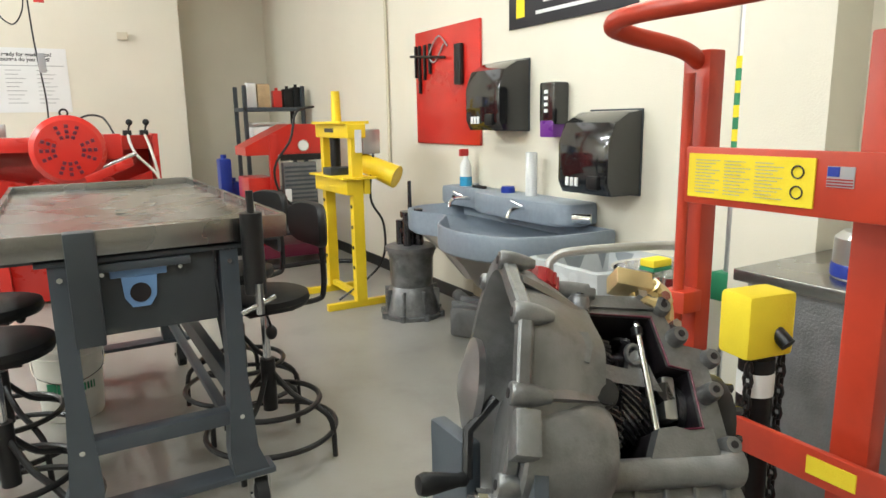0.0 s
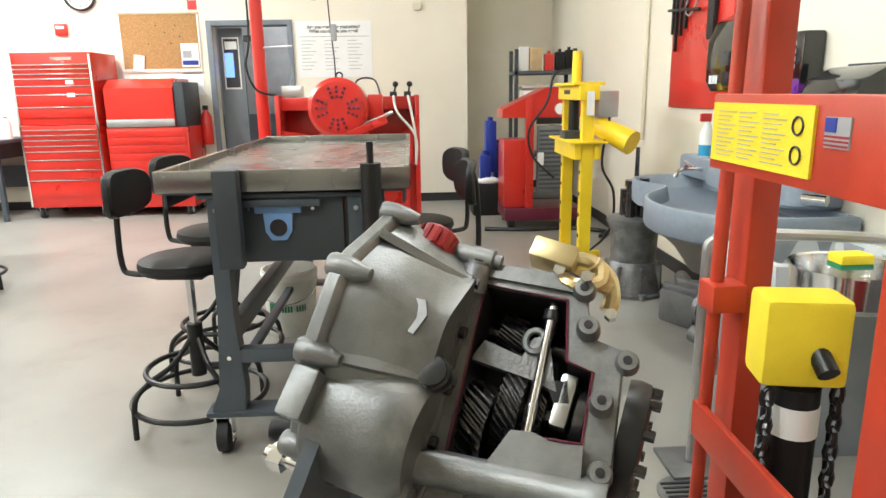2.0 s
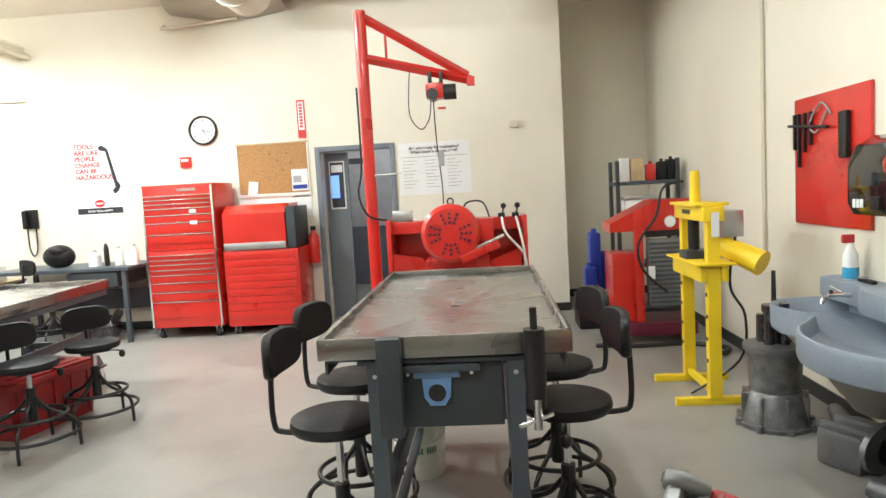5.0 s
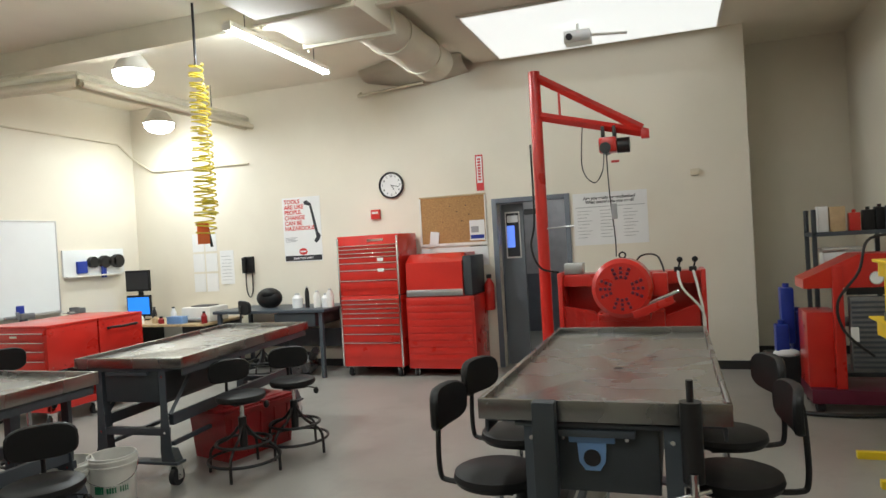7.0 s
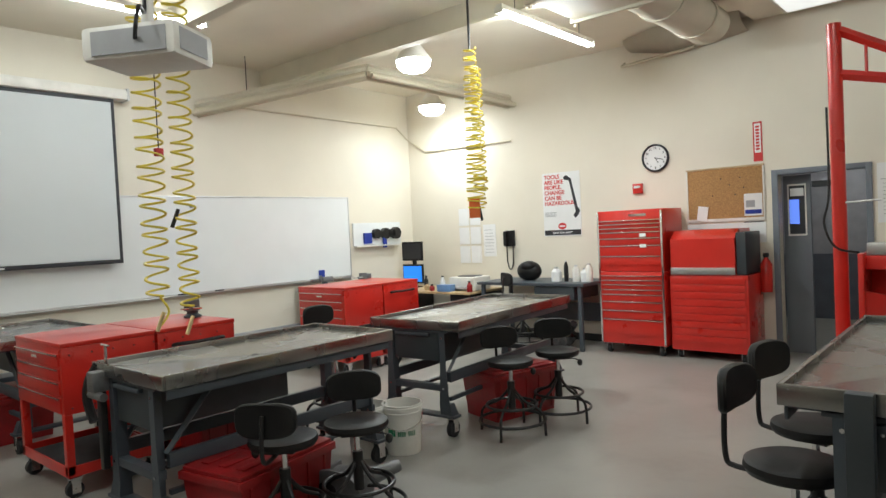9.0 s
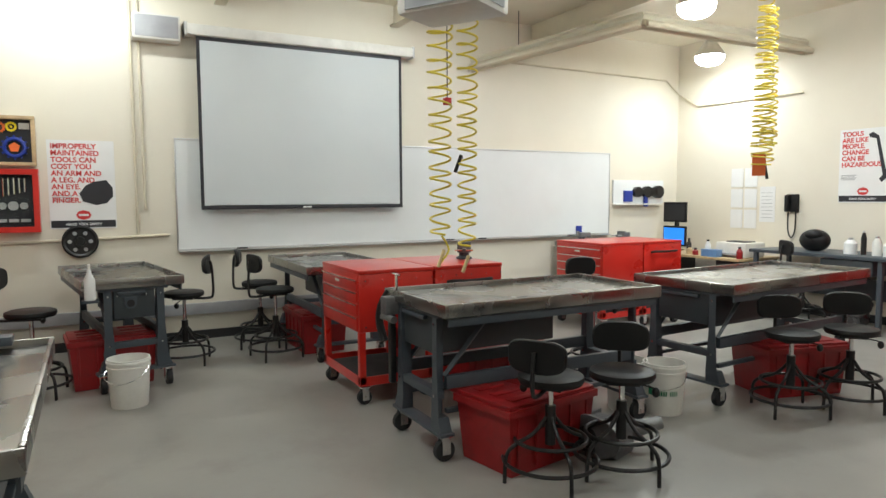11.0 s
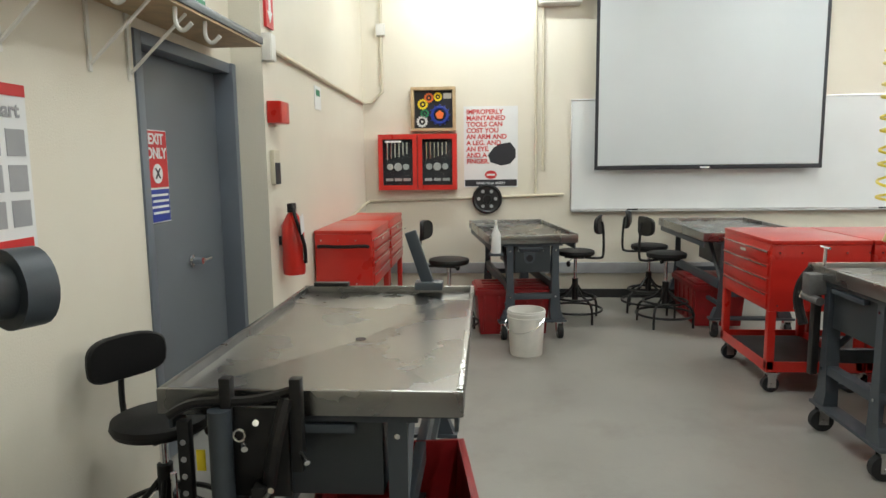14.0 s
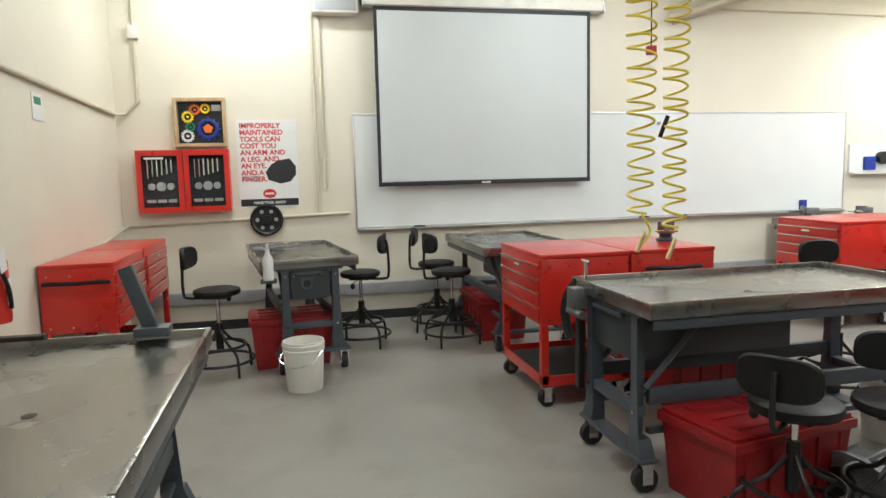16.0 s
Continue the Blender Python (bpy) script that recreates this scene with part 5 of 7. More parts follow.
    # gear case with its near side cut away; the opening steps in on one side
    win = [(-0.109, 0.087), (0.011, 0.095), (0.034, 0.01), (0.071, 0.005), (0.081, -0.09), (-0.006, -0.105), (-0.012, -0.15), (-0.084, -0.154)]
    out = [(-0.135, 0.112), (0.026, 0.13), (0.06, 0.052), (0.104, 0.046), (0.125, -0.11), (0.125, -0.165), (-0.012, -0.2), (-0.125, -0.2)]

    def loop(P, y, s=1.0):
        return [(x * s, y, z * s) for x, z in P]
    part("gear_case", loft(B(), [loop(out, 0.17), loop(out, 0.0, 1.01), loop(out, -0.016), loop(out, -0.022, 0.98), loop(win, -0.022), loop(win, 0.15)]), M_ALU, t)
    # separate near-black shell just within the window outline
    part("inner_lining", loft(B(), [loop(win, -0.014, 0.99), loop(win, 0.14, 0.97), loop(win, 0.145, 0.5)], cap=False), M_INNER, t, "near-black inside of the gear case")
    part("cut_edge", pipe(B(), [(x, -0.023, z) for x, z in win], 0.0022, 6, True), M_MAROON, t, "maroon painted cut edge")
    part("top_cover", prism(B(), [(-0.14, 0.115), (0.02, 0.132), (0.035, 0.122), (0.03, 0.108), (-0.135, 0.095)], "y", -0.03, 0.16), M_ALU, t)
    part("case_seam", loft(B(), [[(x, -0.035 + dy, z) for x, z in ((-0.15, 0.11), (-0.125, 0.12), (-0.1, -0.17), (-0.13, -0.19))] for dy in (0.0, 0.19)]), M_ALU, t)
    for f in (0.08, 0.36, 0.66, 0.93):
        p = Vector((-0.137, -0.04, 0.1)).lerp(Vector((-0.115, -0.04, -0.17)), f)
        sb = part("seam_boss", rod(B(), (p.x - 0.03, p.y, p.z), (p.x + 0.012, p.y, p.z), 0.013, seg=14), M_ALU, t)
        part("seam_bolt", rod(B(), (p.x + 0.012, p.y, p.z), (p.x + 0.022, p.y, p.z), 0.009, seg=6), M_GEAR, sb)
    part("lower_gallery", loft(B(), [[(x, y + r * math.cos(a), z + r * math.sin(a)) for a in [2 * math.pi * k / 20 for k in range(20)]] for x, y, z, r in ((-0.14, -0.03, -0.185, 0.026), (-0.13, -0.03, -0.185, 0.03), (-0.115, -0.03, -0.183, 0.024), (0.09, -0.03, -0.155, 0.024), (0.1, -0.03, -0.154, 0.03), (0.125, -0.03, -0.15, 0.03))]), M_ALU, t)
    part("sump", prism(B(), [(-0.135, -0.19), (0.125, -0.16), (0.14, -0.2), (0.125, -0.25), (0.0, -0.285), (-0.1, -0.285)], "y", -0.02, 0.15), M_ALU, t)
    for k in range(5):
        part("sump_rib", box(B(), -0.1 + 0.05 * k, -0.093 + 0.05 * k, -0.028, -0.018, -0.27 + 0.008 * k, -0.2 + 0.008 * k, 0.002), M_ALU, t)
    part("drain_boss", rod(B(), (-0.12, -0.065, -0.225), (-0.12, 0.0, -0.225), 0.02, seg=6), M_ALU, t)
    part("front_block", prism(B(), [(-0.008, -0.104), (0.02, -0.098), (0.055, -0.104), (0.084, -0.094), (0.095, -0.15), (0.03, -0.165), (-0.03, -0.165)], "y", -0.045, -0.02), M_ALU, t)
    for x, z, q in ((0.092, -0.035, 0.04), (0.05, 0.06, 0.03), (0.112, -0.12, 0.035), (0.03, 0.115, 0.02), (0.11, 0.03, 0.02)):
        lb = part("case_lug", lathe(B(), [(0.017, 0), (0.016, q * 0.7), (0.013, q)], seg=14, m=pose(x, -0.018, z, 90)), M_ALU, t)
        part("lug_hole", rod(B(), (x, -0.018 - q, z), (x, -0.02 - q, z), 0.006, seg=10), M_INNER, lb)
    cover = part("end_cover", loft(B(), [[(x, 0.08 + s * 0.095 * math.cos(a), -0.05 + s * 0.085 * math.sin(a)) for a in [2 * math.pi * k / 24 for k in range(24)]] for x, s in ((0.12, 1.0), (0.135, 1.03), (0.15, 1.0), (0.155, 0.85))]), M_BLKM, t, "greasy black end cover")
    for k in range(10):
        a = 2 * math.pi * k / 10
        part("cover_bolt", rod(B(), (0.15, 0.08 + 0.085 * math.cos(a), -0.05 + 0.075 * math.sin(a)), (0.166, 0.08 + 0.085 * math.cos(a), -0.05 + 0.075 * math.sin(a)), 0.008, seg=6), M_GEAR, cover)
    # gear train
    for x0, x1, y, z, r, n in ((-0.092, -0.05, 0.05, -0.095, 0.058, 26), (-0.045, -0.012, 0.06, -0.055, 0.066, 30), (-0.006, 0.02, 0.06, -0.055, 0.05, 24), (-0.08, -0.04, 0.07, 0.045, 0.036, 18), (-0.02, 0.0, 0.07, 0.045, 0.042, 22)):
        part("gear", helical_gear(x0, x1, y, z, r, n), M_GEAR, t, "oiled steel gear")
    part("main_shaft", rod(B(), (-0.1, 0.06, -0.055), (0.08, 0.06, -0.055), 0.02), M_GEAR, t)
    part("counter_shaft", rod(B(), (-0.1, 0.07, 0.045), (0.03, 0.07, 0.045), 0.014), M_GEAR, t)
    part("bearing_cap", box(B(), 0.03, 0.054, 0.0, 0.1, -0.075, 0.0, 0.006), M_ALUM, t, "pale machined bearing cap")
    part("hub_sleeve", lathe(B(), [(0.03, 0), (0.045, 0.006), (0.045, 0.02), (0.028, 0.026)], seg=24, m=pose(0.054, 0.05, -0.045, 0, 90)), M_GEAR, t)
    rd = part("shift_rod", rod(B(), (0.009, -0.004, -0.105), (-0.008, -0.002, 0.09), 0.0075), M_CHROME, t, "bright steel shift rod")
    part("rod_collar", rod(B(), (-0.0065, -0.002, 0.066), (-0.0075, -0.002, 0.08), 0.011), M_BLKM, rd)
    part("shift_fork", prism(B(), [(-0.1, -0.02), (-0.088, 0.012), (-0.03, 0.004), (-0.022, 0.034), (-0.008, 0.044), (0.004, 0.03), (0.02, -0.01), (0.03, -0.03), (-0.01, -0.024), (-0.05, -0.022)], "y", 0.0, 0.02), M_DALU, t)
    part("fork_eye", pipe(B(), [(-0.018 + 0.014 * math.cos(a), -0.004, 0.03 + 0.016 * math.sin(a)) for a in [k * math.pi / 8 for k in range(16)]], 0.005, 6, True), M_DALU, t)
    part("detent_arm", prism(B(), [(0.012, -0.02), (0.04, -0.01), (0.05, -0.04), (0.03, -0.045)], "y", 0.0, 0.03), M_BLKM, t)
    # fittings on top
    cap = part("filler_cap", lathe(B(), [(0.03, 0), (0.034, 0.003), (0.034, 0.03), (0.03, 0.036), (0.002, 0.037)], seg=28, m=pose(-0.2, -0.04, 0.105, -8, 6)), M_TOTE, t, "red plastic filler cap")
    for k in range(14):
        part("grip_rib", box(B(), 0.033, 0.0365, -0.003, 0.003, 0.004, 0.03, 0, pose(-0.2, -0.04, 0.105, -8, 6) @ pose(0, 0, 0, 0, 0, 360 / 14 * k)), M_TOTE, cap)
    part("filler_neck", rod(B(), (-0.2, -0.03, 0.04), (-0.2, -0.04, 0.106), 0.026), M_ALU, t)
    part("side_port", lathe(B(), [(0.014, -0.06), (0.017, -0.01), (0.017, 0.018), (0.011, 0.02), (0.011, 0.03)], seg=16, m=pose(-0.125, -0.03, 0.122, 0, 90)), M_ALU, t)
    tb_ = part("top_plug", lathe(B(), [(0.02, -0.03), (0.019, 0.006), (0.016, 0.01), (0.016, 0.014), (0.009, 0.014)], seg=20, m=pose(-0.125, -0.035, 0.1, 25)), M_DALU, t)
    part("plug_socket", rod(B(), (-0.125, -0.0415, 0.1125), (-0.125, -0.0425, 0.1148), 0.007, seg=6), M_INNER, tb_)
    # turning hub and crank at the bell side
    part("hub_disc", lathe(B(), [(0.05, 0), (0.075, 0.004), (0.078, 0.016), (0.06, 0.02), (0.03, 0.03)], seg=32, m=pose(-0.275, 0.06, -0.03, 0, -90)), M_ALUM, t, "bright turned hub disc")
    part("clamp_stud", rod(B(), (-0.31, -0.05, -0.235), (-0.2, -0.05, -0.235), 0.011, seg=12), M_CHROME, t)
    part("clamp_nut", rod(B(), (-0.3, -0.05, -0.235), (-0.28, -0.05, -0.235), 0.02, seg=6), M_CHROME, t)
    part("mount_ear", prism(B(), [(-0.12, -0.2), (0.06, -0.2), (0.06, -0.31), (-0.02, -0.34), (-0.11, -0.3)], "x", -0.235, -0.215), M_GREY, t, "grey steel mounting ear")


cutaway_gearbox()


CRANK_TOP, CRANK_KNOB, CRANK_TIP = (1.935, 1.835, 0.875), (1.92, 1.815, 0.805), (1.835, 1.825, 0.815)


def crank_handle():
    t = thing("crank_handle", "black steel crank with a turned grip on the transmission stand", "crank")
    arm = part("arm", pipe(B(), [(1.985, 1.83, 0.92), CRANK_TOP, CRANK_KNOB], 0.009, 8), M_BLKM, t)
    a, b = Vector(CRANK_KNOB), Vector(CRANK_TIP)
    d = b - a
    q = Matrix.Translation(a) @ d.to_track_quat("Z", "Y").to_matrix().to_4x4()
    l = d.length
    part("grip", lathe(B(), [(0.008, 0), (0.012, l * 0.06), (0.011, l * 0.2), (0.016, l * 0.6), (0.019, l * 0.85), (0.015, l * 0.97), (0.004, l)], seg=16, m=q), M_BLACK, t, "worn black turned grip")


crank_handle()

t = thing("gearbox_stand", "grey steel stand under the cutaway transmission", "stand", 2.14, 1.88, 0)
part("cradle", box(B(), -0.16, 0.06, -0.04, 0.1, 0.6, 0.66, 0.01), M_GREY, t)
part("side_plate", box(B(), -0.2, -0.17, -0.03, 0.09, 0.56, 0.84, 0.006), M_GREY, t)
part("post", box(B(), -0.095, -0.005, -0.015, 0.075, 0.06, 0.6, 0.005), M_GREY, t)
for q in (-1, 1):
    part("foot", box(B(), -0.32, 0.32, q * 0.2 - 0.03, q * 0.2 + 0.03, 0, 0.05, 0.005), M_GREY, t)
part("foot_tie", box(B(), -0.05, 0.05, -0.2, 0.2, 0.04, 0.07, 0.005), M_GREY, t)


# ---- red lift with the instruction plate ----
def red_lift():
    t = thing("hand_lift", "orange-red hand lift mast with a yellow instruction plate", "lift", 2.63, 1.8, 0)
    for y in (-0.19, 0.2):
        bm = box(B(), 0.0, 0.05, y - 0.035, y + 0.035, 0.0, 1.5, 0.006)
        part("mast_post", bm, M_REDLIFT, t)
    part("side_rod", rod(B(), (-0.06, 0.17, 0.02), (-0.03, 0.19, 1.45), 0.012), M_REDLIFT, t)
    part("cross_plate", box(B(), -0.09, -0.078, -0.33, 0.14, 1.185, 1.3, 0.004), M_REDLIFT, t)
    p = part("instruction_label", box(B(), -0.094, -0.09, -0.135, 0.128, 1.2, 1.287), M_FOAM, t, "yellow printed instruction label")
    bm = B()
    for c in range(3):
        for r in range(11):
            y0 = 0.11 - 0.066 * c
            box(bm, -0.0952, -0.0942, y0 - 0.056 + 0.01 * ((r * 7 + c) % 3), y0, 1.274 - 0.0064 * r, 1.2752 - 0.0064 * r)
    part("fine_print", bm, M_INKGRY, p)
    for z in (1.226, 1.262):
        part("pictogram", pipe(B(), [(-0.0955, -0.105 + 0.011 * math.cos(a), z + 0.011 * math.sin(a)) for a in [k * math.pi / 8 for k in range(16)]], 0.0014, 5, True), M_INKBLK, p)
    fs = part("flag_sticker", box(B(), -0.0925, -0.09, -0.2, -0.155, 1.24, 1.275), M_INKGRY, t, "small faded flag sticker")
    part("flag_corner", box(B(), -0.0935, -0.0925, -0.176, -0.156, 1.258, 1.274), M_DBLUE, fs)
    for k in range(3):
        part("flag_stripe", box(B(), -0.0935, -0.0925, -0.199, -0.156, 1.242 + 0.005 * k, 1.2445 + 0.005 * k), M_TOTE, fs)
    part("handle_loop", pipe(B(), smooth_path([(0.02, 0.2, 1.47), (-0.05, 0.2, 1.5), (-0.15, 0.25, 1.53), (-0.2, 0.25, 1.545), (-0.2, 0.19, 1.56), (-0.12, 0.02, 1.575), (-0.02, -0.5, 1.6)], 7), 0.019, 12), M_REDLIFT, t)
    part("lower_rail", box(B(), -0.06, -0.045, -0.3, 0.2, 0.68, 0.75, 0.005), M_REDLIFT, t)
    part("mid_bracket", box(B(), -0.06, 0.0, 0.15, 0.21, 0.93, 0.98, 0.005), M_REDLIFT, t)
    part("maker_plate", box(B(), -0.063, -0.06, -0.24, -0.15, 0.7, 0.735), M_FOAM, t)
    part("foam_pad", box(B(), -0.062, 0.062, -0.04, 0.045, 0.868, 1.005, 0.012, pose(0.016, 0.022, 0, 0, 0, -10)), M_FOAM, t, "yellow foam block")
    part("pump_cylinder", rod(B(), (0.02, 0.02, 0.25), (0.02, 0.02, 0.86), 0.036, seg=20), M_BLACK, t)
    part("paper_band", rod(B(), (0.02, 0.02, 0.78), (0.02, 0.02, 0.83), 0.0375, seg=20), M_PAPER, t)
    part("ram_eye", rod(B(), (0.03, -0.04, 0.9), (0.03, 0.0, 0.93), 0.016), M_BLKM, t)
    for cx, y in ((-0.035, 0.0), (0.075, 0.0)):
        for k in range(18):
            part("chain_link", pipe(B(), [(cx + (0.009 if k % 2 else 0) * math.cos(a), y + (0 if k % 2 else 0.009) * math.cos(a), 0.44 + 0.024 * k + 0.016 * math.sin(a)) for a in [j * math.pi / 4 for j in range(8)]], 0.0045, 5, True), M_BLKM, t)
    part("base_leg", box(B(), -0.5, 0.1, 0.2, 0.26, 0.02, 0.08, 0.006), M_REDLIFT, t)
    part("base_leg", box(B(), -0.5, 0.1, -0.27, -0.21, 0.02, 0.08, 0.006), M_REDLIFT, t)
    part("base_beam", box(B(), -0.03, 0.06, -0.22, 0.21, 0.02, 0.12, 0.006), M_REDLIFT, t)


red_lift()


# ---- wash basin and wall fittings, east ----
def wash_basin():
    t = thing("wash_basin", "blue-grey two-lobed wash basin with chrome taps", "sink", 3.97, 4.4, 0)
    edge = smooth_path([(x, y, 0) for x, y in ((-0.02, 0.7), (-0.28, 0.73), (-0.47, 0.66), (-0.54, 0.5), (-0.49, 0.33), (-0.46, 0.2), (-0.56, 0.06), (-0.69, -0.12), (-0.74, -0.36), (-0.69, -0.6), (-0.55, -0.78), (-0.28, -0.86), (-0.02, -0.86))], 4)

    def lobe(grow, z, cx=-0.3, cy=-0.1):
        return [(min(-0.004, cx + (p.x - cx) * grow), cy + (p.y - cy) * grow, z) for p in edge]
    bm = loft(B(), [lobe(0.93, 0.615), lobe(0.985, 0.63), lobe(1.0, 0.65), lobe(1.0, 0.755), lobe(0.99, 0.768), lobe(0.955, 0.768), lobe(0.935, 0.755), lobe(0.88, 0.69), lobe(0.6, 0.645)])
    part("bowl", bm, M_SINK, t)
    part("underside", loft(B(), [lobe(0.3, 0.36), lobe(0.55, 0.5), lobe(0.85, 0.612)]), M_SKIRT, t, "dull brown steel underside")
    ledge = smooth_path([(x, y, 0) for x, y in ((-0.005, 0.74), (-0.14, 0.74), (-0.17, 0.66), (-0.17, 0.3), (-0.24, 0.12), (-0.24, -0.5), (-0.18, -0.68), (-0.005, -0.7))], 4)
    part("tap_ledge", loft(B(), [[(p.x * g, p.y * g, z) for p in ledge] for g, z in ((0.97, 0.77), (1.0, 0.785), (1.0, 0.875), (0.985, 0.893), (0.95, 0.898))]), M_SINK, t)
    part("wall_panel", box(B(), -0.05, -0.005, -0.6, 0.5, 0.11, 0.6, 0.006), M_PIPE, t, "cream service panel")
    for y in (-0.35, 0.3):
        tp = part("tap", pipe(B(), smooth_path([(-0.2, y, 0.84), (-0.27, y, 0.85), (-0.34, y, 0.84), (-0.36, y, 0.8)], 5), 0.012, 8), M_CHROME, t)
        part("tap_lever", rod(B(), (-0.25, y, 0.86), (-0.27, y + 0.09, 0.885), 0.007, seg=8), M_CHROME, tp)
        part("sensor_eye", rod(B(), (-0.246, y + 0.14, 0.84), (-0.236, y + 0.14, 0.84), 0.014, seg=14), M_BLKM, t)
    part("stop_valve", rod(B(), (-0.2, -0.72, 0.83), (-0.14, -0.8, 0.83), 0.025), M_CHROME, t)
    part("foot_valve", rod(B(), (-0.05, -0.2, 0.225), (-0.062, -0.2, 0.225), 0.04), M_BLKM, t)


wash_basin()


def dispenser(y, z):
    t = thing("towel_dispenser", "smoked black paper towel dispenser on the wall", "dispenser", 3.97, y, z, 0, "towel dispensers")
    prof = [(0.0, 0.0), (-0.2, 0.0), (-0.23, 0.06), (-0.23, 0.26), (-0.19, 0.36), (-0.1, 0.41), (0.0, 0.42)]
    bm = B()
    loft(bm, [[(u, -0.185, v) for u, v in prof], [(u * 1.03, -0.16, v * 1.01) for u, v in prof], [(u * 1.03, 0.16, v * 1.01) for u, v in prof], [(u, 0.185, v) for u, v in prof]])
    part("cover", bm, M_DISP, t)
    part("back_plate", box(B(), -0.012, -0.002, -0.19, 0.19, -0.01, 0.43, 0.004), M_DGREY, t)
    part("lever", box(B(), -0.25, -0.22, -0.13, -0.05, 0.03, 0.1, 0.01), M_BLACK, t)
    for k in range(3):
        part("hand_mark", box(B(), -0.2415, -0.238, 0.02 + 0.035 * k, 0.045 + 0.035 * k, 0.04, 0.085, 0.004), M_PAPER, t)


dispenser(4.5, 1.29)
dispenser(3.58, 0.97)
t = thing("soap_dispenser", "black soap dispenser with a purple window", "dispenser", 3.97, 4.02, 1.27)
part("cover", box(B(), -0.11, -0.002, -0.07, 0.07, 0.05, 0.29, 0.018), M_DISP, t)
part("window", box(B(), -0.112, -0.01, -0.06, 0.06, -0.02, 0.08, 0.012), M_PURPLE, t)
for k in range(4):
    part("mark", box(B(), -0.113, -0.11, -0.012, 0.02, 0.12 + 0.035 * k, 0.14 + 0.035 * k), M_PAPER, t)

t = thing("tool_board", "red wall board with hanging hand tools", "tool board", 3.97, 5.3, 1.18)
part("board", box(B(), -0.022, -0.002, -0.46, 0.45, 0.0, 0.84, 0.004), M_RED, t)
part("tool_bar", rod(B(), (-0.05, -0.05, 0.62), (-0.04, 0.5, 0.67), 0.01), M_BLKM, t)
for y, l in ((0.36, 0.3), (0.28, 0.2), (0.2, 0.16), (0.42, 0.18)):
    part("hanging_tool", box(B(), -0.045, -0.025, y - 0.012, y + 0.012, 0.68 - l, 0.74, 0.005), M_BLKM, t)
part("long_tool", box(B(), -0.06, -0.025, -0.27, -0.18, 0.42, 0.7, 0.014), M_BLKM, t, "black hanging strap tool")
part("cable_loop", pipe(B(), smooth_path([(-0.03, 0.0, 0.72), (-0.04, 0.12, 0.6), (-0.04, 0.2, 0.66), (-0.04, 0.06, 0.78), (-0.03, -0.05, 0.7)], 6), 0.006, 6), M_INKGRY, t)
t = thing("wall_banner", "dark printed banner with pale lettering on the wall", "sign", 3.97, 4.0, 1.9)
part("board", box(B(), -0.012, -0.002, -0.55, 0.52, 0.0, 0.3, 0.003), M_INKBLK, t)
part("yellow_mark", box(B(), -0.015, -0.012, 0.36, 0.44, 0.06, 0.22), M_FOAM, t)
for k in range(3):
    part("print_bar", box(B(), -0.015, -0.012, -0.4, 0.25 - 0.07 * k, 0.06 + 0.06 * k, 0.08 + 0.06 * k), M_PAPER, t)

# on the basin ledge
t = thing("spray_bottle", "clear spray bottle of blue cleaner with a red trigger", "bottle", 3.88, 4.92, 0.898)
part("body", lathe(B(), [(0.04, 0), (0.042, 0.02), (0.042, 0.14), (0.02, 0.19), (0.016, 0.21)], seg=18), M_PAPER, t)
part("liquid", lathe(B(), [(0.043, 0.004), (0.0435, 0.02), (0.0435, 0.07)], seg=18), M_BLUEGL, t)
part("trigger", box(B(), -0.05, 0.02, -0.012, 0.012, 0.21, 0.26, 0.008), M_INKRED, t)
t = thing("blue_tin", "small blue round tin on the basin ledge", "tin", 3.88, 4.42, 0.898)
part("body", lathe(B(), [(0.045, 0), (0.045, 0.03), (0.04, 0.035)], seg=20), M_DBLUE, t)
part("lid", rod(B(), (0, 0, 0.03), (0, 0, 0.04), 0.04), M_DBLUE, t)
t = thing("paper_tube", "white paper tube standing on the basin ledge", "tube", 3.88, 4.18, 0.898)
part("tube", rod(B(), (0, 0, 0), (0, 0, 0.26), 0.035, seg=20), M_PAPER, t)
part("end", rod(B(), (0, 0, 0.26), (0, 0, 0.262), 0.028, seg=20), M_INKGRY, t)
t = thing("brush", "black brush lying on the basin ledge", "brush", 3.88, 4.75, 0.898)
part("handle", box(B(), -0.015, 0.015, -0.07, 0.07, 0, 0.02, 0.005), M_BLACK, t)
part("bristles", box(B(), -0.012, 0.012, 0.02, 0.07, 0.02, 0.03), M_INKGRY, t)

t = thing("waste_bin", "grey plastic waste bin with a clear liner", "bin", 3.5, 3.15, 0)
bm = loft(B(), [[(-0.2, -0.17, 0), (0.2, -0.17, 0), (0.2, 0.17, 0), (-0.2, 0.17, 0)], [(-0.25, -0.22, 0.72), (0.25, -0.22, 0.72), (0.25, 0.22, 0.72), (-0.25, 0.22, 0.72)],
               [(-0.235, -0.205, 0.72), (0.235, -0.205, 0.72), (0.235, 0.205, 0.72), (-0.235, 0.205, 0.72)], [(-0.19, -0.16, 0.02), (0.19, -0.16, 0.02), (0.19, 0.16, 0.02), (-0.19, 0.16, 0.02)]])
part("body", bm, M_BIN, t)
bm = B()
loops = []
for z, g in ((0.6, 0.262), (0.66, 0.268), (0.735, 0.262), (0.74, 0.24), (0.6, 0.22)):
    loops.append([((g + 0.006 * math.sin(7 * a + z * 40)) * max(-1, min(1, 1.35 * math.cos(a))), (g - 0.03 + 0.006 * math.sin(9 * a)) * max(-1, min(1, 1.35 * math.sin(a))), z) for a in [2 * math.pi * k / 48 for k in range(48)]])
part("liner", loft(bm, loops, cap=False), M_BAG, t, "crumpled translucent liner")

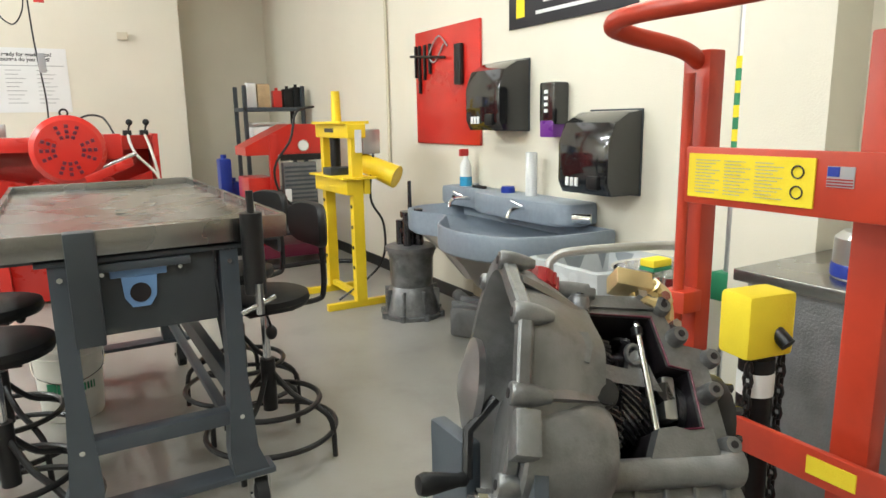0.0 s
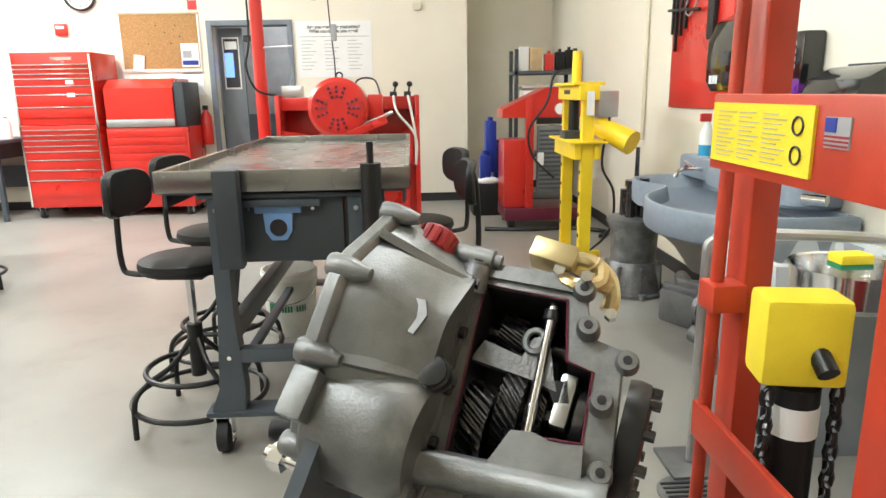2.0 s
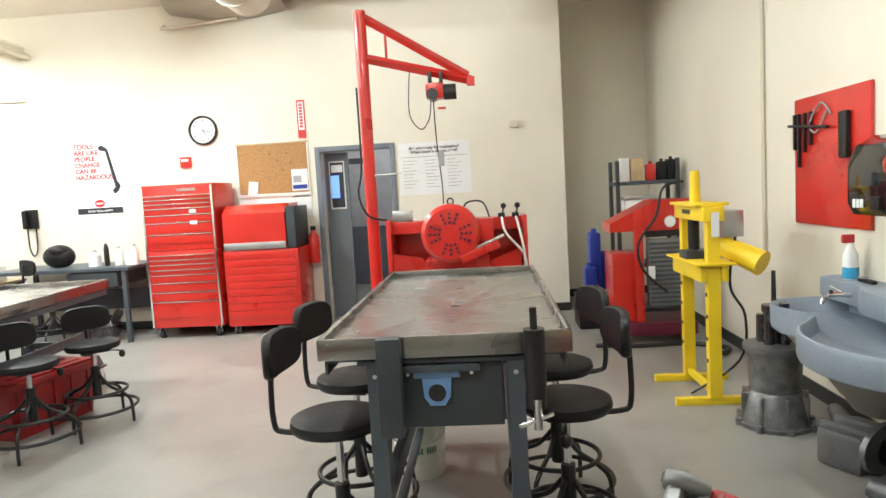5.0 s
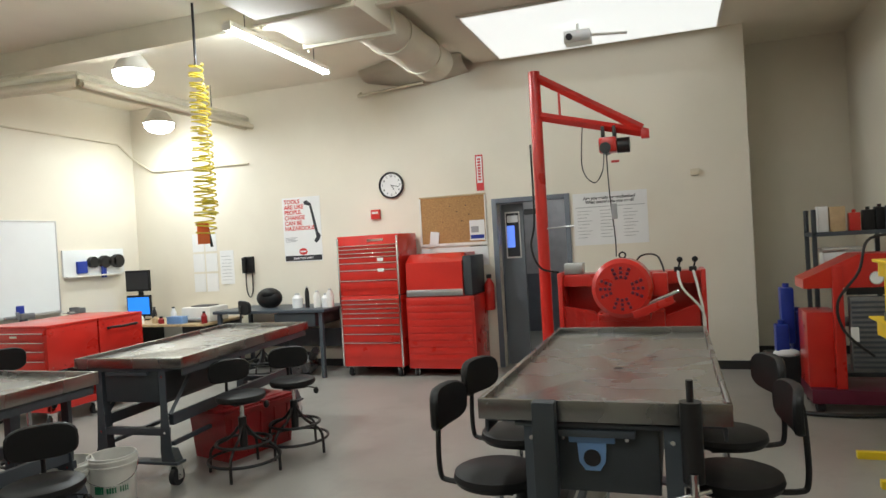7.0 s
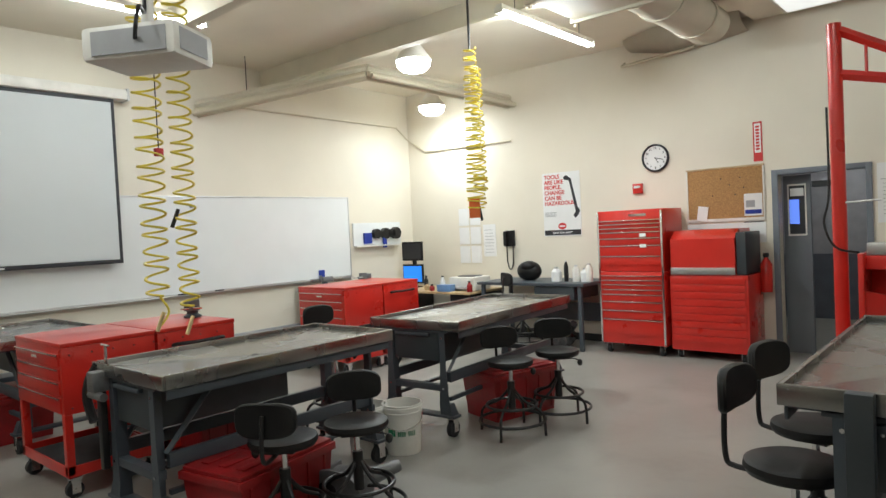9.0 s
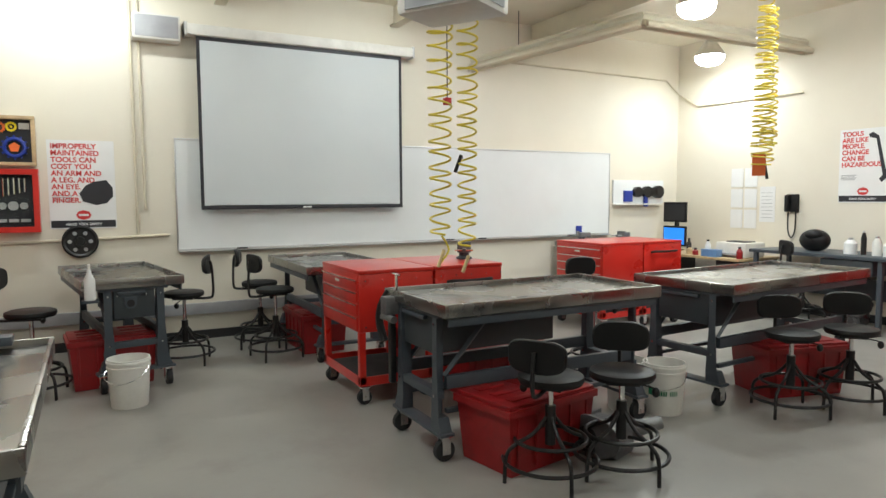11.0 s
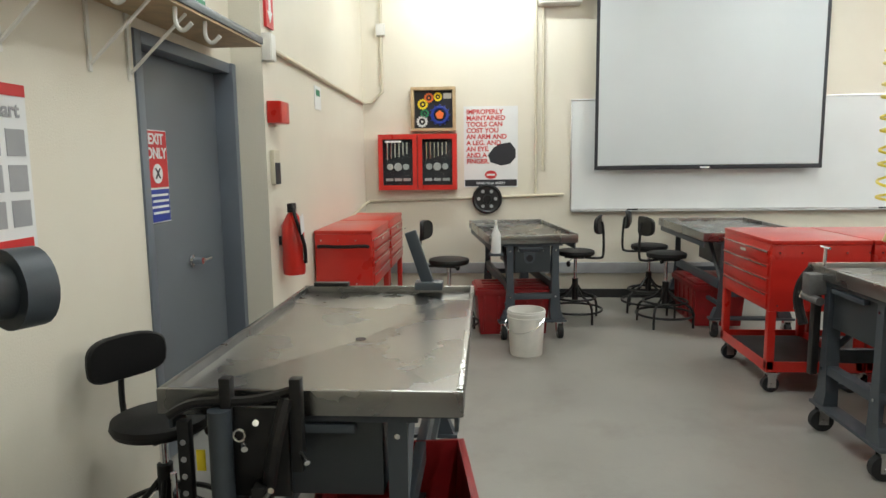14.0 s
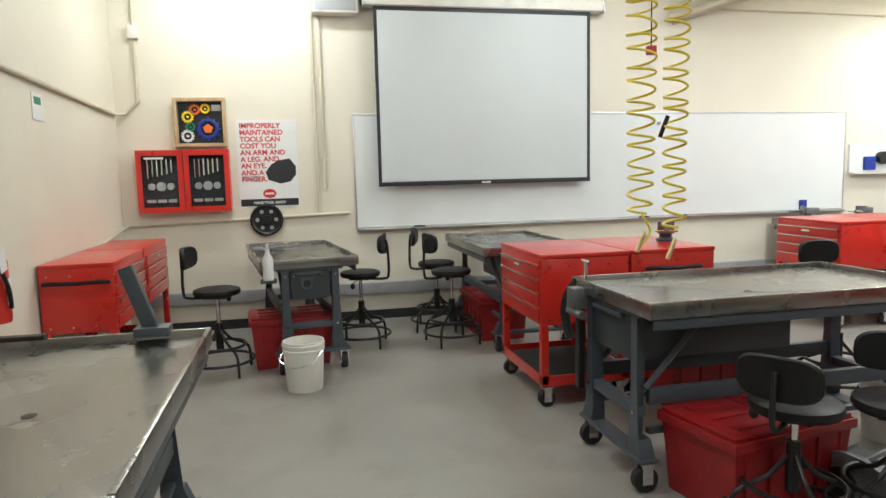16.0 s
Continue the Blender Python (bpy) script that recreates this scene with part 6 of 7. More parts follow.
t = thing("drain_pan_stand", "steel funnel pan on a tube stand with a yellow sponge", "drain stand", 3.35, 2.72, 0)
part("pan", lathe(B(), [(0.02, 0.66), (0.14, 0.68), (0.16, 0.7), (0.165, 0.79), (0.17, 0.79), (0.17, 0.795), (0.16, 0.79), (0.15, 0.7), (0.02, 0.675)], seg=32), M_CHROME, t)
part("tube_frame", pipe(B(), smooth_path([(-0.32, 0.25, 0.02), (-0.32, 0.25, 0.7), (-0.3, 0.25, 0.82), (-0.2, 0.2, 0.85), (0.1, 0.05, 0.86), (0.17, 0.0, 0.84), (0.18, 0.0, 0.76)], 6), 0.018, 10), M_ALUM, t)
part("foot_plate", box(B(), -0.42, -0.22, 0.15, 0.35, 0.0, 0.015, 0.003), M_DALU, t)
part("pan_arm", rod(B(), (-0.32, 0.25, 0.62), (0.0, 0.0, 0.66), 0.014), M_ALUM, t)
part("sponge", box(B(), -0.05, 0.05, -0.03, 0.04, 0.8, 0.83, 0.008), M_FOAM, t)
part("sponge_pad", box(B(), -0.05, 0.05, -0.03, 0.04, 0.785, 0.8, 0.004), M_GREEN, t)

t = thing("steel_counter", "stainless counter with a dark cabinet below", "counter", 3.6, 1.9, 0)
part("top", box(B(), -0.35, 0.35, -0.5, 0.42, 0.84, 0.88, 0.006), M_STEEL, t)
part("cabinet", box(B(), -0.3, 0.34, -0.48, 0.4, 0.05, 0.84, 0.006), M_DALU, t)
t = thing("steel_canister", "metal canister with a blue band on the counter", "canister", 3.45, 2.02, 0.88)
part("body", lathe(B(), [(0.09, 0), (0.092, 0.02), (0.09, 0.12), (0.07, 0.14)], seg=24), M_ALUM, t)
part("band", lathe(B(), [(0.093, 0.005), (0.095, 0.01), (0.095, 0.04), (0.093, 0.045)], seg=24), M_DBLUE, t)
t = thing("hazard_pole", "pole wrapped in yellow and green hazard tape", "pole", 3.93, 2.83, 0)
part("pole", rod(B(), (0, 0, 0), (0, 0, 2.4), 0.02, seg=12), M_ALUM, t)
for k in range(10):
    part("tape_band", rod(B(), (0, 0, 1.1 + 0.05 * k), (0, 0, 1.15 + 0.05 * k), 0.024, seg=12), M_FOAM if k % 2 else M_GREEN, t)
part("green_box", box(B(), -0.05, 0.02, -0.05, 0.05, 0.55, 0.68, 0.008), M_GREEN, t)
bm = box(B(), 3.75, 3.97, 2.35, 2.7, 0, ZC)
tagged(solid("wall_pier", bm, M_WALL, "cream painted wall pier", "wall"), kind="structure")
t = thing("floor_drain", "round dark cast floor drain", "drain", 2.95, 2.8, 0)
part("ring", lathe(B(), [(0.1, 0.0), (0.1, 0.004), (0.08, 0.005)], seg=28), M_DALU, t)
for k in range(5):
    part("bar", box(B(), -0.075, 0.075, -0.055 + 0.025 * k, -0.045 + 0.025 * k, 0.004, 0.008), M_BLKM, t)


# ---- west wall: whiteboard, screen, posters, cabinets ----
def whiteboard():
    t = thing("whiteboard", "long white wall board with an aluminium frame and tray", "whiteboard", XW, 0, 0)
    y0, y1, z0, z1 = 1.39, 7.54, 1.02, 2.21
    part("panel", box(B(), 0.003, 0.018, y0, y1, z0, z1), M_BOARD, t)
    for a, b, c, d in ((y0 - 0.015, y1 + 0.015, z1, z1 + 0.018), (y0 - 0.015, y1 + 0.015, z0 - 0.018, z0), (y0 - 0.015, y0, z0, z1), (y1, y1 + 0.015, z0, z1)):
        part("frame", box(B(), 0.002, 0.024, a, b, c, d, 0.003), M_ALUM, t)
    part("tray", box(B(), 0.002, 0.08, y0, y1, z0 - 0.035, z0 - 0.02, 0.003), M_ALUM, t)
    for y in (2.0, 4.7, 5.2, 6.9):
        part("marker", rod(B(), (0.05, y, z0 - 0.01), (0.05, y + 0.12, z0 - 0.01), 0.009, seg=8), M_BLKM, t)
    part("hook", rod(B(), (0.02, 4.95, 2.1), (0.04, 4.95, 2.1), 0.02), M_INKGRY, t)
    part("blue_wiper", box(B(), 0.02, 0.05, 6.9, 7.0, z0, z0 + 0.12, 0.01), M_DBLUE, t)


whiteboard()


def screen():
    t = thing("projection_screen", "pulled-down projection screen with a black border", "screen", -5.87, 0, 0)
    y0, y1, z0, z1 = 1.62, 4.03, 1.46, 3.27
    part("fabric", box(B(), -0.002, 0.002, y0 + 0.03, y1 - 0.03, z0 + 0.04, z1), M_SCREEN, t)
    for a, b, c, d in ((y0, y0 + 0.035, z0, z1 + 0.04), (y1 - 0.035, y1, z0, z1 + 0.04), (y0 + 0.035, y1 - 0.035, z1, z1 + 0.04)):
        part("black_border", box(B(), -0.0015, 0.004, a, b, c, d), M_INKBLK, t)
    part("weight_bar", box(B(), -0.01, 0.012, y0, y1, z0 - 0.01, z0 + 0.035, 0.005), M_INKBLK, t)
    part("pull_tab", box(B(), 0.012, 0.018, 2.75, 2.85, z0, z0 + 0.02), M_PAPER, t)
    part("housing", box(B(), -0.12, 0.06, y0 - 0.12, y1 + 0.16, 3.31, 3.43, 0.03), M_WHITE, t, "white metal roller housing")
    for y in (y0 - 0.12, y1 + 0.13):
        part("end_cap", box(B(), -0.125, 0.065, y, y + 0.03, 3.3, 3.44, 0.01), M_ALUM, t)


screen()
t = thing("wall_speaker", "grey white wall loudspeaker box beside the screen", "loudspeaker", XW, 1.22, 3.22)
part("cabinet", box(B(), 0.0, 0.2, -0.22, 0.24, 0, 0.26, 0.015), M_WHITE, t)
part("grille", box(B(), 0.2, 0.206, -0.2, 0.22, 0.02, 0.24, 0.005), M_INKGRY, t)


def poster_wall(t, w, h, msg, size, tool):
    """A framed-off safety poster in its own plane: x across, z up, facing -y."""
    part("sheet", box(B(), 0, w, -0.004, 0, 0, h), M_PAPER, t)
    part("foot_band", box(B(), 0.01, w - 0.01, -0.0055, -0.004, 0.012, 0.085), M_INKBLK, t)
    words("foot_words", "HAND TOOL SAFETY", 0.034, M_PAPER, t, pose(w / 2, -0.006, 0.035, 90), "CENTER")
    words("message", msg, size, M_INKRED, t, pose(0.03, -0.005, h - 0.085, 90))
    bm = prism(B(), [(w / 2 + 0.07 * math.cos(a), 0.14 + 0.05 * math.sin(a)) for a in [math.pi / 4 * k for k in range(8)]], "y", -0.0055, -0.004)
    part("badge", bm, M_INKRED, t)
    part("badge_bar", box(B(), w / 2 - 0.045, w / 2 + 0.045, -0.0065, -0.0055, 0.13, 0.15), M_PAPER, t)
    for k in range(4):
        part("small_print", box(B(), 0.03, 0.22 - 0.02 * (k % 2), -0.0055, -0.004, h * 0.37 - 0.018 * k, h * 0.37 + 0.008 - 0.018 * k), M_INKGRY, t)
    if tool == "glove":
        bm = B()
        prism(bm, [(0.27, 0.36), (0.3, 0.28), (0.42, 0.24), (0.52, 0.26), (0.58, 0.33), (0.58, 0.42), (0.52, 0.5), (0.4, 0.48), (0.33, 0.44)], "y", -0.007, -0.004)
        part("pictured_glove", bm, M_INKBLK, t)
    else:
        bm = B()
        prism(bm, [(0.4, h - 0.05), (0.47, h - 0.1), (0.56, h - 0.5), (0.6, h - 0.56), (0.57, h - 0.62), (0.52, h - 0.66), (0.49, h - 0.62), (0.53, h - 0.57), (0.44, h - 0.13), (0.36, h - 0.11), (0.35, h - 0.07)], "y", -0.007, -0.004)
        part("pictured_wrench", bm, M_INKBLK, t)


t = thing("safety_poster", "white safety poster with red slab lettering and a glove", "poster", XW + 0.002, 0.185, 1.27, 90)
poster_wall(t, 0.605, 0.9, "IMPROPERLY\nMAINTAINED\nTOOLS CAN\nCOST YOU\nAN ARM AND\nA LEG, AND\nAN EYE,\nAND A\nFINGER.", 0.072, "glove")
t = thing("safety_poster", "white safety poster with red lettering and a wrench", "poster", -3.35, YN - 0.002, 1.48)
poster_wall(t, 0.61, 0.91, "TOOLS\nARE LIKE\nPEOPLE.\nCHANGE\nCAN BE\nHAZARDOUS.", 0.08, "wrench")


def red_cabinet():
    t = thing("tool_cabinet", "shallow red wall cabinet with two glass doors and sockets", "cabinet", XW, -0.33, 1.25)
    part("back", box(B(), 0.002, 0.015, -0.44, 0.44, 0, 0.62), M_RED, t)
    for a, b, c, d in ((-0.44, 0.44, 0, 0.02), (-0.44, 0.44, 0.6, 0.62), (-0.44, -0.42, 0.02, 0.6), (0.42, 0.44, 0.02, 0.6)):
        part("side", box(B(), 0.015, 0.12, a, b, c, d), M_RED, t)
    part("black_lining", box(B(), 0.015, 0.02, -0.42, 0.42, 0.02, 0.6), M_INKBLK, t)
    for s in (-1, 1):
        y0, y1 = (-0.44, -0.004) if s < 0 else (0.004, 0.44)
        bm = box(B(), 0.12, 0.135, y0, y1, 0, 0.055)
        box(bm, 0.12, 0.135, y0, y1, 0.565, 0.62)
        box(bm, 0.12, 0.135, y0, y0 + 0.05, 0.055, 0.565)
        box(bm, 0.12, 0.135, y1 - 0.05, y1, 0.055, 0.565)
        d = part("door", bm, M_RED, t)
        pn = part("pane", box(B(), 0.126, 0.129, y0 + 0.05, y1 - 0.05, 0.055, 0.565), M_CLEAR, d, "clear pane")
        pn.visible_shadow = False
        for k in range(6):
            y = y0 + 0.09 + 0.045 * k
            part("hanging_tool", rod(B(), (0.05, y, 0.34 + 0.012 * k), (0.05, y, 0.53), 0.01, seg=8), M_CHROME, t)
        for k in range(3):
            part("gear_piece", rod(B(), (0.03, y0 + 0.12 + 0.09 * k, 0.26), (0.06, y0 + 0.12 + 0.09 * k, 0.26), 0.035 + 0.01 * (k % 2), seg=14), M_ALUM, t)
            part("lower_tool", box(B(), 0.03, 0.06, y0 + 0.07 + 0.1 * k, y0 + 0.15 + 0.1 * k, 0.1, 0.13), M_ALUM, t)
    part("maker_bar", box(B(), 0.135, 0.138, -0.36, -0.18, 0.53, 0.55), M_PAPER, t)


red_cabinet()


def gear_picture():
    t = thing("gear_display", "pale wood display frame with coloured gears", "picture", XW, -0.4, 1.9)
    for a, b, c, d in ((0, 0.5, 0, 0.035), (0, 0.5, 0.45, 0.485), (0, 0.035, 0.035, 0.45), (0.465, 0.5, 0.035, 0.45)):
        part("frame", box(B(), 0.002, 0.09, a, b, c, d, 0.004), M_WOOD, t)
    part("backing", box(B(), 0.003, 0.015, 0.035, 0.465, 0.035, 0.45), M_INKBLK, t)
    for y, z, r, m in ((0.13, 0.3, 0.055, M_FOAM), (0.2, 0.37, 0.05, M_ORANGE), (0.3, 0.38, 0.045, M_FOAM), (0.15, 0.2, 0.045, M_GREEN), (0.12, 0.11, 0.06, M_PAPER), (0.32, 0.18, 0.11, M_DBLUE)):
        bm = B()
        for k in range(12):
            a = 2 * math.pi * k / 12
            box(bm, 0.03, 0.045, -0.008, 0.008, r * 0.6, r * 1.08, 0, pose(0, y, z, math.degrees(a)))
        pipe(bm, [(0.037, y + 0.78 * r * math.cos(a), z + 0.78 * r * math.sin(a)) for a in [2 * math.pi * k / 20 for k in range(20)]], r * 0.16, 6, True)
        rod(bm, (0.015, y, z), (0.05, y, z), r * 0.22)
        part("gear", bm, m, t)
    part("orange_star", rod(B(), (0.05, 0.32, 0.18), (0.055, 0.32, 0.18), 0.05, seg=5), M_ORANGE, t)
    part("card", box(B(), 0.016, 0.02, 0.36, 0.45, 0.36, 0.42), M_PAPER, t)


gear_picture()
t = thing("flywheel", "black round flywheel hung on the wall", "flywheel", XW + 0.02, 0.445, 1.14)
m = pose(0, 0, 0, 0, 90)
part("disc", lathe(B(), [(0.03, 0), (0.15, 0), (0.168, 0.005), (0.168, 0.04), (0.15, 0.045), (0.13, 0.03), (0.05, 0.03), (0.045, 0.05), (0.002, 0.05)], seg=36, m=m), M_BLKM, t)
for k in range(6):
    a = math.pi / 3 * k
    part("hole", rod(B(), (0.03, 0.095 * math.cos(a), 0.095 * math.sin(a)), (0.034, 0.095 * math.cos(a), 0.095 * math.sin(a)), 0.02, seg=14), M_INKGRY, t)
t = thing("junction_box", "white conduit junction box on the wall", "junction box", XW, -0.73, 2.95)
part("box", box(B(), 0.0, 0.06, -0.05, 0.05, 0, 0.13, 0.008), M_WHITE, t)
part("cover", box(B(), 0.06, 0.065, -0.045, 0.045, 0.005, 0.125, 0.003), M_WHITE, t)
tagged(solid("wall_raceway", box(B(), XW + 0.002, XW + 0.06, -0.9, 7.2, 0.29, 0.41, 0.004), M_INKGRY, "grey steel cable raceway along the wall", "raceway"), kind="structure")
t = thing("wall_rack", "white wall rack with a caliper display and dark tools", "rack", XW, 7.62, 1.46)
part("panel", box(B(), 0.002, 0.03, 0, 1.05, 0, 0.36, 0.004), M_BOARD, t)
part("tray", box(B(), 0.03, 0.1, 0, 0.95, -0.02, 0.0), M_WHITE, t)
part("blue_block", box(B(), 0.03, 0.07, 0.2, 0.36, 0.03, 0.2, 0.006), M_DBLUE, t)
for k, (y, r) in enumerate(((0.46, 0.08), (0.55, 0.04), (0.66, 0.09), (0.78, 0.07), (0.9, 0.1))):
    part("mounted_part", rod(B(), (0.03, y, 0.18), (0.1, y, 0.18), r, seg=16), M_BLKM, t)
part("blue_handle", box(B(), 0.05, 0.09, 0.6, 0.67, -0.05, 0.12, 0.01), M_DBLUE, t)


# ---- north wall ----
t = thing("wall_clock", "round white wall clock with a black rim", "clock", -1.63, YN, 2.44)
m = pose(0, 0, 0, 90)
part("rim", lathe(B(), [(0.16, 0.0), (0.178, 0.005), (0.178, 0.04), (0.165, 0.05), (0.155, 0.035), (0.155, 0.02)], seg=40, m=m), M_INKBLK, t)
fc = part("face", rod(B(), (0, -0.005, 0), (0, -0.022, 0), 0.157, seg=40), M_PAPER, t)
for k in range(12):
    a = math.pi / 6 * k
    words("numeral", str(12 if k == 0 else k), 0.035, M_INKBLK, fc, pose(0.125 * math.sin(a), -0.0235, 0.125 * math.cos(a) - 0.012, 90), "CENTER")
part("hour_hand", box(B(), -0.005, 0.005, -0.026, -0.024, -0.01, 0.075, 0, pose(0, 0, 0, 0, 150, 0)), M_INKBLK, t)
part("minute_hand", box(B(), -0.004, 0.004, -0.029, -0.027, -0.01, 0.11, 0, pose(0, 0, 0, 0, 105, 0)), M_INKBLK, t)
t = thing("fire_alarm", "red wall fire alarm strobe", "alarm", -1.88, YN, 2.0)
part("case", box(B(), -0.065, 0.065, -0.05, -0.002, 0, 0.13, 0.008), M_RED, t)
part("lens", box(B(), -0.045, 0.045, -0.06, -0.05, 0.07, 0.1, 0.004), M_PAPER, t)
t = thing("extinguisher_sign", "tall red and white extinguisher sign", "sign", -0.4, YN, 2.27)
part("sheet", box(B(), -0.05, 0.05, -0.006, -0.002, 0, 0.46), M_INKRED, t)
part("white_panel", box(B(), -0.035, 0.035, -0.008, -0.006, 0.1, 0.44), M_PAPER, t)
for k in range(8):
    part("letter_bar", box(B(), -0.02, 0.02, -0.009, -0.008, 0.13 + 0.037 * k, 0.155 + 0.037 * k), M_INKRED, t)


def corkboard():
    t = thing("corkboard", "framed corkboard with pinned papers", "notice board", -1.23, YN, 1.6)
    part("cork", box(B(), 0, 0.87, -0.012, -0.002, 0.02, 0.62), M_CORK, t)
    for a, b, c, d in ((-0.02, 0.89, 0.62, 0.64), (-0.02, 0.89, -0.02, 0.02), (-0.02, 0.0, 0.02, 0.62), (0.87, 0.89, 0.02, 0.62)):
        part("frame", box(B(), a, b, -0.02, -0.002, c, d, 0.003), M_WOOD if c > 0.5 else M_WHITE, t)
    part("tray_board", box(B(), -0.02, 0.89, -0.012, -0.002, -0.28, -0.04), M_PAPER, t)
    part("white_card", box(B(), 0.1, 0.22, -0.03, -0.02, 0.02, 0.2, 0, pose(0, 0, 0, 0, 8, 0)), M_PAPER, t)
    c = part("notice", box(B(), 0.66, 0.86, -0.018, -0.012, 0.04, 0.3), M_PAPER, t)
    part("blue_band", box(B(), 0.67, 0.85, -0.019, -0.018, 0.06, 0.11), M_DBLUE, c)
    part("picture", box(B(), 0.68, 0.78, -0.019, -0.018, 0.14, 0.22), M_INKGRY, c)
    for x, z in ((0.5, 0.42), (0.62, 0.5), (0.4, 0.5), (0.56, 0.3), (0.3, 0.3), (0.66, 0.38)):
        part("pin", rod(B(), (x, -0.02, z), (x, -0.012, z), 0.008, seg=8), M_BLKM, t)


corkboard()
t = thing("black_plaque", "small black wall plaque with pale bars", "sign", -0.47, YN, 1.42)
part("plate", box(B(), -0.11, 0.11, -0.01, -0.002, 0, 0.15, 0.003), M_INKBLK, t)
for k in range(2):
    part("print_bar", box(B(), -0.08, 0.08 - 0.03 * k, -0.0115, -0.01, 0.05 + 0.045 * k, 0.065 + 0.045 * k), M_INKGRY, t)


def plan_poster():
    t = thing("printed_sheet", "large white printed sheet of questions and columns", "poster", 0.76, YN - 0.002, 1.5)
    part("sheet", box(B(), 0, 0.87, -0.003, 0, 0, 0.63), M_PAPER, t)
    words("heading", "Are you ready for graduation?\nWhat courses do you need?", 0.05, M_INKBLK, t, pose(0.435, -0.004, 0.55, 90), "CENTER")
    part("rule", box(B(), 0.03, 0.84, -0.0045, -0.003, 0.455, 0.462), M_INKGRY, t)
    for c in range(3):
        for r in range(9):
            part("print_bar", box(B(), 0.05 + 0.27 * c, 0.22 + 0.27 * c - 0.03 * ((r + c) % 3), -0.0045, -0.003, 0.41 - 0.04 * r, 0.416 - 0.04 * r), M_INKGRY, t)


plan_poster()
t = thing("wall_bracket", "small painted bracket high on the wall", "bracket", 2.17, YN, 2.24)
part("plate", box(B(), -0.05, 0.05, -0.03, -0.002, 0, 0.08, 0.005), M_PIPE, t)
part("lip", box(B(), 0.04, 0.05, -0.06, -0.03, 0, 0.08, 0.002), M_PIPE, t)
t = thing("fire_extinguisher", "small red fire extinguisher on the wall by the doorway", "extinguisher", -0.33, YN - 0.1, 0.75)
part("cylinder", lathe(B(), [(0.06, 0), (0.065, 0.02), (0.065, 0.32), (0.03, 0.38), (0.02, 0.4)], seg=20), M_RED, t)
part("valve", box(B(), -0.03, 0.03, -0.02, 0.02, 0.4, 0.45, 0.006), M_BLKM, t)
part("bracket", box(B(), -0.02, 0.02, 0.05, 0.098, 0.15, 0.2), M_BLKM, t)
t = thing("wall_phone", "black wall telephone with a hanging cord", "telephone", -3.95, YN, 1.35)
part("base", box(B(), -0.08, 0.08, -0.05, -0.002, 0, 0.24, 0.01), M_BLACK, t)
part("handset", box(B(), -0.08, -0.02, -0.1, -0.05, 0.0, 0.23, 0.015), M_BLACK, t)
part("cord", pipe(B(), smooth_path([(-0.04, -0.06, 0.0), (-0.05, -0.04, -0.25), (0.0, -0.04, -0.35), (0.05, -0.04, -0.25), (0.05, -0.03, 0.0)], 6), 0.009, 6), M_BLACK, t)
for x in (-4.85, -4.62):
    t = thing("wall_sheet", "white paper sheets pinned on the wall", "paper", x, YN, 1.1)
    for k in range(3):
        part("sheet", box(B(), -0.1, 0.1, -0.01, -0.002, 0.3 * k, 0.3 * k + 0.27), M_PAPER, t)
t = thing("wall_sheet", "white paper sheet pinned on the wall", "paper", -4.35, YN, 1.2)
part("sheet", box(B(), -0.12, 0.12, -0.006, -0.002, 0, 0.5), M_PAPER, t)
for k in range(8):
    part("print_bar", box(B(), -0.09, 0.08, -0.0075, -0.006, 0.06 + 0.05 * k, 0.066 + 0.05 * k), M_INKGRY, t)


# ---- desk, computer and side bench in the corner ----
t = thing("office_desk", "low dark office desk in the corner", "desk", -4.95, 8.45, 0)
part("top", box(B(), -0.95, 0.9, -0.4, 0.45, 0.7, 0.735, 0.005), M_WOOD, t)
for x in (-0.9, 0.5):
    part("pedestal", box(B(), x, x + 0.38, -0.36, 0.42, 0, 0.7, 0.006), M_BLKM, t)
for z, mm, lab in ((0.8, M_MON, "lit computer monitor with a blue picture"), (1.17, M_INKBLK, "dark computer monitor above another")):
    t = thing("monitor", lab, "monitor", -5.62, 8.55, 0.735)
    z -= 0.735
    part("case", box(B(), -0.22, 0.22, 0.0, 0.04, z, z + 0.31, 0.008), M_BLACK, t)
    part("display", box(B(), -0.2, 0.2, -0.004, 0.0, z + 0.03, z + 0.28), mm, t)
    part("stand", box(B(), -0.03, 0.03, 0.04, 0.08, 0, z + 0.15), M_BLACK, t)
    part("foot", box(B(), -0.1, 0.1, -0.05, 0.12, 0, 0.012), M_BLACK, t)
t = thing("printer", "white desktop printer with a dark top slot", "printer", -4.35, 8.45, 0.735)
part("body", box(B(), -0.24, 0.24, -0.2, 0.2, 0, 0.2, 0.02), M_WHITE, t)
part("slot", box(B(), -0.15, 0.15, -0.1, 0.12, 0.2, 0.215, 0.005), M_BLKM, t)
part("tray", box(B(), -0.18, 0.18, -0.26, -0.2, 0.03, 0.06, 0.004), M_INKGRY, t)
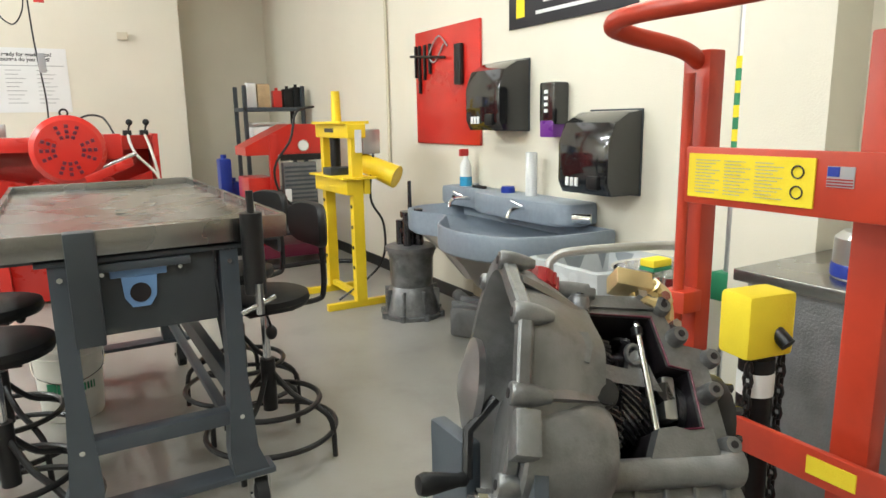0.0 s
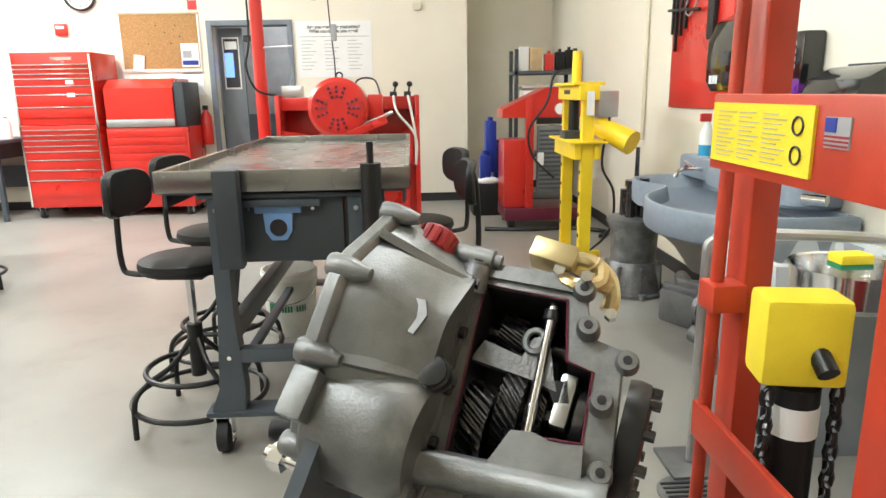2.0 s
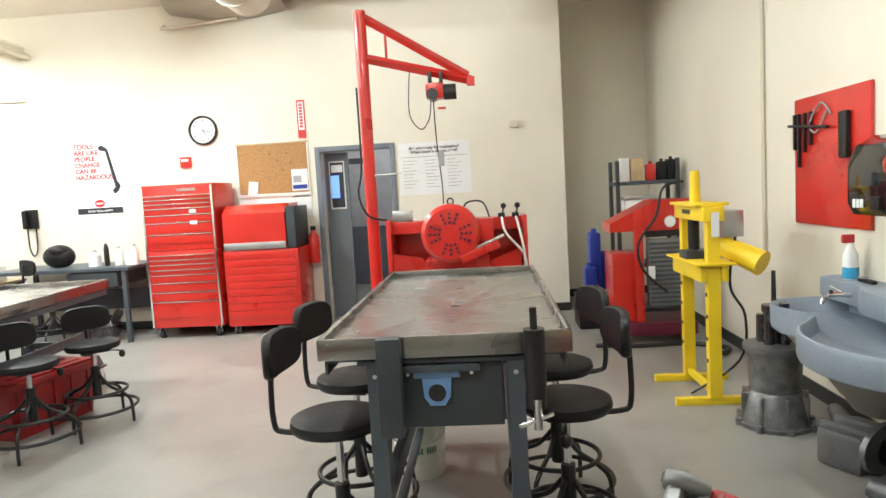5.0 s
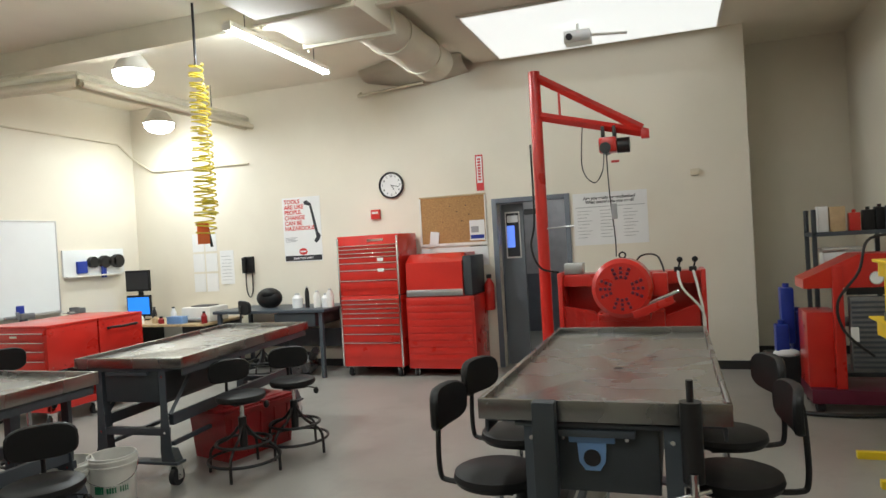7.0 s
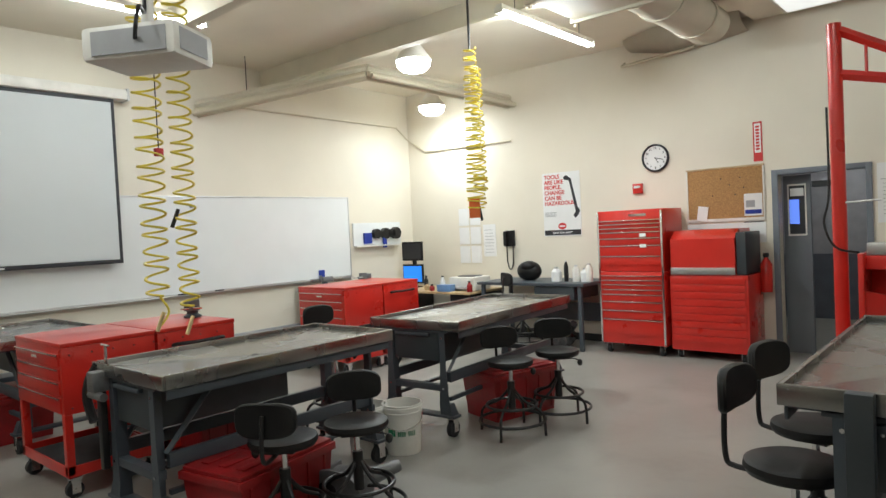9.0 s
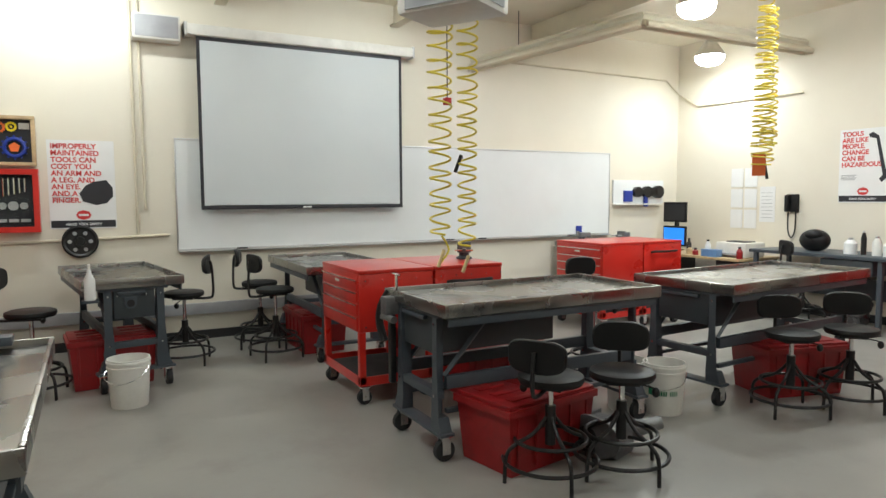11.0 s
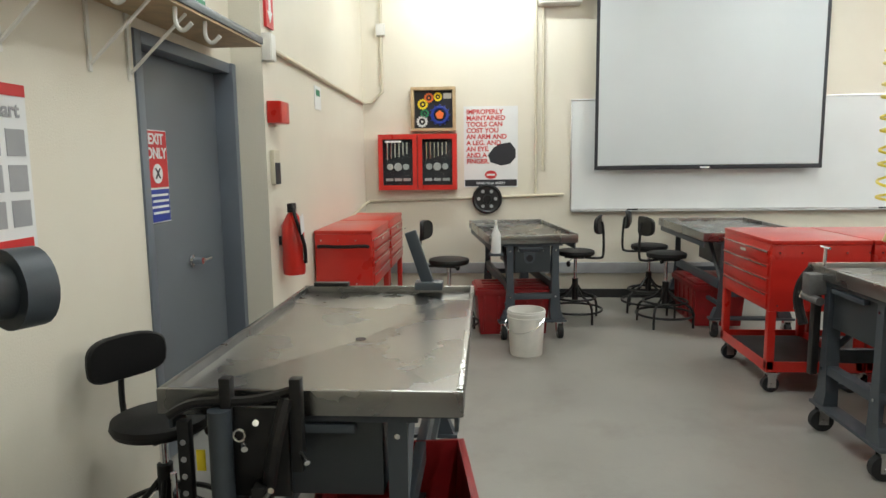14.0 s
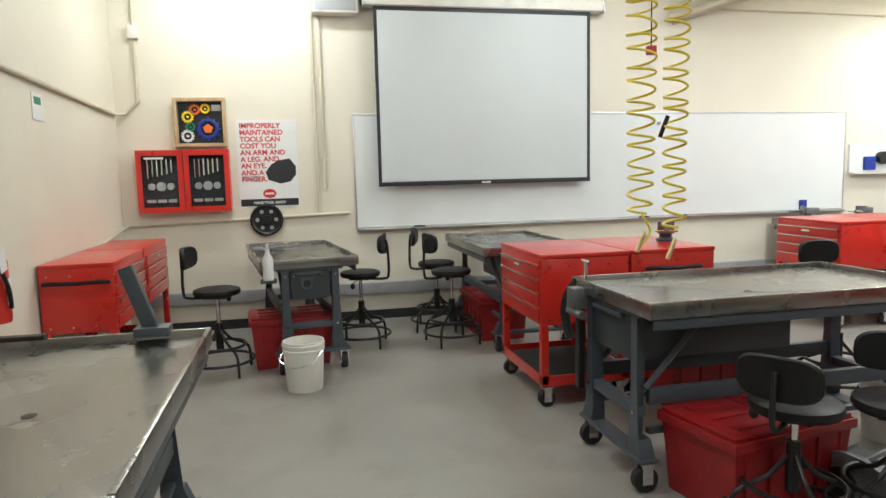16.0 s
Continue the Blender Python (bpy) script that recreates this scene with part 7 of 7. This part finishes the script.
for x, y, r, h, mm, lab in ((-5.1, 8.3, 0.035, 0.2, M_BLKM, "dark bottle"), (-5.0, 8.2, 0.04, 0.1, M_WOOD, "brown cup"), (-4.85, 8.15, 0.04, 0.08, M_TOTE, "red cup"), (-4.72, 8.25, 0.04, 0.2, M_PAPER, "white bottle"), (-4.1, 8.12, 0.04, 0.14, M_TOTE, "red bottle"), (-5.2, 8.15, 0.04, 0.12, M_PAPER, "white cup")):
    t = thing("desk_bottle", "small %s standing on the desk" % lab, "bottle", x, y, 0.735)
    part("body", lathe(B(), [(r, 0), (r, h * 0.7), (r * 0.5, h * 0.9), (r * 0.45, h)], seg=16), mm, t)
    part("cap", rod(B(), (0, 0, h), (0, 0, h + 0.02), r * 0.5), M_BLKM, t)
t = thing("blue_box", "small light blue box on the desk", "box", -4.55, 8.12, 0.735)
part("body", box(B(), -0.13, 0.13, -0.06, 0.06, 0, 0.09, 0.008), M_BLUE, t)
part("lid", box(B(), -0.135, 0.135, -0.065, 0.065, 0.09, 0.1, 0.004), M_BLUE, t)
t = thing("side_bench", "grey steel side bench against the wall", "workbench", -3.15, 8.55, 0)
part("top", box(B(), -0.85, 0.85, -0.38, 0.42, 0.84, 0.88, 0.005), M_GREY, t)
for x in (-0.8, 0.75):
    for y in (-0.33, 0.35):
        part("leg", box(B(), x, x + 0.05, y - 0.025, y + 0.025, 0, 0.84, 0.004), M_GREY, t)
part("drawer", box(B(), 0.1, 0.7, -0.36, 0.3, 0.66, 0.83, 0.006), M_DGREY, t)
part("rear_panel", box(B(), -0.8, 0.8, 0.3, 0.32, 0.3, 0.55), M_GREY, t)
t = thing("black_bag", "black bag slumped on the side bench", "bag", -3.35, 8.55, 0.88)
part("bag", ball(B(), (0, 0, 0.13), 0.19, (1.0, 0.7, 0.75)), M_BLACK, t)
part("flap", ball(B(), (0.02, -0.05, 0.2), 0.12, (1.0, 0.8, 0.6)), M_BLACK, t)
for x, r, h, mm in ((-2.85, 0.07, 0.17, M_PAPER), (-2.7, 0.03, 0.26, M_BLKM), (-2.55, 0.05, 0.2, M_WHITE), (-2.42, 0.06, 0.16, M_PAPER), (-2.36, 0.05, 0.22, M_WHITE)):
    t = thing("bench_bottle", "bottle or roll standing on the side bench", "bottle", x, 8.45, 0.88)
    part("body", lathe(B(), [(r, 0), (r, h * 0.75), (r * 0.6, h * 0.95), (r * 0.5, h)], seg=16), mm, t)
    part("cap", rod(B(), (0, 0, h), (0, 0, h + 0.02), r * 0.4), M_ALUM, t)
t = thing("machine_part", "dark scrap machine parts under the bench", "machine part", -2.75, 8.35, 0)
part("lump", ball(B(), (0, 0, 0.16), 0.2, (1, 0.8, 0.8)), M_GEAR, t)
part("arm", rod(B(), (0.1, 0, 0.2), (0.25, -0.1, 0.35), 0.05), M_BLKM, t)
part("drum", rod(B(), (-0.05, -0.15, 0.12), (-0.05, -0.05, 0.12), 0.11), M_GEAR, t)


# ---- coiled air hoses and ceiling projector ----
def coil(x, y, z0, z1, r, turns, lean=0.0, r1=None):
    n = turns * 14
    r1 = r if r1 is None else r1
    return [(x + lean * (i / n) + (r + (r1 - r) * i / n) * (1 + 0.12 * math.sin(i * 0.37)) * math.cos(2 * math.pi * i / 14), y + (r + (r1 - r) * i / n) * math.sin(2 * math.pi * i / 14), z0 + (z1 - z0) * i / n + 0.012 * math.sin(i * 0.21)) for i in range(n + 1)]


t = thing("air_hose", "pair of yellow coiled air hoses hanging from the ceiling", "air hose", -2.4, 2.85, 0)
part("hose", pipe(B(), coil(0.0, -0.11, 3.7, 1.3, 0.1, 26, 0.0, 0.07), 0.008, 6), M_HOSE, t)
part("hose", pipe(B(), coil(0.05, 0.09, 3.7, 1.22, 0.08, 30, -0.02, 0.06), 0.008, 6), M_HOSE, t)
part("hose_tail", pipe(B(), smooth_path([(0.0, -0.1, 1.3), (0.03, -0.06, 1.2), (0.02, -0.13, 1.1)], 5), 0.008, 6), M_HOSE, t)
for y, z in ((-0.14, 1.08), (0.06, 1.03), (0.0, 1.75)):
    part("coupler", rod(B(), (0.02, y, z), (0.02, y + 0.05, z + 0.12), 0.013, seg=10), M_BLKM if z > 1.5 else M_BRASS, t)
part("pull_chain", rod(B(), (0, -0.05, 2.25), (0, -0.05, 3.9), 0.004, seg=6), M_BLKM, t)
part("red_tag", box(B(), -0.02, 0.02, -0.075, -0.025, 2.22, 2.27, 0.004), M_INKRED, t)
part("ceiling_drop", rod(B(), (0, 0, 3.65), (0, 0, ZC), 0.02, seg=8), M_BLKM, t)
t = thing("air_hose", "yellow coiled air hose with an orange tag", "air hose", -2.15, 5.85, 0)
part("hose", pipe(B(), coil(0, 0, 3.4, 1.85, 0.06, 34, 0.0, 0.09), 0.008, 6), M_HOSE, t)
part("hose", pipe(B(), coil(0.02, 0.05, 3.2, 2.0, 0.05, 24, 0.0, 0.07), 0.008, 6), M_HOSE, t)
part("ceiling_drop", rod(B(), (0, 0, 3.38), (0, 0, ZC), 0.012, seg=8), M_BLKM, t)
part("orange_tag", box(B(), -0.08, 0.05, -0.02, -0.012, 1.75, 1.95), M_ORANGE, t)
part("coupler", rod(B(), (0.03, 0, 1.86), (0.06, 0, 1.72), 0.013), M_BLKM, t)

t = thing("projector", "white ceiling projector hung on a pole", "projector", -1.3, 2.24, 2.5, 30)
part("case", box(B(), -0.24, 0.24, -0.17, 0.17, 0, 0.16, 0.03), M_WHITE, t)
part("vent", box(B(), 0.241, 0.245, -0.13, 0.1, 0.03, 0.13), M_INKGRY, t)
part("port_panel", box(B(), -0.18, 0.2, -0.176, -0.171, 0.02, 0.13), M_INKGRY, t)
part("mount_pole", rod(B(), (0, 0, 0.16), (0, 0, ZC - 2.5), 0.03, seg=14), M_WHITE, t)
part("cable", pipe(B(), smooth_path([(0.05, -0.18, 0.08), (0.1, -0.24, 0.12), (0.08, -0.18, 0.22), (0.02, -0.05, 0.25), (0, -0.03, 0.5)], 6), 0.01, 6), M_BLKM, t)
t = thing("ceiling_camera", "small grey projector unit on a ceiling bracket", "projector", 1.05, 8.0, 3.66)
part("case", box(B(), -0.14, 0.14, -0.1, 0.1, 0, 0.13, 0.015), M_ALUM, t)
part("lens", rod(B(), (-0.08, -0.1, 0.06), (-0.08, -0.12, 0.06), 0.035), M_BLKM, t)
part("bracket", rod(B(), (0, 0, 0.13), (0, 0, 0.3), 0.015), M_WHITE, t)
part("side_arm", rod(B(), (0.14, 0, 0.08), (0.5, 0.05, 0.06), 0.015), M_WHITE, t)


# ---- south wall ----
t = thing("fire_extinguisher", "red fire extinguisher with a white tag and black hose", "extinguisher", -2.82, YS + 0.09, 0.82)
part("cylinder", lathe(B(), [(0.07, 0), (0.075, 0.02), (0.075, 0.33), (0.04, 0.4), (0.025, 0.42)], seg=22), M_RED, t)
part("valve", box(B(), -0.04, 0.05, -0.02, 0.02, 0.42, 0.48, 0.006), M_BLKM, t)
part("hose", pipe(B(), smooth_path([(0.05, 0.02, 0.45), (0.09, 0.06, 0.35), (0.05, 0.09, 0.2), (0.02, 0.085, 0.08)], 5), 0.012, 8), M_BLACK, t)
part("tag", box(B(), -0.02, 0.06, 0.09, 0.094, 0.3, 0.42, 0, pose(0, 0, 0, 0, 12, 0)), M_PAPER, t)
part("label", box(B(), -0.03, 0.03, 0.073, 0.077, 0.1, 0.24), M_PAPER, t)
part("bracket", box(B(), -0.03, 0.03, -0.088, -0.06, 0.2, 0.26), M_BLKM, t)
t = thing("alarm_box", "red steel alarm box on the wall", "alarm", -2.75, YS, 1.82)
part("case", box(B(), -0.09, 0.09, 0.002, 0.09, 0, 0.14, 0.006), M_RED, t)
part("cover", box(B(), -0.085, 0.085, 0.09, 0.095, 0.005, 0.135, 0.003), M_RED, t)
t = thing("wall_control", "beige and black wall control panel", "control panel", -2.74, YS, 1.43)
part("plate", box(B(), -0.06, 0.06, 0.002, 0.03, 0, 0.22, 0.005), M_PIPE, t)
part("screen", box(B(), -0.05, 0.05, 0.03, 0.035, 0.0, 0.14, 0.003), M_INKBLK, t)
t = thing("extinguisher_sign", "red and white extinguisher arrow sign", "sign", -2.75, YS, 2.42)
part("sheet", box(B(), -0.07, 0.07, 0.002, 0.02, 0, 0.4), M_INKRED, t)
part("arrow", prism(B(), [(-0.02, 0.2), (0.02, 0.2), (0.02, 0.1), (0.045, 0.1), (0, 0.03), (-0.045, 0.1), (-0.02, 0.1)], "y", 0.02, 0.022), M_PAPER, t)
for k in range(3):
    part("letter_bar", box(B(), -0.03, 0.03, 0.02, 0.022, 0.24 + 0.05 * k, 0.27 + 0.05 * k), M_PAPER, t)
t = thing("wall_notice", "small white and green wall notice", "sign", -3.95, YS, 2.0)
part("sheet", box(B(), -0.1, 0.1, 0.002, 0.006, 0, 0.19), M_PAPER, t)
part("green_mark", box(B(), -0.06, 0.06, 0.006, 0.008, 0.11, 0.16), M_GREEN, t)
t = thing("sensor_box", "small beige wall box at the conduit end", "junction box", -2.66, YS, 2.2)
part("box", box(B(), -0.05, 0.05, 0.002, 0.06, 0, 0.17, 0.008), M_WHITE, t)
part("cover", box(B(), -0.045, 0.045, 0.06, 0.065, 0.005, 0.165, 0.003), M_WHITE, t)
t = thing("wall_shelf", "grey wooden wall shelf on white steel brackets with hooks", "shelf", 0, YD, 2.24)
part("board", box(B(), -2.3, -0.3, 0.002, 0.32, 0, 0.04, 0.004), M_GREY, t)
part("under_board", box(B(), -2.3, -0.3, 0.01, 0.31, -0.012, 0.0), M_WOOD, t)
for x in (-1.4, -1.1, -0.6):
    bk = part("bracket", box(B(), x - 0.01, x + 0.01, 0.002, 0.012, -0.3, -0.012), M_WHITE, t)
    part("strut", rod(B(), (x, 0.012, -0.27), (x, 0.28, -0.02), 0.008, seg=6), M_WHITE, bk)
    part("hook", pipe(B(), smooth_path([(x - 0.2, 0.28, -0.012), (x - 0.2, 0.28, -0.08), (x - 0.2, 0.31, -0.11), (x - 0.2, 0.35, -0.08)], 5), 0.01, 8), M_WHITE, bk)
t = thing("exit_sign", "green and white lit-letter exit sign above the door", "sign", -2.05, YD, 2.3)
part("plate", box(B(), -0.16, 0.16, 0.002, 0.03, 0, 0.22, 0.004), M_PAPER, t)
words("lettering", "EXIT", 0.15, M_GREEN, t, pose(0, 0.032, 0.055, 90, 0, 180), "CENTER")
t = thing("parts_chart", "printed parts chart with a red heading on the wall", "poster", -0.58, YD, 1.16)
part("sheet", box(B(), -0.12, 0.3, 0.002, 0.006, 0, 0.68), M_PAPER, t)
part("red_band", box(B(), -0.12, 0.3, 0.006, 0.008, 0.64, 0.68), M_INKRED, t)
words("heading", "Chart", 0.07, M_INKGRY, t, pose(0.0, 0.008, 0.57, 90, 0, 180), "CENTER")
for k in range(3):
    for q in (-0.1, 0.02, 0.14):
        part("pictured_part", box(B(), q, q + 0.09, 0.006, 0.008, 0.2 + 0.12 * k, 0.29 + 0.12 * k), M_INKGRY, t)
part("pictured_box", box(B(), -0.1, 0.2, 0.006, 0.008, 0.05, 0.16), M_INKRED, t)
t = thing("bench_grinder", "dark grey bench grinder on a wall pedestal", "grinder", 0.32, -0.85, 0)
part("pedestal", box(B(), -0.06, 0.06, -0.06, 0.06, 0, 1.18, 0.01), M_GREY, t)
part("foot", box(B(), -0.18, 0.18, -0.18, 0.18, 0, 0.03, 0.005), M_GREY, t)
part("motor", rod(B(), (-0.02, 0.02, 1.27), (-0.28, 0.14, 1.27), 0.07, seg=24), M_DGREY, t)
part("wheel_guard", rod(B(), (-0.28, 0.14, 1.27), (-0.35, 0.172, 1.27), 0.1, seg=24), M_GREY, t)
part("switch_box", box(B(), -0.08, 0.08, -0.08, 0.08, 1.16, 1.2, 0.008), M_BLKM, t)

# on the benches
t = thing("spray_bottle", "clear spray bottle standing on the bench end", "bottle", -4.1, 0.52, 0.78)
part("body", lathe(B(), [(0.04, 0), (0.042, 0.02), (0.042, 0.16), (0.018, 0.21), (0.015, 0.24)], seg=18), M_PAPER, t)
part("nozzle", box(B(), -0.05, 0.02, -0.01, 0.01, 0.24, 0.28, 0.006), M_WHITE, t)
part("ledge", box(B(), -0.06, 0.06, -0.06, 0.06, -0.02, 0.0), M_GREY, t)
